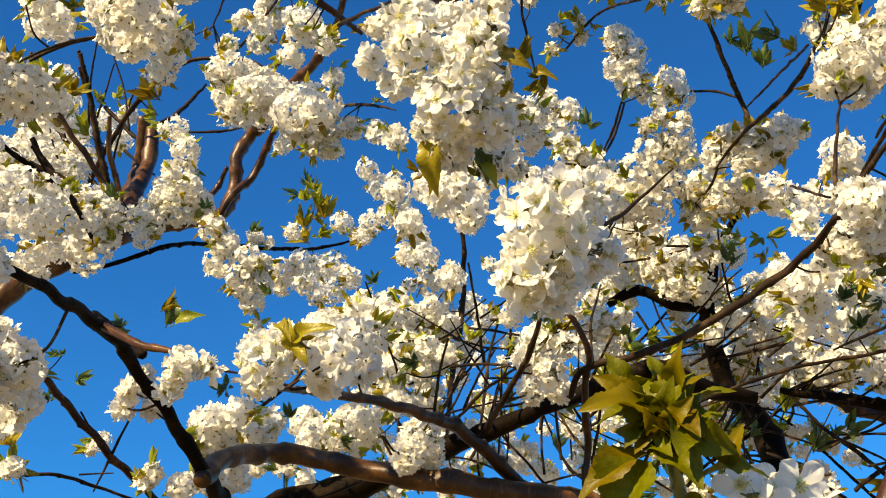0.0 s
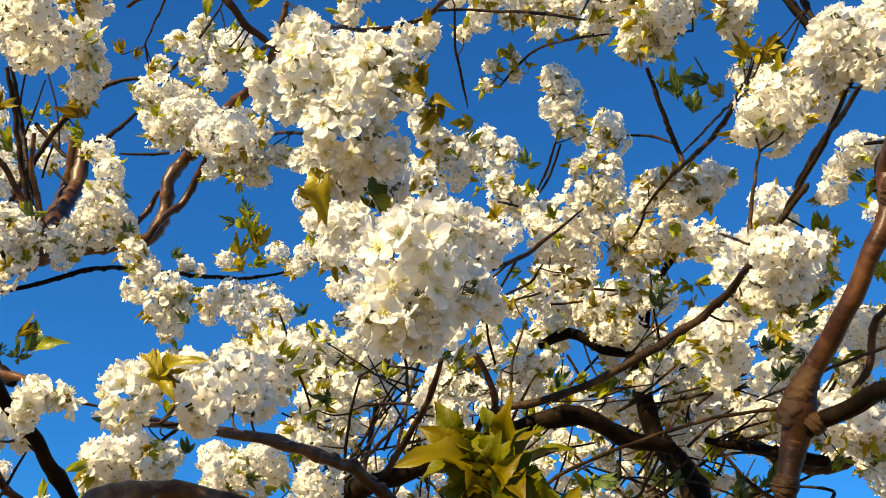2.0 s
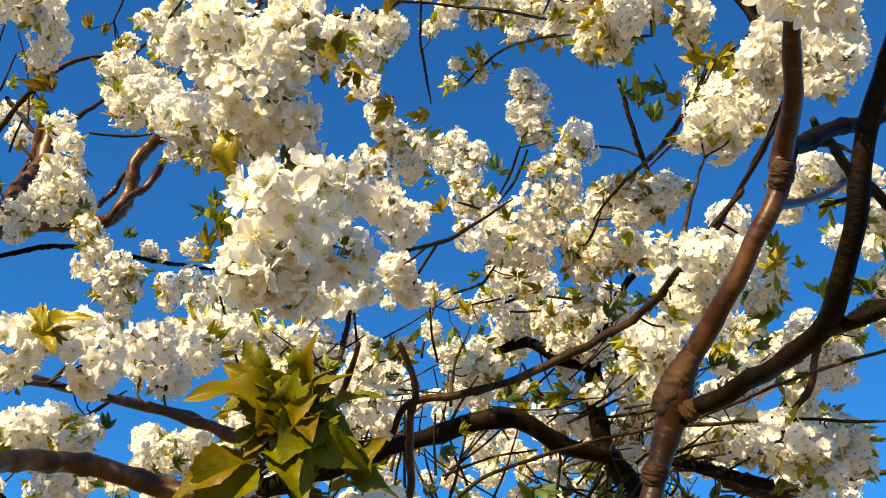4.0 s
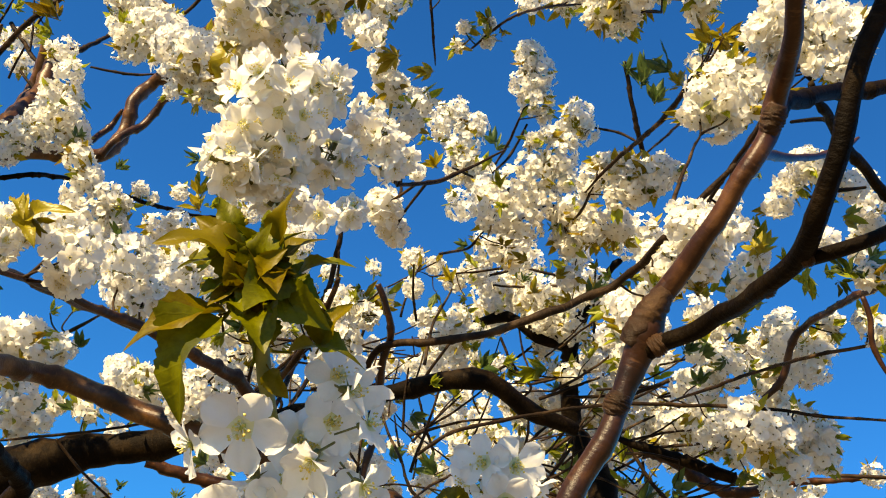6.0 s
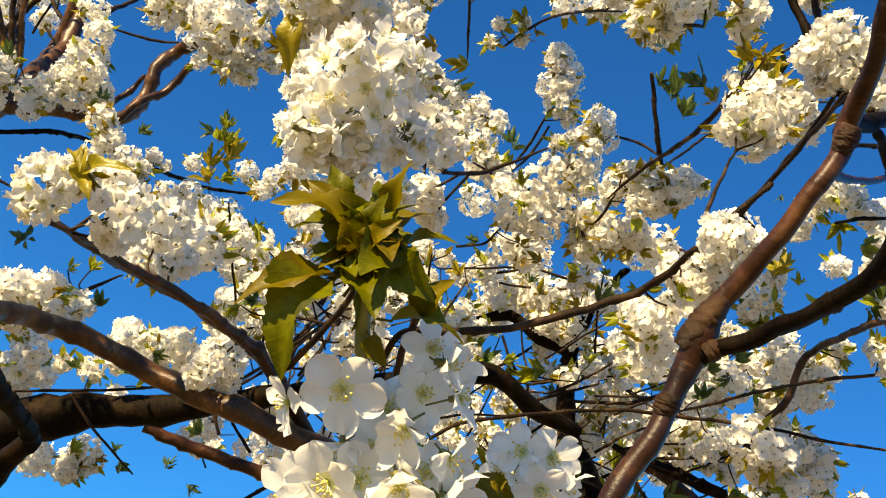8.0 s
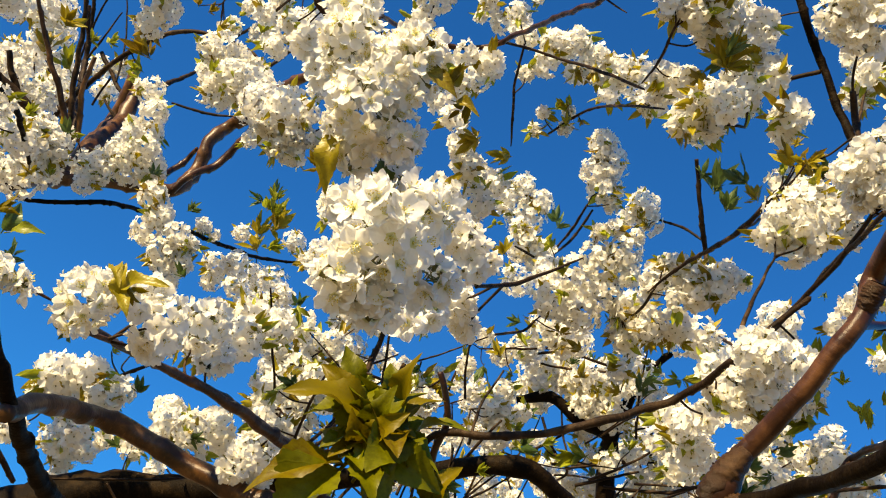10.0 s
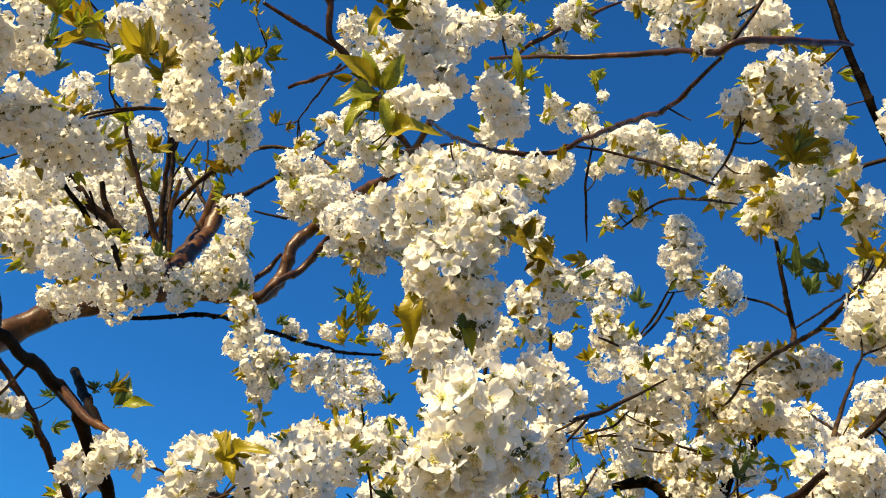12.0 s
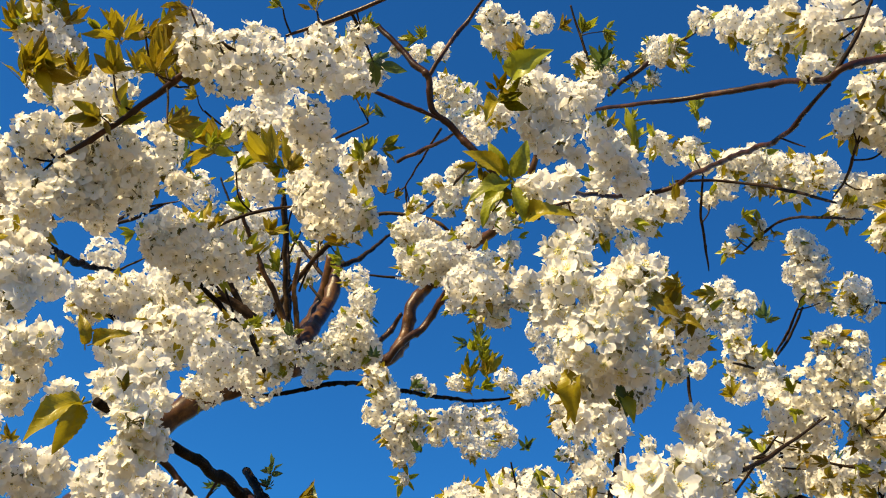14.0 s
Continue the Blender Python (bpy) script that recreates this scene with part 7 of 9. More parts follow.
blossom(-0.521, 0.996, 2.491, 0.0276)
blossom(-0.332, 0.727, 2.342, 0.0314)
blossom(-0.333, 0.787, 2.355, 0.0248)
blossom(-0.330, 0.816, 2.323, 0.0335)
blossom(-0.325, 0.872, 2.343, 0.0335)
blossom(-0.345, 0.878, 2.322, 0.0213)
blossom(-0.500, 1.392, 2.780, 0.0410)
blossom(-0.491, 1.419, 2.750, 0.0410)
blossom(-0.503, 1.436, 2.722, 0.0313)
blossom(-0.467, 1.299, 2.744, 0.0274)
blossom(-0.881, 1.680, 2.868, 0.0496)
blossom(-0.929, 1.837, 2.987, 0.0444)
blossom(-0.909, 1.921, 3.070, 0.0495)
blossom(-0.915, 1.970, 2.997, 0.0528)
blossom(-0.930, 2.029, 3.091, 0.0377)
blossom(-0.744, 1.338, 2.502, 0.0479)
blossom(-0.807, 1.422, 2.519, 0.0410)
blossom(-0.791, 1.522, 2.585, 0.0431)
blossom(-0.649, 1.229, 2.342, 0.0426)
blossom(-0.719, 1.291, 2.388, 0.0367)
blossom(-0.923, 1.834, 2.802, 0.0518)
blossom(-0.909, 1.937, 2.854, 0.0476)
blossom(-0.864, 1.972, 2.834, 0.0507)
blossom(-0.905, 2.114, 2.982, 0.0445)
blossom(-0.974, 1.975, 2.945, 0.0429)
blossom(-0.431, 1.612, 2.866, 0.0426)
blossom(-0.391, 1.628, 2.861, 0.0373)
blossom(-0.372, 1.574, 2.769, 0.0457)
blossom(-0.328, 1.579, 2.777, 0.0406)
blossom(-0.401, 1.577, 2.752, 0.0279)
blossom(-0.365, 1.637, 2.858, 0.0320)
blossom(-0.250, 1.363, 2.580, 0.0388)
blossom(-0.195, 1.288, 2.528, 0.0325)
blossom(-0.233, 1.233, 2.592, 0.0244)
blossom(-0.223, 1.211, 2.622, 0.0223)
blossom(-0.349, 1.494, 2.881, 0.0254)
blossom(-0.208, 1.218, 2.618, 0.0203)
blossom(-0.068, 0.737, 2.427, 0.0279)
blossom(-0.046, 0.865, 2.585, 0.0214)
blossom(-0.002, 0.747, 2.355, 0.0253)
blossom(0.019, 0.762, 2.341, 0.0226)
blossom(0.032, 1.110, 2.910, 0.0237)
blossom(0.048, 1.097, 2.921, 0.0216)
blossom(0.073, 1.253, 3.050, 0.0169)
blossom(0.049, 1.212, 2.812, 0.0216)
blossom(0.103, 1.216, 2.808, 0.0237)
blossom(0.130, 1.308, 2.855, 0.0251)
blossom(0.177, 1.302, 2.858, 0.0297)
blossom(0.214, 1.292, 2.865, 0.0320)
blossom(0.259, 1.304, 2.846, 0.0388)
blossom(0.300, 1.304, 2.839, 0.0388)
blossom(0.331, 1.293, 2.845, 0.0320)
blossom(0.345, 1.156, 2.692, 0.0325)
blossom(0.368, 1.112, 2.658, 0.0315)
blossom(0.336, 1.175, 2.673, 0.0284)
blossom(0.049, 1.129, 2.607, 0.0228)
blossom(0.084, 1.130, 2.606, 0.0247)
blossom(0.010, 1.140, 2.592, 0.0266)
blossom(-0.036, 0.997, 2.446, 0.0231)
blossom(0.433, 0.981, 2.625, 0.0294)
blossom(0.431, 0.998, 2.682, 0.0247)
blossom(0.352, 0.948, 2.641, 0.0360)
blossom(0.322, 0.929, 2.666, 0.0306)
blossom(0.306, 0.942, 2.630, 0.0284)
blossom(0.364, 0.904, 2.677, 0.0306)
blossom(0.412, 0.950, 2.663, 0.0257)
blossom(0.439, 0.955, 2.575, 0.0249)
blossom(0.457, 0.943, 2.505, 0.0308)
blossom(0.457, 0.958, 2.489, 0.0205)
blossom(0.394, 1.100, 2.586, 0.0304)
blossom(0.414, 1.071, 2.612, 0.0304)
blossom(0.440, 1.056, 2.619, 0.0266)
blossom(-0.246, 1.428, 2.827, 0.0361)
blossom(-0.193, 1.298, 2.679, 0.0302)
blossom(-0.285, 1.493, 2.897, 0.0279)
blossom(-0.374, 1.660, 2.993, 0.0279)
blossom(-0.424, 1.636, 3.006, 0.0223)
blossom(-0.372, 1.628, 3.030, 0.0307)
blossom(-0.466, 1.663, 2.960, 0.0167)
blossom(-0.213, 1.575, 2.812, 0.0254)
blossom(-0.452, 1.617, 2.858, 0.0293)
blossom(-0.437, 1.648, 2.823, 0.0346)
blossom(-0.393, 1.651, 2.835, 0.0373)
blossom(-0.343, 1.596, 2.753, 0.0355)
blossom(-0.405, 1.676, 2.797, 0.0320)
blossom(-0.263, 1.596, 2.774, 0.0304)
blossom(-0.290, 1.620, 2.734, 0.0330)
blossom(-0.256, 1.637, 2.718, 0.0355)
blossom(-0.224, 1.652, 2.703, 0.0330)
blossom(-0.176, 1.633, 2.739, 0.0279)
blossom(-0.105, 1.314, 2.506, 0.0223)
blossom(-0.069, 1.238, 2.443, 0.0228)
blossom(-0.628, 1.986, 2.789, 0.0396)
blossom(-0.579, 1.994, 2.801, 0.0396)
blossom(-0.591, 1.960, 2.849, 0.0335)
blossom(-0.640, 1.970, 2.809, 0.0304)
blossom(-0.567, 2.016, 2.769, 0.0365)
blossom(-0.700, 1.994, 2.734, 0.0396)
blossom(-0.664, 1.990, 2.761, 0.0396)
blossom(-0.726, 1.786, 2.655, 0.0419)
blossom(-0.679, 1.634, 2.528, 0.0381)
blossom(-0.695, 1.819, 2.620, 0.0391)
blossom(-0.563, 1.203, 2.292, 0.0381)
blossom(-0.621, 1.255, 2.370, 0.0365)
blossom(-0.651, 1.433, 2.468, 0.0342)
blossom(1.013, 1.843, 2.531, 0.0335)
blossom(1.039, 1.846, 2.500, 0.0335)
blossom(0.979, 1.849, 2.551, 0.0307)
blossom(0.764, 1.424, 2.145, 0.0365)
blossom(0.791, 1.407, 2.154, 0.0345)
blossom(0.822, 1.400, 2.133, 0.0325)
blossom(0.825, 1.388, 2.156, 0.0264)
blossom(0.782, 1.426, 2.119, 0.0304)
blossom(0.844, 1.475, 2.212, 0.0280)
blossom(0.958, 1.882, 2.508, 0.0307)
blossom(1.049, 1.818, 2.542, 0.0279)
blossom(1.021, 1.956, 2.276, 0.0363)
blossom(0.832, 2.169, 2.508, 0.0335)
blossom(0.818, 2.195, 2.458, 0.0365)
blossom(0.882, 2.181, 2.440, 0.0365)
blossom(0.933, 2.144, 2.481, 0.0335)
blossom(1.007, 2.126, 2.451, 0.0365)
blossom(0.934, 2.093, 2.588, 0.0335)
blossom(0.994, 2.047, 2.626, 0.0335)
blossom(0.933, 2.062, 2.646, 0.0304)
blossom(0.013, 1.301, 2.245, 0.0266)
blossom(-0.546, 0.703, 2.238, 0.0358)
blossom(-0.517, 0.704, 2.263, 0.0287)
blossom(-0.608, 0.688, 2.232, 0.0306)
blossom(-0.538, 0.726, 2.215, 0.0322)
blossom(-0.585, 0.705, 2.195, 0.0315)
blossom(-0.508, 0.738, 2.265, 0.0219)
blossom(-0.797, 0.812, 2.535, 0.0323)
blossom(-0.776, 0.837, 2.530, 0.0304)
blossom(-0.662, 0.806, 2.407, 0.0325)
blossom(-0.657, 0.854, 2.444, 0.0213)
blossom(-0.444, 0.621, 2.359, 0.0279)
blossom(-0.380, 0.647, 2.373, 0.0293)
blossom(-0.400, 0.657, 2.351, 0.0237)
blossom(-0.340, 0.704, 2.413, 0.0263)
blossom(-0.303, 0.719, 2.415, 0.0248)
blossom(0.527, 0.850, 2.391, 0.0289)
blossom(0.563, 0.833, 2.388, 0.0320)
blossom(0.582, 0.826, 2.384, 0.0259)
blossom(0.575, 0.850, 2.366, 0.0228)
blossom(0.523, 0.869, 2.375, 0.0183)
blossom(0.554, 0.846, 2.381, 0.0289)
blossom(0.571, 0.861, 2.357, 0.0167)
blossom(0.583, 1.033, 2.761, 0.0244)
blossom(0.611, 1.021, 2.758, 0.0244)
blossom(0.607, 1.050, 2.736, 0.0223)
blossom(0.627, 1.032, 2.743, 0.0183)
blossom(0.399, 0.708, 2.422, 0.0307)
blossom(0.414, 0.692, 2.429, 0.0307)
blossom(0.424, 0.711, 2.409, 0.0265)
blossom(0.400, 0.690, 2.436, 0.0251)
blossom(0.605, 1.041, 2.741, 0.0244)
blossom(0.606, 1.067, 2.717, 0.0284)
blossom(0.573, 0.846, 2.351, 0.0289)
blossom(0.582, 0.828, 2.363, 0.0274)
blossom(0.722, 1.213, 2.501, 0.0325)
blossom(0.754, 1.205, 2.490, 0.0284)
blossom(0.787, 1.202, 2.469, 0.0264)
blossom(0.934, 1.556, 2.621, 0.0279)
blossom(0.901, 1.391, 2.497, 0.0274)
blossom(0.909, 1.363, 2.528, 0.0251)
blossom_near(0.298, 0.388, 1.962, 0.0143)
blossom_near(0.310, 0.381, 1.961, 0.0149)
blossom_near(0.316, 0.389, 1.949, 0.0101)
blossom(0.107, 2.957, 2.648, 0.0357)
blossom(0.119, 2.403, 2.436, 0.0294)
blossom(0.183, 2.363, 2.314, 0.0266)
blossom(-0.141, 2.828, 2.444, 0.0287)
blossom(0.441, 2.793, 2.342, 0.0350)
blossom(-0.094, 2.537, 2.833, 0.0276)
blossom(-0.062, 2.226, 2.556, 0.0275)
blossom(0.088, 2.701, 2.387, 0.0339)
blossom(0.124, 2.623, 2.468, 0.0294)
blossom(0.473, 2.939, 2.362, 0.0379)
blossom(0.008, 2.415, 2.644, 0.0258)
blossom(0.324, 2.850, 2.716, 0.0340)
blossom(0.352, 2.280, 2.263, 0.0249)
blossom(0.437, 2.953, 2.708, 0.0354)
blossom(-0.157, 2.859, 2.567, 0.0320)
blossom(-0.157, 2.933, 2.795, 0.0397)
blossom(-0.104, 2.278, 2.575, 0.0243)
blossom(0.321, 2.585, 2.751, 0.0322)
blossom(-0.063, 2.388, 2.353, 0.0302)
blossom(-0.109, 2.395, 2.525, 0.0272)
blossom(0.395, 2.504, 2.351, 0.0344)
blossom(-0.065, 2.869, 2.727, 0.0372)
blossom(-0.115, 2.485, 2.246, 0.0271)
blossom(0.283, 2.427, 2.591, 0.0259)
blossom(-0.125, 2.446, 2.453, 0.0309)
blossom(0.050, 2.961, 2.722, 0.0362)
blossom(0.156, 2.443, 2.300, 0.0258)
blossom(-0.037, 2.735, 2.810, 0.0396)
blossom(-0.074, 2.998, 2.405, 0.0370)
blossom(0.067, 2.204, 2.622, 0.0324)
blossom(-0.037, 2.480, 2.397, 0.0333)
blossom(0.171, 2.339, 2.575, 0.0314)
blossom(-0.153, 2.609, 2.729, 0.0367)
blossom(0.223, 2.882, 2.811, 0.0324)
blossom(-0.180, 2.533, 2.670, 0.0270)
blossom(-0.083, 2.653, 2.658, 0.0287)
blossom(0.043, 3.065, 2.462, 0.0386)
blossom(0.222, 2.363, 2.424, 0.0243)
blossom(-0.189, 2.847, 2.388, 0.0394)
blossom(-0.177, 2.634, 2.487, 0.0346)
blossom(0.010, 2.382, 2.215, 0.0288)
blossom(0.291, 2.866, 2.400, 0.0368)
blossom(1.204, 2.501, 2.482, 0.0343)
blossom(1.302, 2.498, 2.506, 0.0362)
blossom(1.337, 2.586, 2.677, 0.0325)
blossom(0.978, 2.352, 2.552, 0.0315)
blossom(1.466, 2.651, 2.561, 0.0333)
blossom(1.185, 2.521, 2.640, 0.0371)
blossom(0.577, 2.450, 2.507, 0.0306)
blossom(1.033, 2.688, 2.877, 0.0346)
blossom(1.044, 2.496, 2.471, 0.0251)
blossom(0.782, 2.508, 2.570, 0.0267)
blossom(1.315, 2.479, 2.594, 0.0378)
blossom(0.803, 2.498, 2.573, 0.0299)
blossom(1.362, 2.816, 2.594, 0.0344)
blossom(1.340, 2.693, 2.584, 0.0410)
blossom(0.801, 2.579, 2.845, 0.0298)
blossom(0.776, 2.748, 2.793, 0.0340)
blossom(0.939, 3.024, 2.682, 0.0362)
blossom(0.670, 2.851, 3.043, 0.0294)
blossom(0.756, 2.406, 2.482, 0.0251)
blossom(1.034, 2.730, 3.009, 0.0320)
blossom(0.702, 2.692, 2.958, 0.0334)
blossom(1.193, 2.789, 2.707, 0.0420)
blossom(1.153, 2.489, 2.808, 0.0287)
blossom(1.123, 2.358, 2.756, 0.0294)
blossom(1.078, 2.557, 2.567, 0.0360)
blossom(1.460, 2.653, 2.961, 0.0398)
blossom(1.082, 2.567, 2.501, 0.0330)
blossom(1.442, 2.808, 2.654, 0.0361)
blossom(1.188, 2.645, 2.879, 0.0393)
blossom(1.054, 2.433, 2.539, 0.0358)
blossom(1.395, 2.558, 2.482, 0.0373)
blossom(0.921, 2.954, 2.621, 0.0337)
blossom(1.048, 2.636, 2.588, 0.0268)
blossom(1.341, 2.608, 2.945, 0.0308)
blossom(0.799, 2.477, 2.511, 0.0260)
blossom(1.100, 2.857, 2.692, 0.0385)
blossom(0.969, 2.796, 2.703, 0.0268)
blossom(0.520, 2.486, 2.476, 0.0294)
blossom(0.797, 2.786, 2.644, 0.0318)
blossom(0.614, 2.812, 2.680, 0.0358)
blossom(0.618, 2.970, 2.500, 0.0323)
blossom(0.707, 2.647, 2.585, 0.0241)
blossom(0.874, 2.455, 2.553, 0.0310)
blossom(0.732, 2.696, 2.613, 0.0250)
blossom(0.871, 2.422, 2.371, 0.0266)
blossom(0.519, 2.823, 2.636, 0.0355)
blossom(0.582, 2.913, 2.590, 0.0272)
blossom(0.715, 2.287, 2.665, 0.0236)
blossom(0.565, 2.363, 2.407, 0.0279)
blossom(0.470, 2.468, 2.465, 0.0237)
blossom(0.611, 2.607, 2.590, 0.0251)
blossom(0.559, 2.727, 2.518, 0.0299)
blossom(0.914, 2.772, 2.623, 0.0280)
blossom(0.883, 2.846, 2.543, 0.0293)
blossom(0.585, 2.473, 2.322, 0.0315)
blossom(0.778, 2.315, 2.644, 0.0289)
blossom(0.557, 2.764, 2.792, 0.0300)
blossom(0.763, 2.428, 2.690, 0.0298)
blossom(0.428, 2.712, 2.687, 0.0345)
blossom(0.862, 2.461, 2.733, 0.0314)
blossom(0.788, 2.496, 2.406, 0.0318)
blossom(0.402, 2.988, 2.831, 0.0312)
blossom(0.532, 2.942, 2.482, 0.0320)
blossom(0.460, 2.665, 2.999, 0.0313)
blossom(0.138, 2.646, 2.955, 0.0274)
blossom(0.413, 2.748, 2.592, 0.0283)
blossom(0.896, 2.858, 2.528, 0.0297)
blossom(0.209, 3.015, 2.464, 0.0340)
blossom(0.298, 2.781, 2.885, 0.0328)
blossom(0.543, 2.883, 2.698, 0.0294)
blossom(0.334, 3.096, 2.449, 0.0376)
blossom(0.021, 2.524, 2.851, 0.0288)
blossom(0.467, 2.614, 2.985, 0.0270)
blossom(0.150, 2.839, 2.556, 0.0325)
blossom(0.321, 2.577, 2.642, 0.0276)
blossom(0.615, 2.524, 2.445, 0.0248)
blossom(0.713, 2.847, 2.732, 0.0297)
blossom(0.353, 2.836, 2.936, 0.0315)
blossom(0.599, 2.706, 2.394, 0.0303)
blossom(0.667, 2.736, 2.464, 0.0292)
blossom(0.182, 2.608, 2.348, 0.0245)
blossom(0.566, 2.787, 2.934, 0.0283)
blossom(0.231, 2.562, 2.486, 0.0265)
blossom(0.606, 2.615, 2.571, 0.0262)
blossom(0.354, 2.721, 2.526, 0.0264)
blossom(0.642, 2.935, 2.792, 0.0383)
blossom(0.703, 2.750, 2.425, 0.0327)
blossom(0.749, 2.652, 2.415, 0.0240)
blossom(0.515, 2.317, 2.410, 0.0200)
blossom(0.657, 2.425, 2.358, 0.0248)
blossom(0.605, 2.788, 2.565, 0.0235)
blossom(0.792, 2.679, 2.429, 0.0297)
blossom(0.747, 2.711, 2.438, 0.0302)
blossom(1.000, 2.674, 2.557, 0.0274)
blossom(0.883, 2.695, 2.534, 0.0234)
blossom(0.748, 2.423, 2.443, 0.0240)
blossom(0.771, 2.430, 2.353, 0.0262)
blossom(0.741, 2.731, 2.537, 0.0263)
blossom(0.682, 2.600, 2.451, 0.0257)
blossom(0.986, 2.484, 2.356, 0.0250)
blossom(0.623, 2.331, 2.413, 0.0251)
blossom(0.798, 2.427, 2.398, 0.0311)
blossom(0.656, 2.355, 2.231, 0.0277)
blossom(0.629, 2.445, 2.228, 0.0303)
blossom(0.740, 2.568, 2.420, 0.0252)
blossom(0.809, 2.739, 2.394, 0.0282)
blossom(0.773, 2.750, 2.494, 0.0267)
blossom(0.930, 2.465, 2.395, 0.0251)
blossom(0.962, 2.643, 2.307, 0.0305)
blossom(0.749, 2.163, 2.253, 0.0267)
blossom(0.959, 2.476, 2.378, 0.0272)
blossom(0.803, 2.462, 2.435, 0.0281)
blossom(0.874, 2.442, 2.483, 0.0272)
blossom(0.973, 2.671, 2.399, 0.0264)
blossom(0.861, 2.599, 2.266, 0.0267)
blossom(0.907, 2.342, 2.202, 0.0293)
blossom(0.648, 2.483, 2.237, 0.0243)
blossom(1.095, 2.636, 2.373, 0.0331)
blossom(0.251, 2.847, 2.451, 0.0333)
blossom(0.357, 2.737, 2.480, 0.0297)
blossom(0.214, 2.353, 2.208, 0.0237)
blossom(0.132, 2.425, 2.312, 0.0283)
blossom(0.072, 2.363, 2.366, 0.0237)
blossom(0.234, 2.345, 2.434, 0.0256)
blossom(0.201, 2.447, 2.296, 0.0273)
blossom(0.226, 2.370, 2.266, 0.0241)
blossom(0.016, 2.862, 2.380, 0.0324)
blossom(0.017, 2.587, 2.444, 0.0270)
blossom_near(0.262, 0.318, 1.905, 0.026)
blossom_near(0.292, 0.325, 1.925, 0.022)

# the far side of the crown, low behind the boughs
back = random.Random(21)
for k in range(95):
    y = back.uniform(2.45, 3.35)
    blossom(back.uniform(-0.30, 1.25), y, 1.42 + 0.36 * y + back.uniform(-0.10, 0.32), back.uniform(0.022, 0.042))
for k in range(30):
    foot = Vector((back.uniform(-0.30, 1.25), back.uniform(2.2, 3.0), 0))
    foot.z = 1.40 + 0.36 * foot.y + back.uniform(-0.15, 0.1)
    mid = foot + Vector((back.uniform(-0.22, 0.22), back.uniform(-0.1, 0.1), back.uniform(0.05, 0.2)))
    top = mid + Vector((back.uniform(-0.2, 0.2), back.uniform(-0.1, 0.1), back.uniform(0.02, 0.22)))
    thick = back.uniform(0.0018, 0.0055)
    branch("twig", (*foot, thick), (*mid, thick * 0.75), (*top, thick * 0.4), shaded=back.random() < 0.5, pale=True)

# ---- leaf tufts ----
leaf_tuft(-0.075, 1.274, 3.141, 0.0336, 1)
leaf_tuft(0.000, 1.108, 2.751, 0.0227, 1)
leaf_tuft(0.112, 1.306, 2.978, 0.0245, 1)
leaf_tuft(-0.332, 0.929, 2.482, 0.0259, 1)
leaf_tuft(-0.556, 1.185, 2.650, 0.0439, 0)
leaf_tuft(-0.550, 1.228, 2.767, 0.0302, 0)
leaf_tuft(-0.639, 1.119, 2.675, 0.0285, 0)
leaf_tuft(-0.447, 0.663, 2.324, 0.0284, 0)
leaf_tuft(-0.597, 1.266, 2.779, 0.0358, 0)
leaf_tuft(-0.683, 1.212, 2.705, 0.0349, 1)
leaf_tuft(-0.606, 1.173, 2.633, 0.0263, 0)
leaf_tuft(0.265, 1.377, 2.776, 0.0142, 0)
leaf_tuft(0.104, 1.181, 2.508, 0.0329, 0)
leaf_tuft_near(-0.209, 0.689, 1.912, 0.0193, 0)
leaf_tuft(-0.365, 2.441, 3.081, 0.0449, 1)
leaf_tuft(-0.341, 2.482, 3.015, 0.0599, 0)
leaf_tuft(-0.356, 2.466, 3.040, 0.0487, 1)
leaf_tuft(0.369, 0.949, 2.576, 0.0325, 2)
leaf_tuft(-0.425, 1.007, 1.983, 0.0201, 0)
leaf_tuft(-0.495, 1.286, 2.080, 0.0232, 2)
leaf_tuft_near(-0.376, 0.604, 1.996, 0.0162, 0)
leaf_tuft_near(-0.309, 0.544, 1.917, 0.0125, 0)
leaf_tuft(0.045, 1.252, 2.400, 0.0232, 1)
leaf_tuft_near(0.024, 0.788, 2.103, 0.0160, 2)
leaf_tuft_near(-0.016, 0.712, 2.050, 0.0164, 0)
leaf_tuft_near(-0.097, 0.625, 2.227, 0.0232, 1)
leaf_tuft_near(-0.096, 0.611, 2.181, 0.0251, 1)
leaf_tuft_near(-0.068, 0.616, 2.166, 0.0219, 1)
leaf_tuft_near(-0.120, 0.649, 2.343, 0.0191, 0)
leaf_tuft(-0.112, 0.696, 2.440, 0.0241, 0)
leaf_tuft_near(-0.070, 0.607, 2.177, 0.0191, 0)
leaf_tuft_near(-0.055, 0.602, 2.170, 0.0113, 1)
leaf_tuft(-0.465, 1.403, 3.218, 0.0284, 1)
leaf_tuft(-0.622, 1.128, 2.675, 0.0197, 0)
leaf_tuft(-0.722, 1.761, 2.639, 0.0312, 1)
leaf_tuft(-0.673, 1.771, 2.657, 0.0312, 2)
leaf_tuft(-0.691, 1.765, 2.543, 0.0278, 0)
leaf_tuft(-0.612, 1.791, 2.863, 0.0297, 1)
leaf_tuft(-0.500, 1.826, 2.667, 0.0256, 2)
leaf_tuft(-0.132, 1.597, 2.773, 0.0232, 1)
leaf_tuft(0.309, 1.646, 2.682, 0.0207, 1)
leaf_tuft(0.516, 1.765, 2.897, 0.0261, 0)
leaf_tuft(0.305, 1.414, 2.481, 0.0241, 1)
leaf_tuft(0.077, 1.174, 2.518, 0.0155, 1)
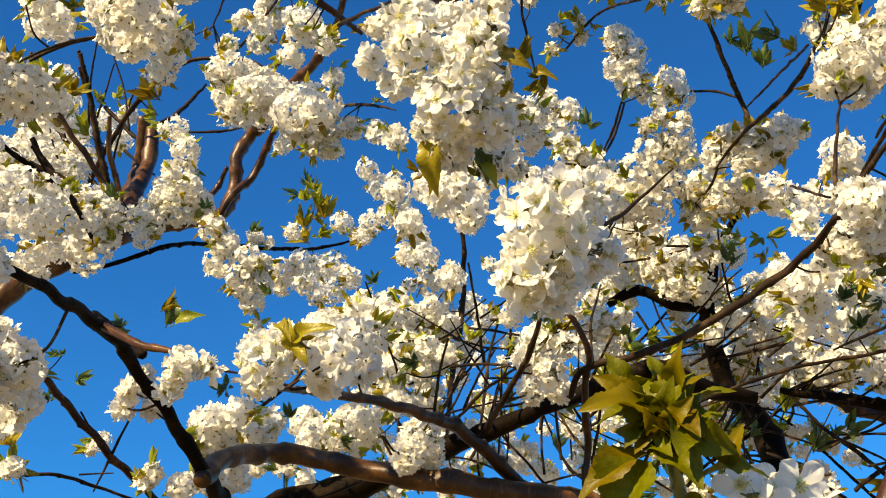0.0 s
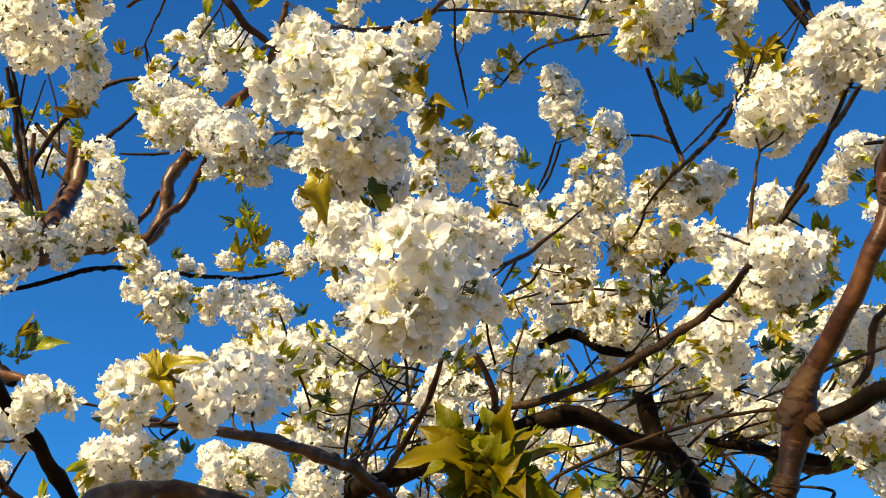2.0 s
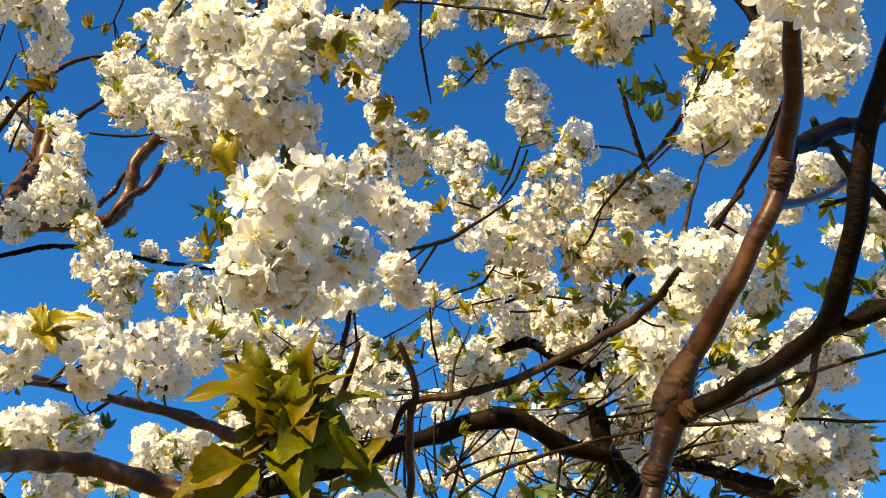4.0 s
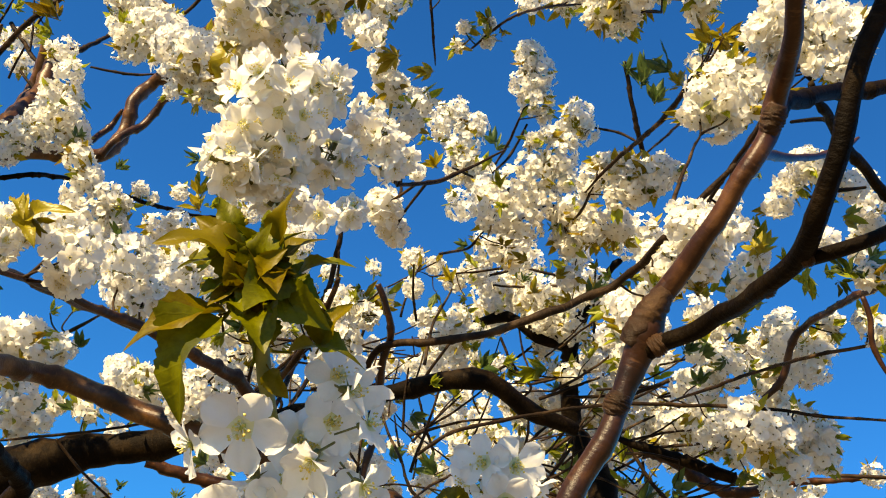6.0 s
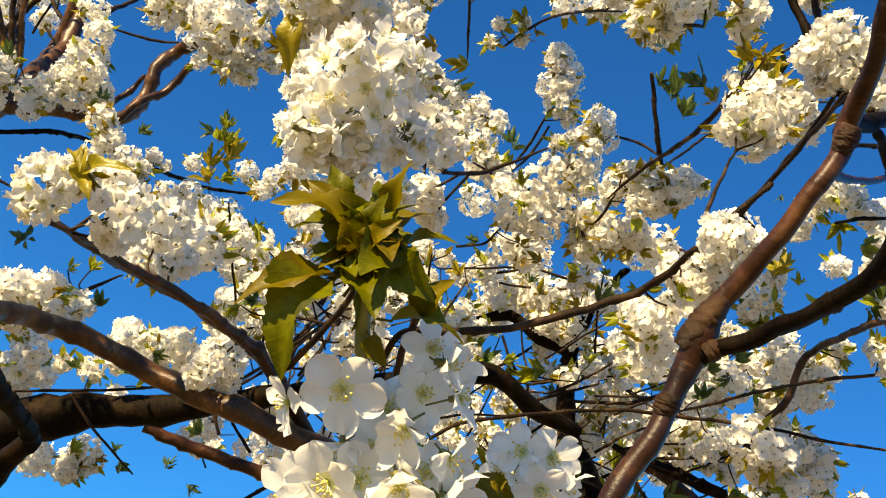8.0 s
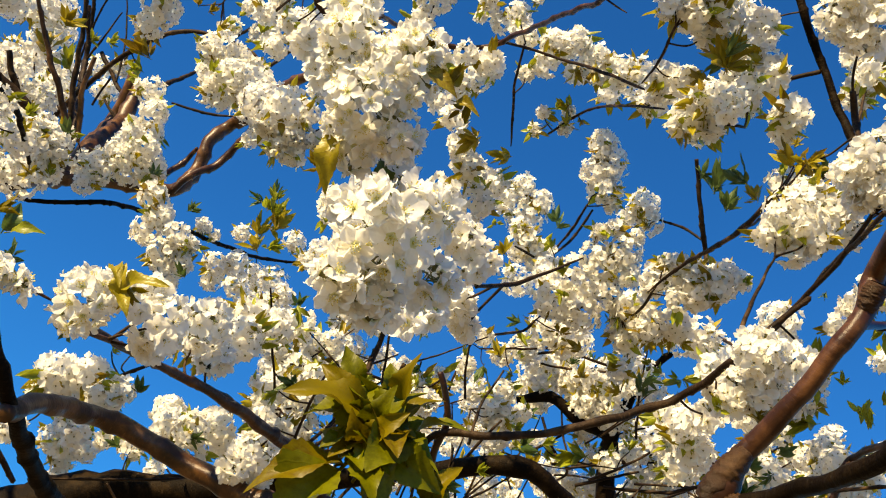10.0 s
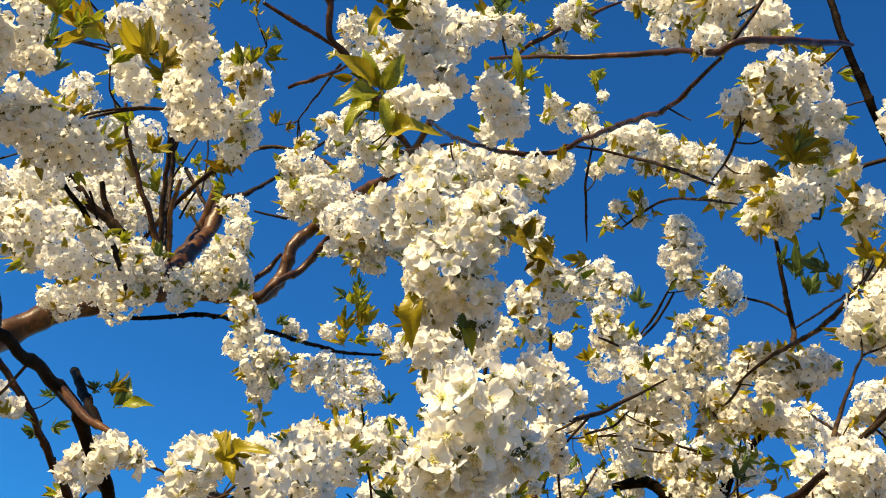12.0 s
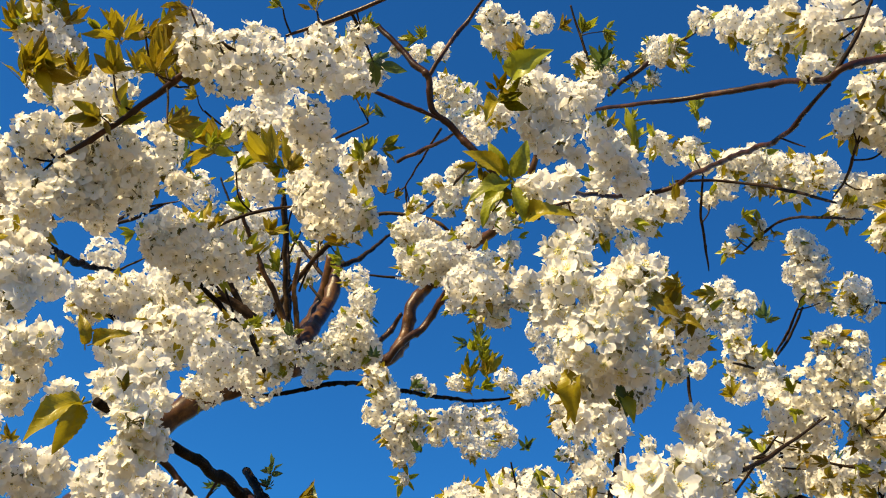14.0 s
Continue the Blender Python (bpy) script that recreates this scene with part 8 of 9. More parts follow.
leaf_tuft(-0.378, 1.740, 2.561, 0.0238, 2)
leaf_tuft(-0.639, 1.325, 2.928, 0.0258, 0)
leaf_tuft(-0.513, 1.366, 2.945, 0.0284, 0)
leaf_tuft(-0.495, 1.633, 2.959, 0.0199, 0)
leaf_tuft(-0.453, 1.659, 2.942, 0.0170, 0)
leaf_tuft(-0.539, 1.334, 2.968, 0.0207, 0)
leaf_tuft(-0.607, 1.318, 2.952, 0.0258, 0)
leaf_tuft_near(-0.112, 0.720, 1.903, 0.0186, 0)
leaf_tuft(-0.597, 1.475, 2.193, 0.0285, 2)
leaf_tuft_near(-0.380, 0.860, 1.934, 0.0123, 1)
leaf_tuft(-0.580, 1.322, 2.001, 0.0271, 0)
leaf_tuft(0.606, 1.672, 2.515, 0.0310, 1)
leaf_tuft(0.349, 1.810, 2.377, 0.0284, 1)
leaf_tuft(0.367, 2.106, 3.079, 0.0403, 2)
leaf_tuft(-0.398, 1.677, 2.965, 0.0256, 1)
leaf_tuft(-0.839, 1.981, 3.056, 0.0369, 1)
leaf_tuft(-0.088, 1.528, 2.338, 0.0263, 1)
leaf_tuft(-0.038, 1.487, 2.189, 0.0310, 2)
leaf_tuft(-0.173, 2.239, 2.697, 0.0323, 2)
leaf_tuft(0.501, 1.788, 2.923, 0.0265, 0)
leaf_tuft_near(0.060, 0.618, 2.088, 0.0222, 0)
leaf_tuft_near(0.080, 0.628, 2.088, 0.0162, 0)
leaf_tuft_near(0.040, 0.611, 2.114, 0.0117, 0)
leaf_tuft_near(-0.008, 0.690, 2.042, 0.0184, 0)
leaf_tuft_near(0.034, 0.720, 2.050, 0.0143, 1)
leaf_tuft(0.483, 1.267, 2.626, 0.0505, 2)
leaf_tuft(0.508, 1.275, 2.604, 0.0329, 2)
leaf_tuft(0.457, 1.264, 2.641, 0.0263, 2)
leaf_tuft(0.490, 1.100, 2.495, 0.0232, 0)
leaf_tuft(0.475, 0.946, 2.440, 0.0296, 0)
leaf_tuft(0.242, 1.365, 2.748, 0.0186, 0)
leaf_tuft(-0.052, 1.399, 2.136, 0.0232, 1)
leaf_tuft(-0.163, 1.472, 2.056, 0.0180, 1)
leaf_tuft(-0.227, 1.010, 1.968, 0.0185, 2)
leaf_tuft(-0.200, 1.266, 2.022, 0.0192, 2)
leaf_tuft(0.617, 1.956, 2.642, 0.0386, 2)
leaf_tuft(0.360, 1.795, 2.406, 0.0258, 1)
leaf_tuft(0.165, 1.243, 2.422, 0.0194, 1)
leaf_tuft(0.185, 1.178, 2.333, 0.0217, 0)
leaf_tuft(0.522, 1.440, 2.447, 0.0248, 0)
leaf_tuft(0.422, 0.900, 2.073, 0.0213, 0)
leaf_tuft(0.442, 0.898, 2.059, 0.0213, 0)
leaf_tuft(0.403, 0.912, 2.066, 0.0170, 1)
leaf_tuft(-0.404, 1.394, 1.974, 0.0232, 1)
leaf_tuft(-0.350, 1.702, 2.067, 0.0302, 2)
leaf_tuft(-0.222, 1.719, 2.953, 0.0199, 1)
leaf_tuft(-0.268, 1.663, 3.014, 0.0369, 0)
leaf_tuft(0.227, 1.203, 2.039, 0.0185, 1)
leaf_tuft(0.122, 1.005, 2.031, 0.0142, 1)
leaf_tuft(0.104, 1.011, 2.020, 0.0170, 1)
leaf_tuft(0.521, 2.068, 2.702, 0.0310, 2)
leaf_tuft(-0.970, 1.942, 3.027, 0.0369, 0)
leaf_tuft(-0.733, 1.605, 2.536, 0.0310, 2)
leaf_tuft(-0.738, 1.495, 2.506, 0.0270, 1)
leaf_tuft(-0.669, 1.797, 2.569, 0.0278, 1)
leaf_tuft(0.108, 1.822, 2.418, 0.0232, 1)
leaf_tuft(0.159, 1.228, 2.533, 0.0329, 0)
leaf_tuft_near(0.524, 0.745, 2.016, 0.0172, 2)
leaf_tuft(0.547, 1.005, 2.199, 0.0217, 0)
leaf_tuft(0.599, 2.222, 2.536, 0.0279, 1)
leaf_tuft_near(0.192, 0.573, 1.715, 0.0105, 0)
leaf_tuft(-0.266, 1.418, 2.128, 0.0232, 1)
leaf_tuft(0.864, 1.308, 2.269, 0.0227, 1)
leaf_tuft(0.722, 1.574, 2.368, 0.0256, 2)
leaf_tuft(0.671, 1.255, 2.502, 0.0145, 2)
leaf_tuft(-0.294, 1.414, 2.118, 0.0194, 1)
leaf_tuft(0.592, 1.750, 2.559, 0.0258, 1)
leaf_tuft(0.354, 1.874, 2.418, 0.0310, 2)
leaf_tuft(0.730, 1.611, 2.288, 0.0279, 2)
leaf_tuft(0.854, 1.731, 2.421, 0.0284, 1)
leaf_tuft(-0.382, 1.836, 2.096, 0.0245, 2)
leaf_tuft(-0.143, 2.500, 2.140, 0.0323, 2)
leaf_tuft(-0.242, 1.990, 2.039, 0.0258, 2)
leaf_tuft(0.733, 1.308, 2.387, 0.0186, 1)
leaf_tuft(0.496, 2.246, 2.528, 0.0310, 1)
leaf_tuft(0.830, 1.369, 2.415, 0.0219, 1)
leaf_tuft(0.380, 2.162, 3.102, 0.0369, 2)
leaf_tuft(-0.809, 0.808, 2.528, 0.0387, 0)
leaf_tuft(-0.791, 0.823, 2.530, 0.0349, 0)
leaf_tuft(-0.817, 0.794, 2.534, 0.0290, 0)
leaf_tuft(-0.600, 0.731, 2.454, 0.0336, 0)
leaf_tuft(-0.673, 0.779, 2.511, 0.0235, 1)
leaf_tuft(-0.540, 0.699, 2.371, 0.0341, 0)
leaf_tuft(-0.512, 0.717, 2.373, 0.0279, 0)
leaf_tuft(-0.533, 0.853, 2.371, 0.0369, 2)
leaf_tuft(-0.572, 1.075, 2.590, 0.0454, 0)
leaf_tuft(-0.540, 1.085, 2.597, 0.0413, 0)
leaf_tuft(-0.604, 1.064, 2.582, 0.0372, 0)
leaf_tuft(-0.690, 1.068, 2.685, 0.0241, 0)
leaf_tuft(-0.567, 0.945, 2.406, 0.0271, 2)
leaf_tuft(-0.293, 0.745, 2.466, 0.0387, 2)
leaf_tuft(-0.308, 0.715, 2.489, 0.0201, 1)
leaf_tuft(-0.796, 1.110, 2.348, 0.0310, 0)
leaf_tuft(-0.449, 1.329, 3.137, 0.0352, 1)
leaf_tuft(-0.514, 1.616, 2.952, 0.0284, 0)
leaf_tuft(-0.108, 1.202, 3.050, 0.0368, 1)
leaf_tuft(-0.150, 1.195, 3.052, 0.0270, 0)
leaf_tuft(-0.464, 1.641, 2.940, 0.0199, 0)
leaf_tuft(-0.326, 1.578, 2.900, 0.0352, 0)
leaf_tuft(-0.361, 1.572, 2.898, 0.0271, 1)
leaf_tuft_near(-0.128, 0.688, 2.280, 0.0224, 0)
leaf_tuft(-0.602, 0.891, 1.998, 0.0186, 0)
leaf_tuft(-0.744, 1.733, 2.647, 0.0284, 1)
leaf_tuft(-0.853, 1.699, 2.616, 0.0312, 0)
leaf_tuft(-0.712, 1.110, 2.435, 0.0227, 1)
leaf_tuft(-0.395, 0.684, 2.478, 0.0201, 1)
leaf_tuft(-0.343, 0.661, 2.452, 0.0223, 0)
leaf_tuft(0.421, 0.954, 2.747, 0.0252, 1)
leaf_tuft(0.369, 0.984, 2.669, 0.0225, 1)
leaf_tuft(0.380, 0.974, 2.605, 0.0325, 2)
leaf_tuft(0.372, 1.044, 2.611, 0.0243, 2)
leaf_tuft(0.471, 0.913, 2.412, 0.0242, 0)
leaf_tuft(0.468, 0.942, 2.459, 0.0151, 0)
leaf_tuft(-0.410, 1.857, 2.462, 0.0298, 2)
leaf_tuft(-0.514, 1.469, 2.229, 0.0285, 2)
leaf_tuft(-0.341, 0.987, 2.029, 0.0163, 2)
leaf_tuft(-0.675, 1.647, 2.183, 0.0319, 2)
leaf_tuft(-0.336, 1.772, 2.441, 0.0284, 2)
leaf_tuft(-0.188, 1.575, 2.053, 0.0227, 2)
leaf_tuft(-0.156, 1.473, 2.054, 0.0232, 2)
leaf_tuft(-0.111, 2.087, 2.142, 0.0352, 2)
leaf_tuft(-0.214, 1.904, 1.994, 0.0294, 2)
leaf_tuft(-0.291, 1.889, 1.991, 0.0294, 1)
leaf_tuft(-0.168, 2.199, 2.089, 0.0312, 2)
leaf_tuft(-0.258, 1.565, 2.036, 0.0207, 2)
leaf_tuft(0.620, 1.157, 2.287, 0.0289, 0)
leaf_tuft(0.638, 1.071, 2.206, 0.0218, 1)
leaf_tuft(0.626, 1.272, 2.303, 0.0194, 2)
leaf_tuft(0.715, 1.483, 2.298, 0.0285, 2)
leaf_tuft(0.751, 1.474, 2.284, 0.0241, 2)
leaf_tuft(0.683, 1.515, 2.261, 0.0285, 2)
leaf_tuft(0.763, 1.238, 2.245, 0.0194, 1)
leaf_tuft_near(0.509, 0.741, 2.014, 0.0222, 2)
leaf_tuft_near(0.502, 0.747, 2.010, 0.0152, 2)
leaf_tuft(0.604, 1.669, 2.471, 0.0270, 0)
leaf_tuft(0.664, 2.093, 2.519, 0.0297, 1)
leaf_tuft(0.279, 2.017, 2.588, 0.0369, 2)
leaf_tuft(0.342, 2.009, 2.589, 0.0341, 1)
leaf_tuft(0.483, 1.974, 2.612, 0.0284, 0)
leaf_tuft(0.338, 1.515, 2.439, 0.0285, 0)
leaf_tuft(0.382, 1.518, 2.421, 0.0263, 0)
leaf_tuft(0.314, 1.441, 2.467, 0.0256, 1)
leaf_tuft(0.408, 1.466, 2.400, 0.0213, 1)
leaf_tuft(0.516, 1.576, 2.469, 0.0232, 1)
leaf_tuft(0.231, 2.001, 2.623, 0.0312, 0)
leaf_tuft(0.325, 1.956, 2.685, 0.0256, 2)
leaf_tuft(0.545, 1.690, 2.464, 0.0319, 2)
leaf_tuft(0.136, 1.133, 2.102, 0.0232, 0)
leaf_tuft(0.122, 1.131, 2.108, 0.0170, 1)
leaf_tuft(0.149, 1.135, 2.096, 0.0201, 0)
leaf_tuft(0.102, 1.330, 2.153, 0.0271, 1)
leaf_tuft(0.044, 1.513, 2.235, 0.0268, 1)
leaf_tuft(0.307, 1.988, 2.607, 0.0426, 0)
leaf_tuft(0.354, 1.965, 2.640, 0.0369, 1)
leaf_tuft(0.502, 1.686, 2.456, 0.0294, 0)
leaf_tuft(0.532, 1.674, 2.464, 0.0319, 2)
leaf_tuft(0.571, 1.553, 2.449, 0.0349, 1)
leaf_tuft(0.464, 1.098, 2.149, 0.0242, 0)
leaf_tuft(0.524, 1.129, 2.159, 0.0235, 0)
leaf_tuft(0.494, 1.082, 2.158, 0.0210, 0)
leaf_tuft(0.648, 1.485, 2.295, 0.0307, 2)
leaf_tuft(0.672, 1.477, 2.293, 0.0241, 2)
leaf_tuft(0.620, 1.981, 2.488, 0.0256, 1)
leaf_tuft(0.788, 1.430, 2.278, 0.0219, 1)
leaf_tuft(0.844, 1.762, 2.271, 0.0284, 0)
leaf_tuft(0.446, 2.034, 2.462, 0.0312, 1)
leaf_tuft(0.397, 2.023, 2.507, 0.0284, 2)
leaf_tuft(0.015, 1.612, 2.255, 0.0263, 1)
leaf_tuft(0.468, 2.042, 2.673, 0.0327, 2)
leaf_tuft(0.450, 1.593, 2.440, 0.0232, 0)
leaf_tuft(0.470, 0.946, 2.433, 0.0281, 0)
leaf_tuft(0.511, 0.955, 2.435, 0.0302, 2)
leaf_tuft(0.469, 0.973, 2.436, 0.0218, 1)
leaf_tuft(-0.453, 2.872, 3.360, 0.0571, 2)
leaf_tuft(-0.462, 2.896, 3.317, 0.0658, 1)
leaf_tuft(-0.440, 2.925, 3.275, 0.0702, 0)
leaf_tuft(-0.463, 2.941, 3.240, 0.0746, 0)
leaf_tuft(-0.481, 2.882, 3.337, 0.0483, 2)
leaf_tuft(-0.433, 2.902, 3.316, 0.0527, 1)
leaf_tuft(-0.453, 2.965, 3.200, 0.0746, 0)
leaf_tuft(-0.425, 2.959, 3.218, 0.0571, 1)
leaf_tuft(-0.497, 0.863, 2.410, 0.0503, 0)
leaf_tuft(-0.468, 0.789, 2.347, 0.0387, 1)
leaf_tuft(-0.516, 0.961, 2.452, 0.0361, 1)
leaf_tuft(-0.419, 0.855, 2.389, 0.0452, 0)
leaf_tuft(-0.399, 0.867, 2.388, 0.0355, 0)
leaf_tuft(-0.445, 1.015, 2.597, 0.0484, 1)
leaf_tuft(-0.300, 0.839, 2.393, 0.0310, 1)
leaf_tuft(-0.282, 0.832, 2.410, 0.0279, 1)
leaf_tuft(-0.433, 1.234, 2.831, 0.0279, 2)
leaf_tuft(-0.828, 1.678, 2.909, 0.0594, 1)
leaf_tuft(-0.815, 1.799, 2.936, 0.0465, 0)
leaf_tuft(-0.875, 1.902, 2.934, 0.0581, 0)
leaf_tuft(-0.819, 1.935, 2.925, 0.0549, 1)
leaf_tuft(-0.763, 1.903, 3.008, 0.0387, 1)
leaf_tuft(-0.642, 1.852, 2.967, 0.0527, 0)
leaf_tuft(-0.646, 1.871, 2.938, 0.0465, 1)
leaf_tuft_near(-0.121, 0.665, 2.344, 0.0281, 1)
leaf_tuft(0.018, 0.736, 2.368, 0.0298, 1)
leaf_tuft(0.019, 0.755, 2.363, 0.0246, 1)
leaf_tuft(0.105, 1.313, 2.995, 0.0417, 1)
leaf_tuft(0.190, 1.310, 2.849, 0.0302, 0)
leaf_tuft(0.226, 1.322, 2.831, 0.0302, 0)
leaf_tuft(0.379, 0.972, 2.580, 0.0452, 0)
leaf_tuft(0.359, 0.995, 2.562, 0.0325, 0)
leaf_tuft(0.393, 0.928, 2.756, 0.0252, 1)
leaf_tuft(0.237, 1.595, 2.975, 0.0325, 1)
leaf_tuft(-0.047, 0.863, 2.587, 0.0252, 2)
leaf_tuft(-0.036, 0.851, 2.599, 0.0336, 2)
leaf_tuft(-0.466, 0.743, 2.314, 0.0371, 1)
leaf_tuft_near(0.258, 0.833, 1.799, 0.0198, 1)
leaf_tuft(0.949, 1.786, 2.466, 0.0461, 1)
leaf_tuft(0.717, 1.349, 2.335, 0.0413, 1)
leaf_tuft(0.656, 1.240, 2.350, 0.0426, 1)
leaf_tuft(0.725, 1.225, 2.322, 0.0290, 1)
leaf_tuft(0.640, 1.380, 2.340, 0.0351, 1)
leaf_tuft(0.763, 1.978, 2.473, 0.0426, 1)
leaf_tuft(0.850, 1.713, 2.203, 0.0368, 1)
leaf_tuft(0.827, 1.723, 2.459, 0.0387, 2)
leaf_tuft(0.648, 0.967, 2.176, 0.0341, 2)
leaf_tuft(0.662, 0.970, 2.160, 0.0310, 2)
leaf_tuft(0.544, 2.040, 2.471, 0.0625, 1)
leaf_tuft(0.391, 2.077, 2.448, 0.0568, 2)
leaf_tuft(0.427, 1.848, 2.191, 0.0540, 2)
leaf_tuft(0.415, 1.864, 2.150, 0.0491, 2)
leaf_tuft(0.322, 1.879, 2.144, 0.0441, 2)
leaf_tuft(0.574, 1.822, 2.173, 0.0368, 2)
leaf_tuft(0.368, 2.106, 2.387, 0.0426, 1)
leaf_tuft(0.521, 2.187, 2.643, 0.0465, 1)
leaf_tuft(0.684, 2.164, 2.614, 0.0465, 1)
leaf_tuft(0.660, 2.147, 2.660, 0.0465, 0)
leaf_tuft(0.487, 0.950, 2.444, 0.0285, 0)
leaf_tuft(0.486, 1.137, 2.549, 0.0387, 2)
leaf_tuft(0.542, 0.902, 2.465, 0.0302, 1)
leaf_tuft(0.383, 0.989, 2.597, 0.0542, 0)
leaf_tuft(0.375, 1.032, 2.558, 0.0361, 0)
leaf_tuft(0.496, 1.069, 2.624, 0.0290, 1)
leaf_tuft(0.603, 2.021, 2.228, 0.0568, 2)
leaf_tuft(0.748, 1.983, 2.193, 0.0568, 2)
leaf_tuft(0.701, 1.975, 2.273, 0.0511, 1)
leaf_tuft(0.576, 2.108, 2.318, 0.0505, 1)
leaf_tuft(0.737, 1.771, 2.171, 0.0465, 2)
leaf_tuft(0.470, 2.057, 2.226, 0.0483, 1)
leaf_tuft(0.129, 1.900, 2.212, 0.0439, 1)
leaf_tuft(0.749, 1.229, 2.463, 0.0413, 1)
leaf_tuft(0.786, 1.230, 2.435, 0.0413, 1)
leaf_tuft(0.829, 1.245, 2.378, 0.0372, 2)

for k in range(44):
    y = back.uniform(2.2, 3.2)
    leaf_tuft(back.uniform(-0.30, 1.25), y, 1.42 + 0.36 * y + back.uniform(-0.10, 0.30), back.uniform(0.03, 0.055), back.choice((0, 1, 2, 2)))

for spot in ((-0.445, 0.611, 2.306), (-0.496, 0.611, 2.333), (-0.589, 0.605, 2.291), (-0.525, 0.659, 2.292), (-0.563, 0.587, 2.333)):
    for k in range(4):
        leaf_tuft(*(Vector(spot) + Vector([back.gauss(0, 0.022) for _ in range(3)])), back.uniform(0.026, 0.042), back.choice((0, 0, 1)))

# ---- the spray hanging closest: leaf rosette and open flowers ----
rosette = part("leaf_tuft", None, tree, Matrix.Identity(4), "rosette of large young bronze-green leaves")
broad_leaf((0.0868, 0.3831, 1.7316), (0.0549, 0.3745, 1.7286), (-0.53, -0.80, 0.29), 0, 0.77, rosette)
broad_leaf((0.0867, 0.3886, 1.7301), (0.0642, 0.3847, 1.7254), (-0.45, -0.49, 0.75), 1, 1.17, rosette)
broad_leaf((0.0828, 0.3886, 1.7377), (0.0635, 0.3860, 1.7466), (-0.59, -0.80, 0.09), 0, 0.77, rosette)
broad_leaf((0.0987, 0.3810, 1.7357), (0.0964, 0.3646, 1.7535), (-0.76, -0.52, -0.39), 0, 0.68, rosette)
broad_leaf((0.0921, 0.3849, 1.7249), (0.0924, 0.3667, 1.7394), (-0.44, -0.86, -0.24), 1, 0.89, rosette)
broad_leaf((0.0957, 0.3879, 1.7278), (0.1079, 0.3777, 1.7483), (-0.45, -0.72, 0.53), 0, 0.89, rosette)
broad_leaf((0.1013, 0.3896, 1.7290), (0.1204, 0.3849, 1.7437), (-0.07, -0.57, 0.82), 1, 0.85, rosette)
broad_leaf((0.0864, 0.3879, 1.7231), (0.0736, 0.3823, 1.7150), (-0.46, -0.79, 0.41), 1, 1.08, rosette)
broad_leaf((0.0836, 0.3888, 1.7126), (0.0696, 0.3934, 1.6756), (-0.63, -0.75, -0.18), 1, 1.08, rosette)
broad_leaf((0.0830, 0.3902, 1.7141), (0.0536, 0.3869, 1.6961), (-0.35, -0.86, 0.37), 0, 0.72, rosette)
broad_leaf((0.0961, 0.3829, 1.7204), (0.1196, 0.3779, 1.7119), (-0.39, -0.92, -0.03), 1, 1.00, rosette)
broad_leaf((0.0958, 0.3831, 1.7200), (0.0995, 0.3873, 1.7033), (-0.58, -0.69, -0.43), 0, 0.95, rosette)
broad_leaf((0.1055, 0.3945, 1.7068), (0.1342, 0.3907, 1.7066), (-0.16, -0.52, 0.84), 1, 0.95, rosette)
broad_leaf((0.1161, 0.3942, 1.7113), (0.1219, 0.3855, 1.7270), (-0.51, -0.79, -0.34), 0, 1.02, rosette)
broad_leaf((0.0895, 0.3911, 1.7216), (0.0989, 0.3999, 1.7001), (0.50, -0.86, 0.08), 1, 0.86, rosette)
broad_leaf((0.1009, 0.4011, 1.7023), (0.1097, 0.4028, 1.6933), (-0.48, -0.87, -0.11), 0, 1.10, rosette)
broad_leaf((0.0793, 0.3935, 1.7408), (0.0705, 0.3892, 1.7577), (0.26, -0.96, -0.07), 1, 0.93, rosette)
broad_leaf((0.0911, 0.3927, 1.7392), (0.0887, 0.3866, 1.7563), (0.38, -0.92, -0.13), 1, 1.13, rosette)
broad_leaf((0.0909, 0.3796, 1.7219), (0.0981, 0.3659, 1.7297), (-0.10, -0.99, 0.00), 0, 0.96, rosette)
broad_leaf((0.0901, 0.3819, 1.7219), (0.0802, 0.3696, 1.7262), (-0.57, -0.82, -0.04), 0, 1.00, rosette)
broad_leaf((0.0913, 0.3822, 1.7213), (0.0894, 0.3800, 1.7084), (-0.56, -0.80, -0.22), 1, 1.13, rosette)
broad_leaf((0.0940, 0.3837, 1.7230), (0.1112, 0.3824, 1.7252), (-0.04, -0.76, 0.65), 0, 1.09, rosette)
single_leaf((-0.3271, 0.5311, 1.8972), (-0.3474, 0.5064, 1.8655), (0.1799, -1.1668, 0.2734), 0, 1.1)
single_leaf((-0.3280, 0.5309, 1.8965), (-0.3318, 0.5313, 1.8584), (0.6963, -1.0418, 0.2081), 0, 1.1)
single_leaf((-0.3423, 0.5271, 1.9400), (-0.3474, 0.5132, 1.9600), (0.7698, -0.8042, -0.2541), 0, 1.0)
single_leaf((-0.3376, 0.5287, 1.9426), (-0.3118, 0.5254, 1.9541), (0.5059, -1.0631, 0.1029), 0, 1.0)
single_leaf((-0.0822, 0.6023, 2.1884), (-0.1119, 0.5935, 2.1601), (-0.0527, -1.2864, -0.0414), 1, 1.0)
single_leaf((-0.0867, 0.6037, 2.1858), (-0.1004, 0.6176, 2.1483), (-0.4076, -1.1251, -0.3440), 1, 0.9)
single_leaf((-0.0816, 0.6069, 2.1988), (-0.0693, 0.5847, 2.2267), (0.3884, -0.9340, -0.3478), 1, 1.1)
single_leaf((-0.0867, 0.6052, 2.1999), (-0.1234, 0.5814, 2.2034), (-0.1251, -1.1643, -0.2219), 0, 0.9)
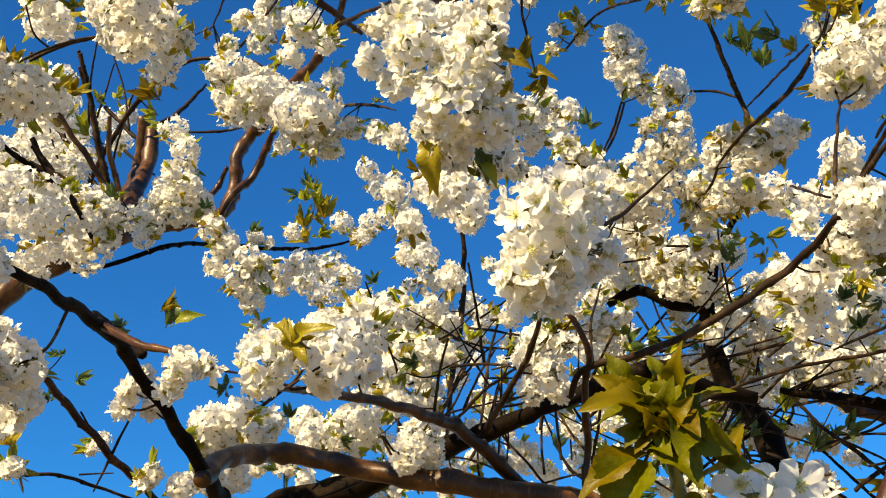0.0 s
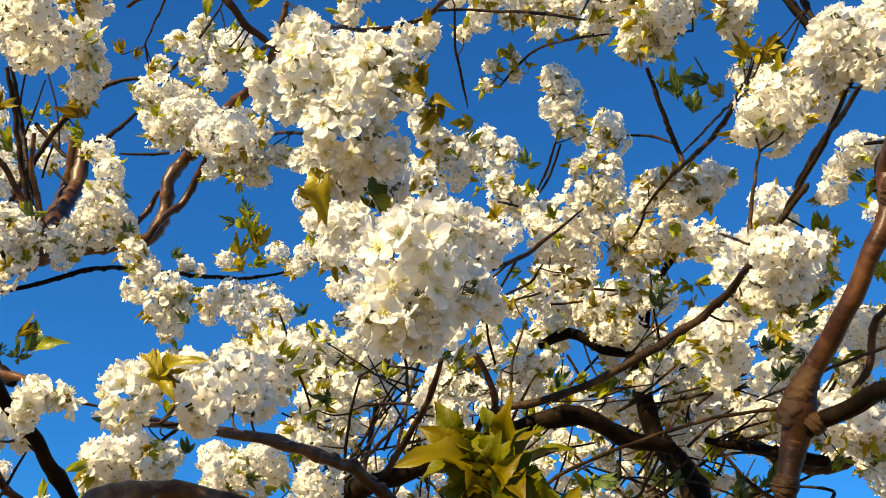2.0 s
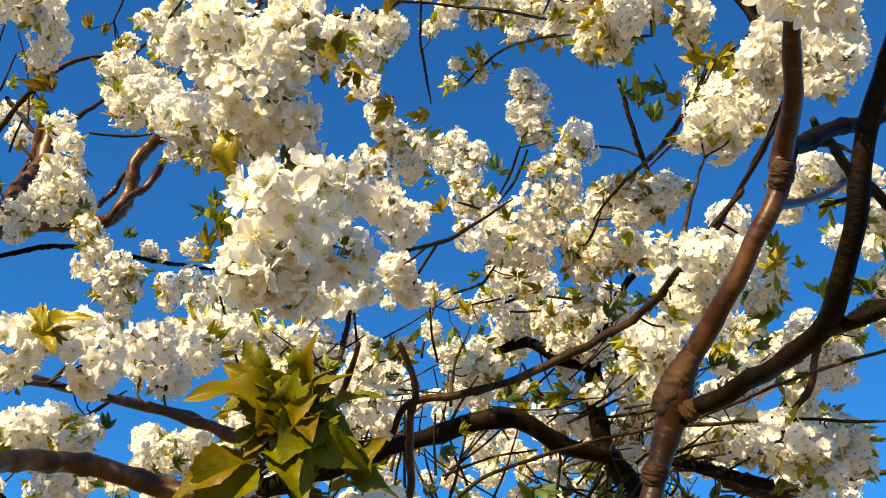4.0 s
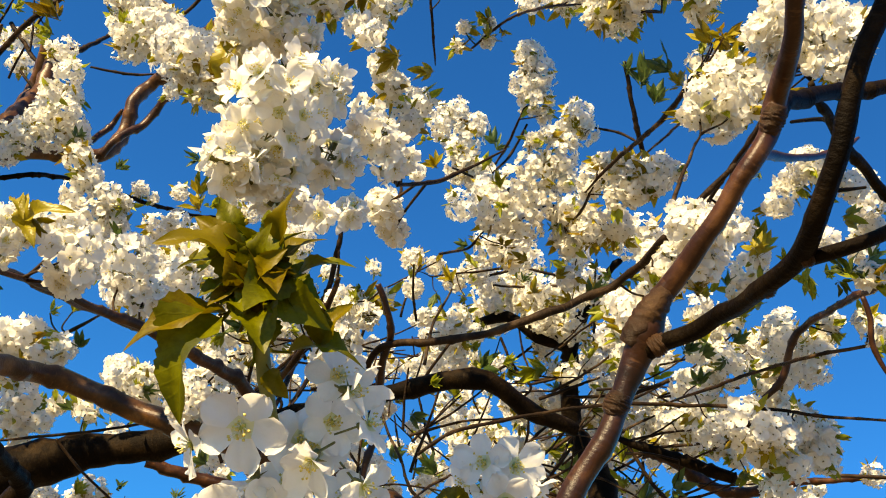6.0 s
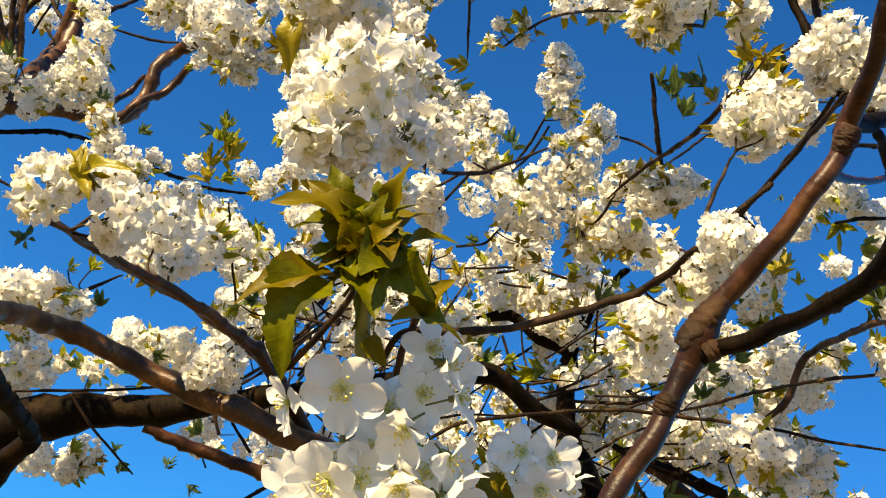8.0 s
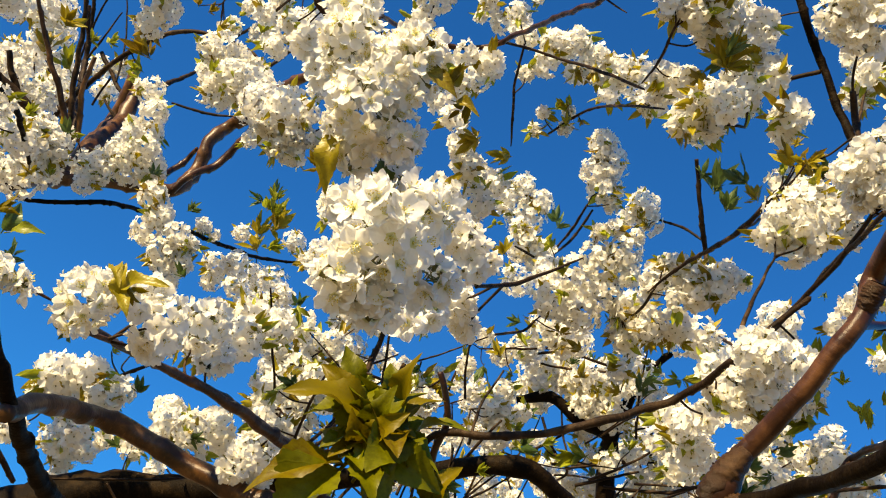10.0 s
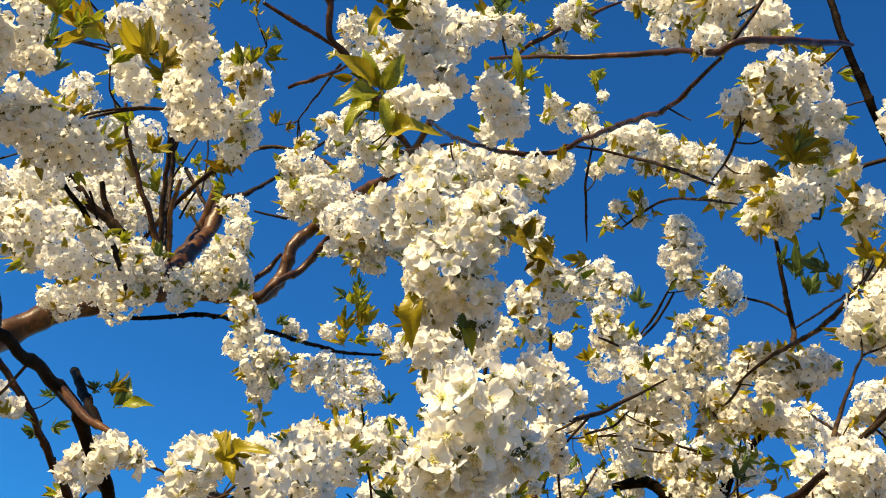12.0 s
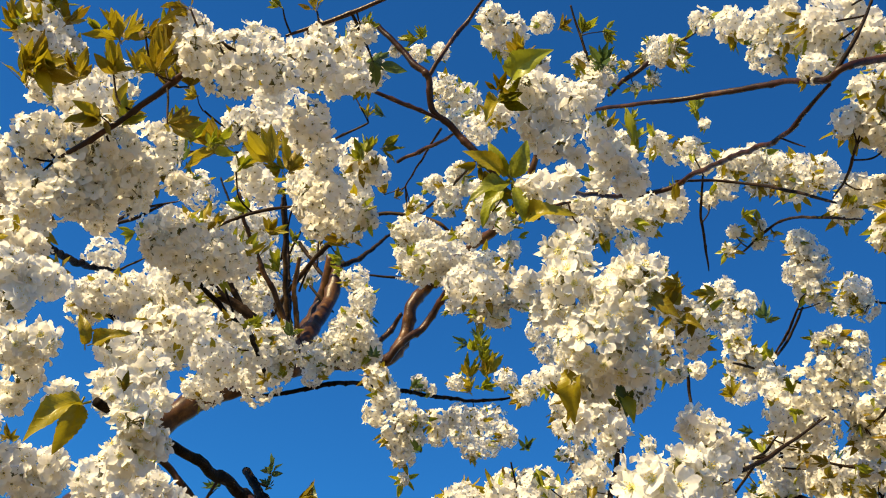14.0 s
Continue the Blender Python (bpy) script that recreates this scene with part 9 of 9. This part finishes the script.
single_leaf((-0.0633, 0.6146, 2.1603), (-0.0248, 0.5907, 2.1637), (0.1281, -1.2103, -0.0377), 0, 1.0)
single_leaf((-0.0843, 0.6053, 2.2003), (-0.1057, 0.5851, 2.2190), (-0.1949, -0.9779, -0.4683), 1, 0.9)
single_leaf((-0.0760, 0.5963, 2.1811), (-0.0617, 0.6096, 2.1506), (0.2656, -1.0725, -0.2080), 1, 0.9)
single_leaf((-0.1105, 0.6537, 2.3659), (-0.0784, 0.6119, 2.3695), (0.3782, -1.1036, -0.2292), 1, 1.4)
single_leaf((-0.1168, 0.6693, 2.3488), (-0.1282, 0.6605, 2.3115), (-0.2936, -1.0926, -0.4122), 0, 1.2)
single_leaf((0.0361, 0.6224, 2.1004), (0.0717, 0.6082, 2.0825), (0.0577, -1.2803, -0.0045), 0, 0.9)
single_leaf((0.0382, 0.6210, 2.1020), (0.0363, 0.5997, 2.1121), (0.2566, -0.9041, -0.4742), 0, 0.9)
single_leaf((0.0713, 0.6288, 2.0889), (0.0921, 0.6213, 2.0788), (0.0139, -1.2155, -0.0621), 0, 0.9)
single_leaf((0.0654, 0.6303, 2.1039), (0.0686, 0.6099, 2.1125), (0.1237, -0.9042, -0.4682), 0, 1.0)
single_leaf((-0.0047, 0.6786, 2.0590), (-0.0081, 0.6837, 2.0140), (-0.3898, -0.9372, -0.3950), 0, 1.2)
single_leaf((0.0336, 0.7051, 2.0545), (0.0476, 0.6951, 2.0317), (0.2635, -1.1669, -0.0392), 1, 1.1)
single_leaf((0.0288, 0.6975, 2.0663), (0.0430, 0.7147, 2.0384), (0.2698, -0.9993, -0.3078), 2, 1.0)
single_leaf((-0.1123, 0.7231, 1.8950), (-0.1178, 0.7124, 1.9179), (-0.1529, -0.9882, -0.1915), 0, 1.2)
single_leaf((-0.1124, 0.7206, 1.9010), (-0.0794, 0.7008, 1.9067), (0.2467, -1.1804, 0.2551), 0, 0.9)
single_leaf((-0.1145, 0.7219, 1.8969), (-0.0988, 0.7093, 1.8803), (0.2494, -1.1407, 0.1702), 0, 1.0)
single_leaf((-0.1270, 0.7226, 1.9162), (-0.1131, 0.7103, 1.8991), (0.1631, -1.1411, 0.1446), 0, 1.0)
single_leaf((-0.2167, 0.7343, 1.9222), (-0.2124, 0.7271, 1.9442), (0.6750, -0.9926, -0.0783), 2, 1.3)
single_leaf((-0.2088, 0.7274, 1.9185), (-0.1834, 0.7218, 1.9273), (0.2576, -1.1752, 0.2598), 1, 0.9)
broad_leaf((0.1916, 0.6447, 1.7438), (0.2195, 0.6339, 1.7280), (-0.43, -0.89, 0.14), 0, 0.86)
heart = random.Random(77)
for k in range(24):
    a, lean = k * 2.4, heart.uniform(0.3, 1.2)
    way = Vector((math.cos(a) * math.sin(lean), -math.cos(lean) * 0.7, math.sin(a) * math.sin(lean) + 0.25)).normalized()
    foot = Vector((0.0915, 0.390, 1.722)) + Vector((heart.uniform(-1, 1), heart.uniform(-1, 1), heart.uniform(-1.6, 1))) * 0.005
    broad_leaf(foot, foot + way * heart.uniform(0.015, 0.031), (heart.uniform(-0.8, 0.5), heart.uniform(-0.9, 0.2), heart.uniform(0.2, 1)), heart.choice((0, 1, 1)), heart.uniform(0.9, 1.4), rosette)
flower(0.0973, 0.3987, 1.6799, -0.01, -0.83, -0.56, 1.09)
flower(0.1217, 0.4061, 1.6757, -0.25, -0.45, -0.86, 0.90)
flower(0.1293, 0.4017, 1.7007, 0.82, -0.55, -0.16, 0.82)
flower(0.1376, 0.4069, 1.6920, 0.83, -0.52, 0.20, 0.77)
flower(0.1243, 0.4059, 1.7067, 0.16, -0.98, -0.09, 0.78)
flower(0.1017, 0.4163, 1.6535, -0.30, -0.77, -0.56, 1.12)
flower(0.1121, 0.4209, 1.6585, 0.06, -0.98, -0.20, 1.08)
flower(0.1243, 0.4082, 1.6568, 0.31, -0.40, -0.87, 1.00)
flower(0.1101, 0.4159, 1.6394, 0.00, -0.68, -0.73, 1.08)
flower(0.1414, 0.4183, 1.6600, 0.81, -0.52, -0.28, 1.08)
flower(0.0923, 0.4258, 1.6489, -0.76, -0.52, -0.39, 1.03)
flower(0.0813, 0.4127, 1.6753, -0.79, -0.19, -0.58, 0.79)
flower(0.1331, 0.4145, 1.6474, 0.29, -0.71, -0.64, 1.08)
flower(0.1401, 0.4141, 1.6728, 0.81, -0.40, -0.43, 0.85)
flower(0.1219, 0.4195, 1.6397, -0.03, -0.76, -0.65, 1.09)
flower(0.0997, 0.4247, 1.6376, -0.32, -0.65, -0.69, 1.10)
flower(0.1038, 0.4234, 1.6707, 0.17, -0.07, -0.98, 0.92)
flower(0.1253, 0.4143, 1.6927, 0.08, -0.93, -0.36, 0.84)
flower(0.1150, 0.4248, 1.6720, -0.15, -0.96, -0.22, 0.92)
flower(0.1135, 0.4263, 1.6297, -0.00, -0.34, -0.94, 1.10)
flower(0.1300, 0.4246, 1.6332, 0.31, -0.40, -0.87, 1.10)
flower(0.2178, 0.6552, 1.7710, -0.47, -0.84, -0.29, 1.35)
flower(0.2368, 0.6573, 1.7731, 0.23, -0.95, -0.22, 1.32)
flower(0.2327, 0.6528, 1.7508, 0.08, -0.73, -0.67, 1.39)
flower(0.2120, 0.6717, 1.7632, -0.83, -0.26, -0.49, 1.13)
flower(0.2497, 0.6670, 1.7620, 0.81, -0.50, -0.30, 1.14)
flower(0.2285, 0.6740, 1.7468, -0.18, -0.14, -0.97, 1.23)
flower(0.2313, 0.6724, 1.7703, -0.07, -0.87, -0.49, 1.09)
for k in range(9):
    flower(0.100 + heart.uniform(-0.014, 0.040), 0.424 + heart.uniform(0.0, 0.016), 1.668 + heart.uniform(-0.022, 0.026), heart.uniform(-0.6, 0.6), -1.0, heart.uniform(-0.5, 0.2), heart.uniform(0.85, 1.05))
shoot = tube([(0.0905, 0.3855, 1.7285, 0.0016), (0.0907, 0.3867, 1.7255, 0.0026), (0.0951, 0.3955, 1.7137, 0.0030), (0.1011, 0.4082, 1.7012, 0.0026), (0.1107, 0.4334, 1.6871, 0.0024), (0.1366, 0.4644, 1.6724, 0.0024), (0.1587, 0.5091, 1.6597, 0.0030), (0.2016, 0.5922, 1.6439, 0.0047)])
part("shoot", mesh_of("shoot", [HOME @ v for v in shoot[0]], shoot[1], [SHOOT], uvs=shoot[2]), tree, label="soft green shoot under the leaf rosette")

# ---- spurs: each cluster and tuft hangs on a short twig from the nearest branch ----
def spurs():
    cloud = np.array([tuple(p) for p, r in branch_points])
    radii = [r for p, r in branch_points]
    for place, r in cluster_places:
        far = np.linalg.norm(cloud - np.array(place), axis=1)
        i = int(far.argmin())
        if far[i] < r * 0.5 + radii[i] or far[i] > 0.065:
            continue
        foot = branch_points[i][0]
        bow = (foot + place) / 2 + Vector((rng.uniform(-1, 1), rng.uniform(-1, 1), rng.uniform(-1.5, 0.3))) * far[i] * 0.12
        thick = min(0.0026, 0.0011 + far[i] * 0.006)
        verts, faces, uvs = tube([(*foot, thick), (*bow, thick * 0.85), (*place, thick * 0.65)], wobble=1.2, knots=0.35)
        part("spur", mesh_of("spur", [HOME @ v for v in verts], faces, [BARK_TWIG], uvs=uvs), tree)


spurs()
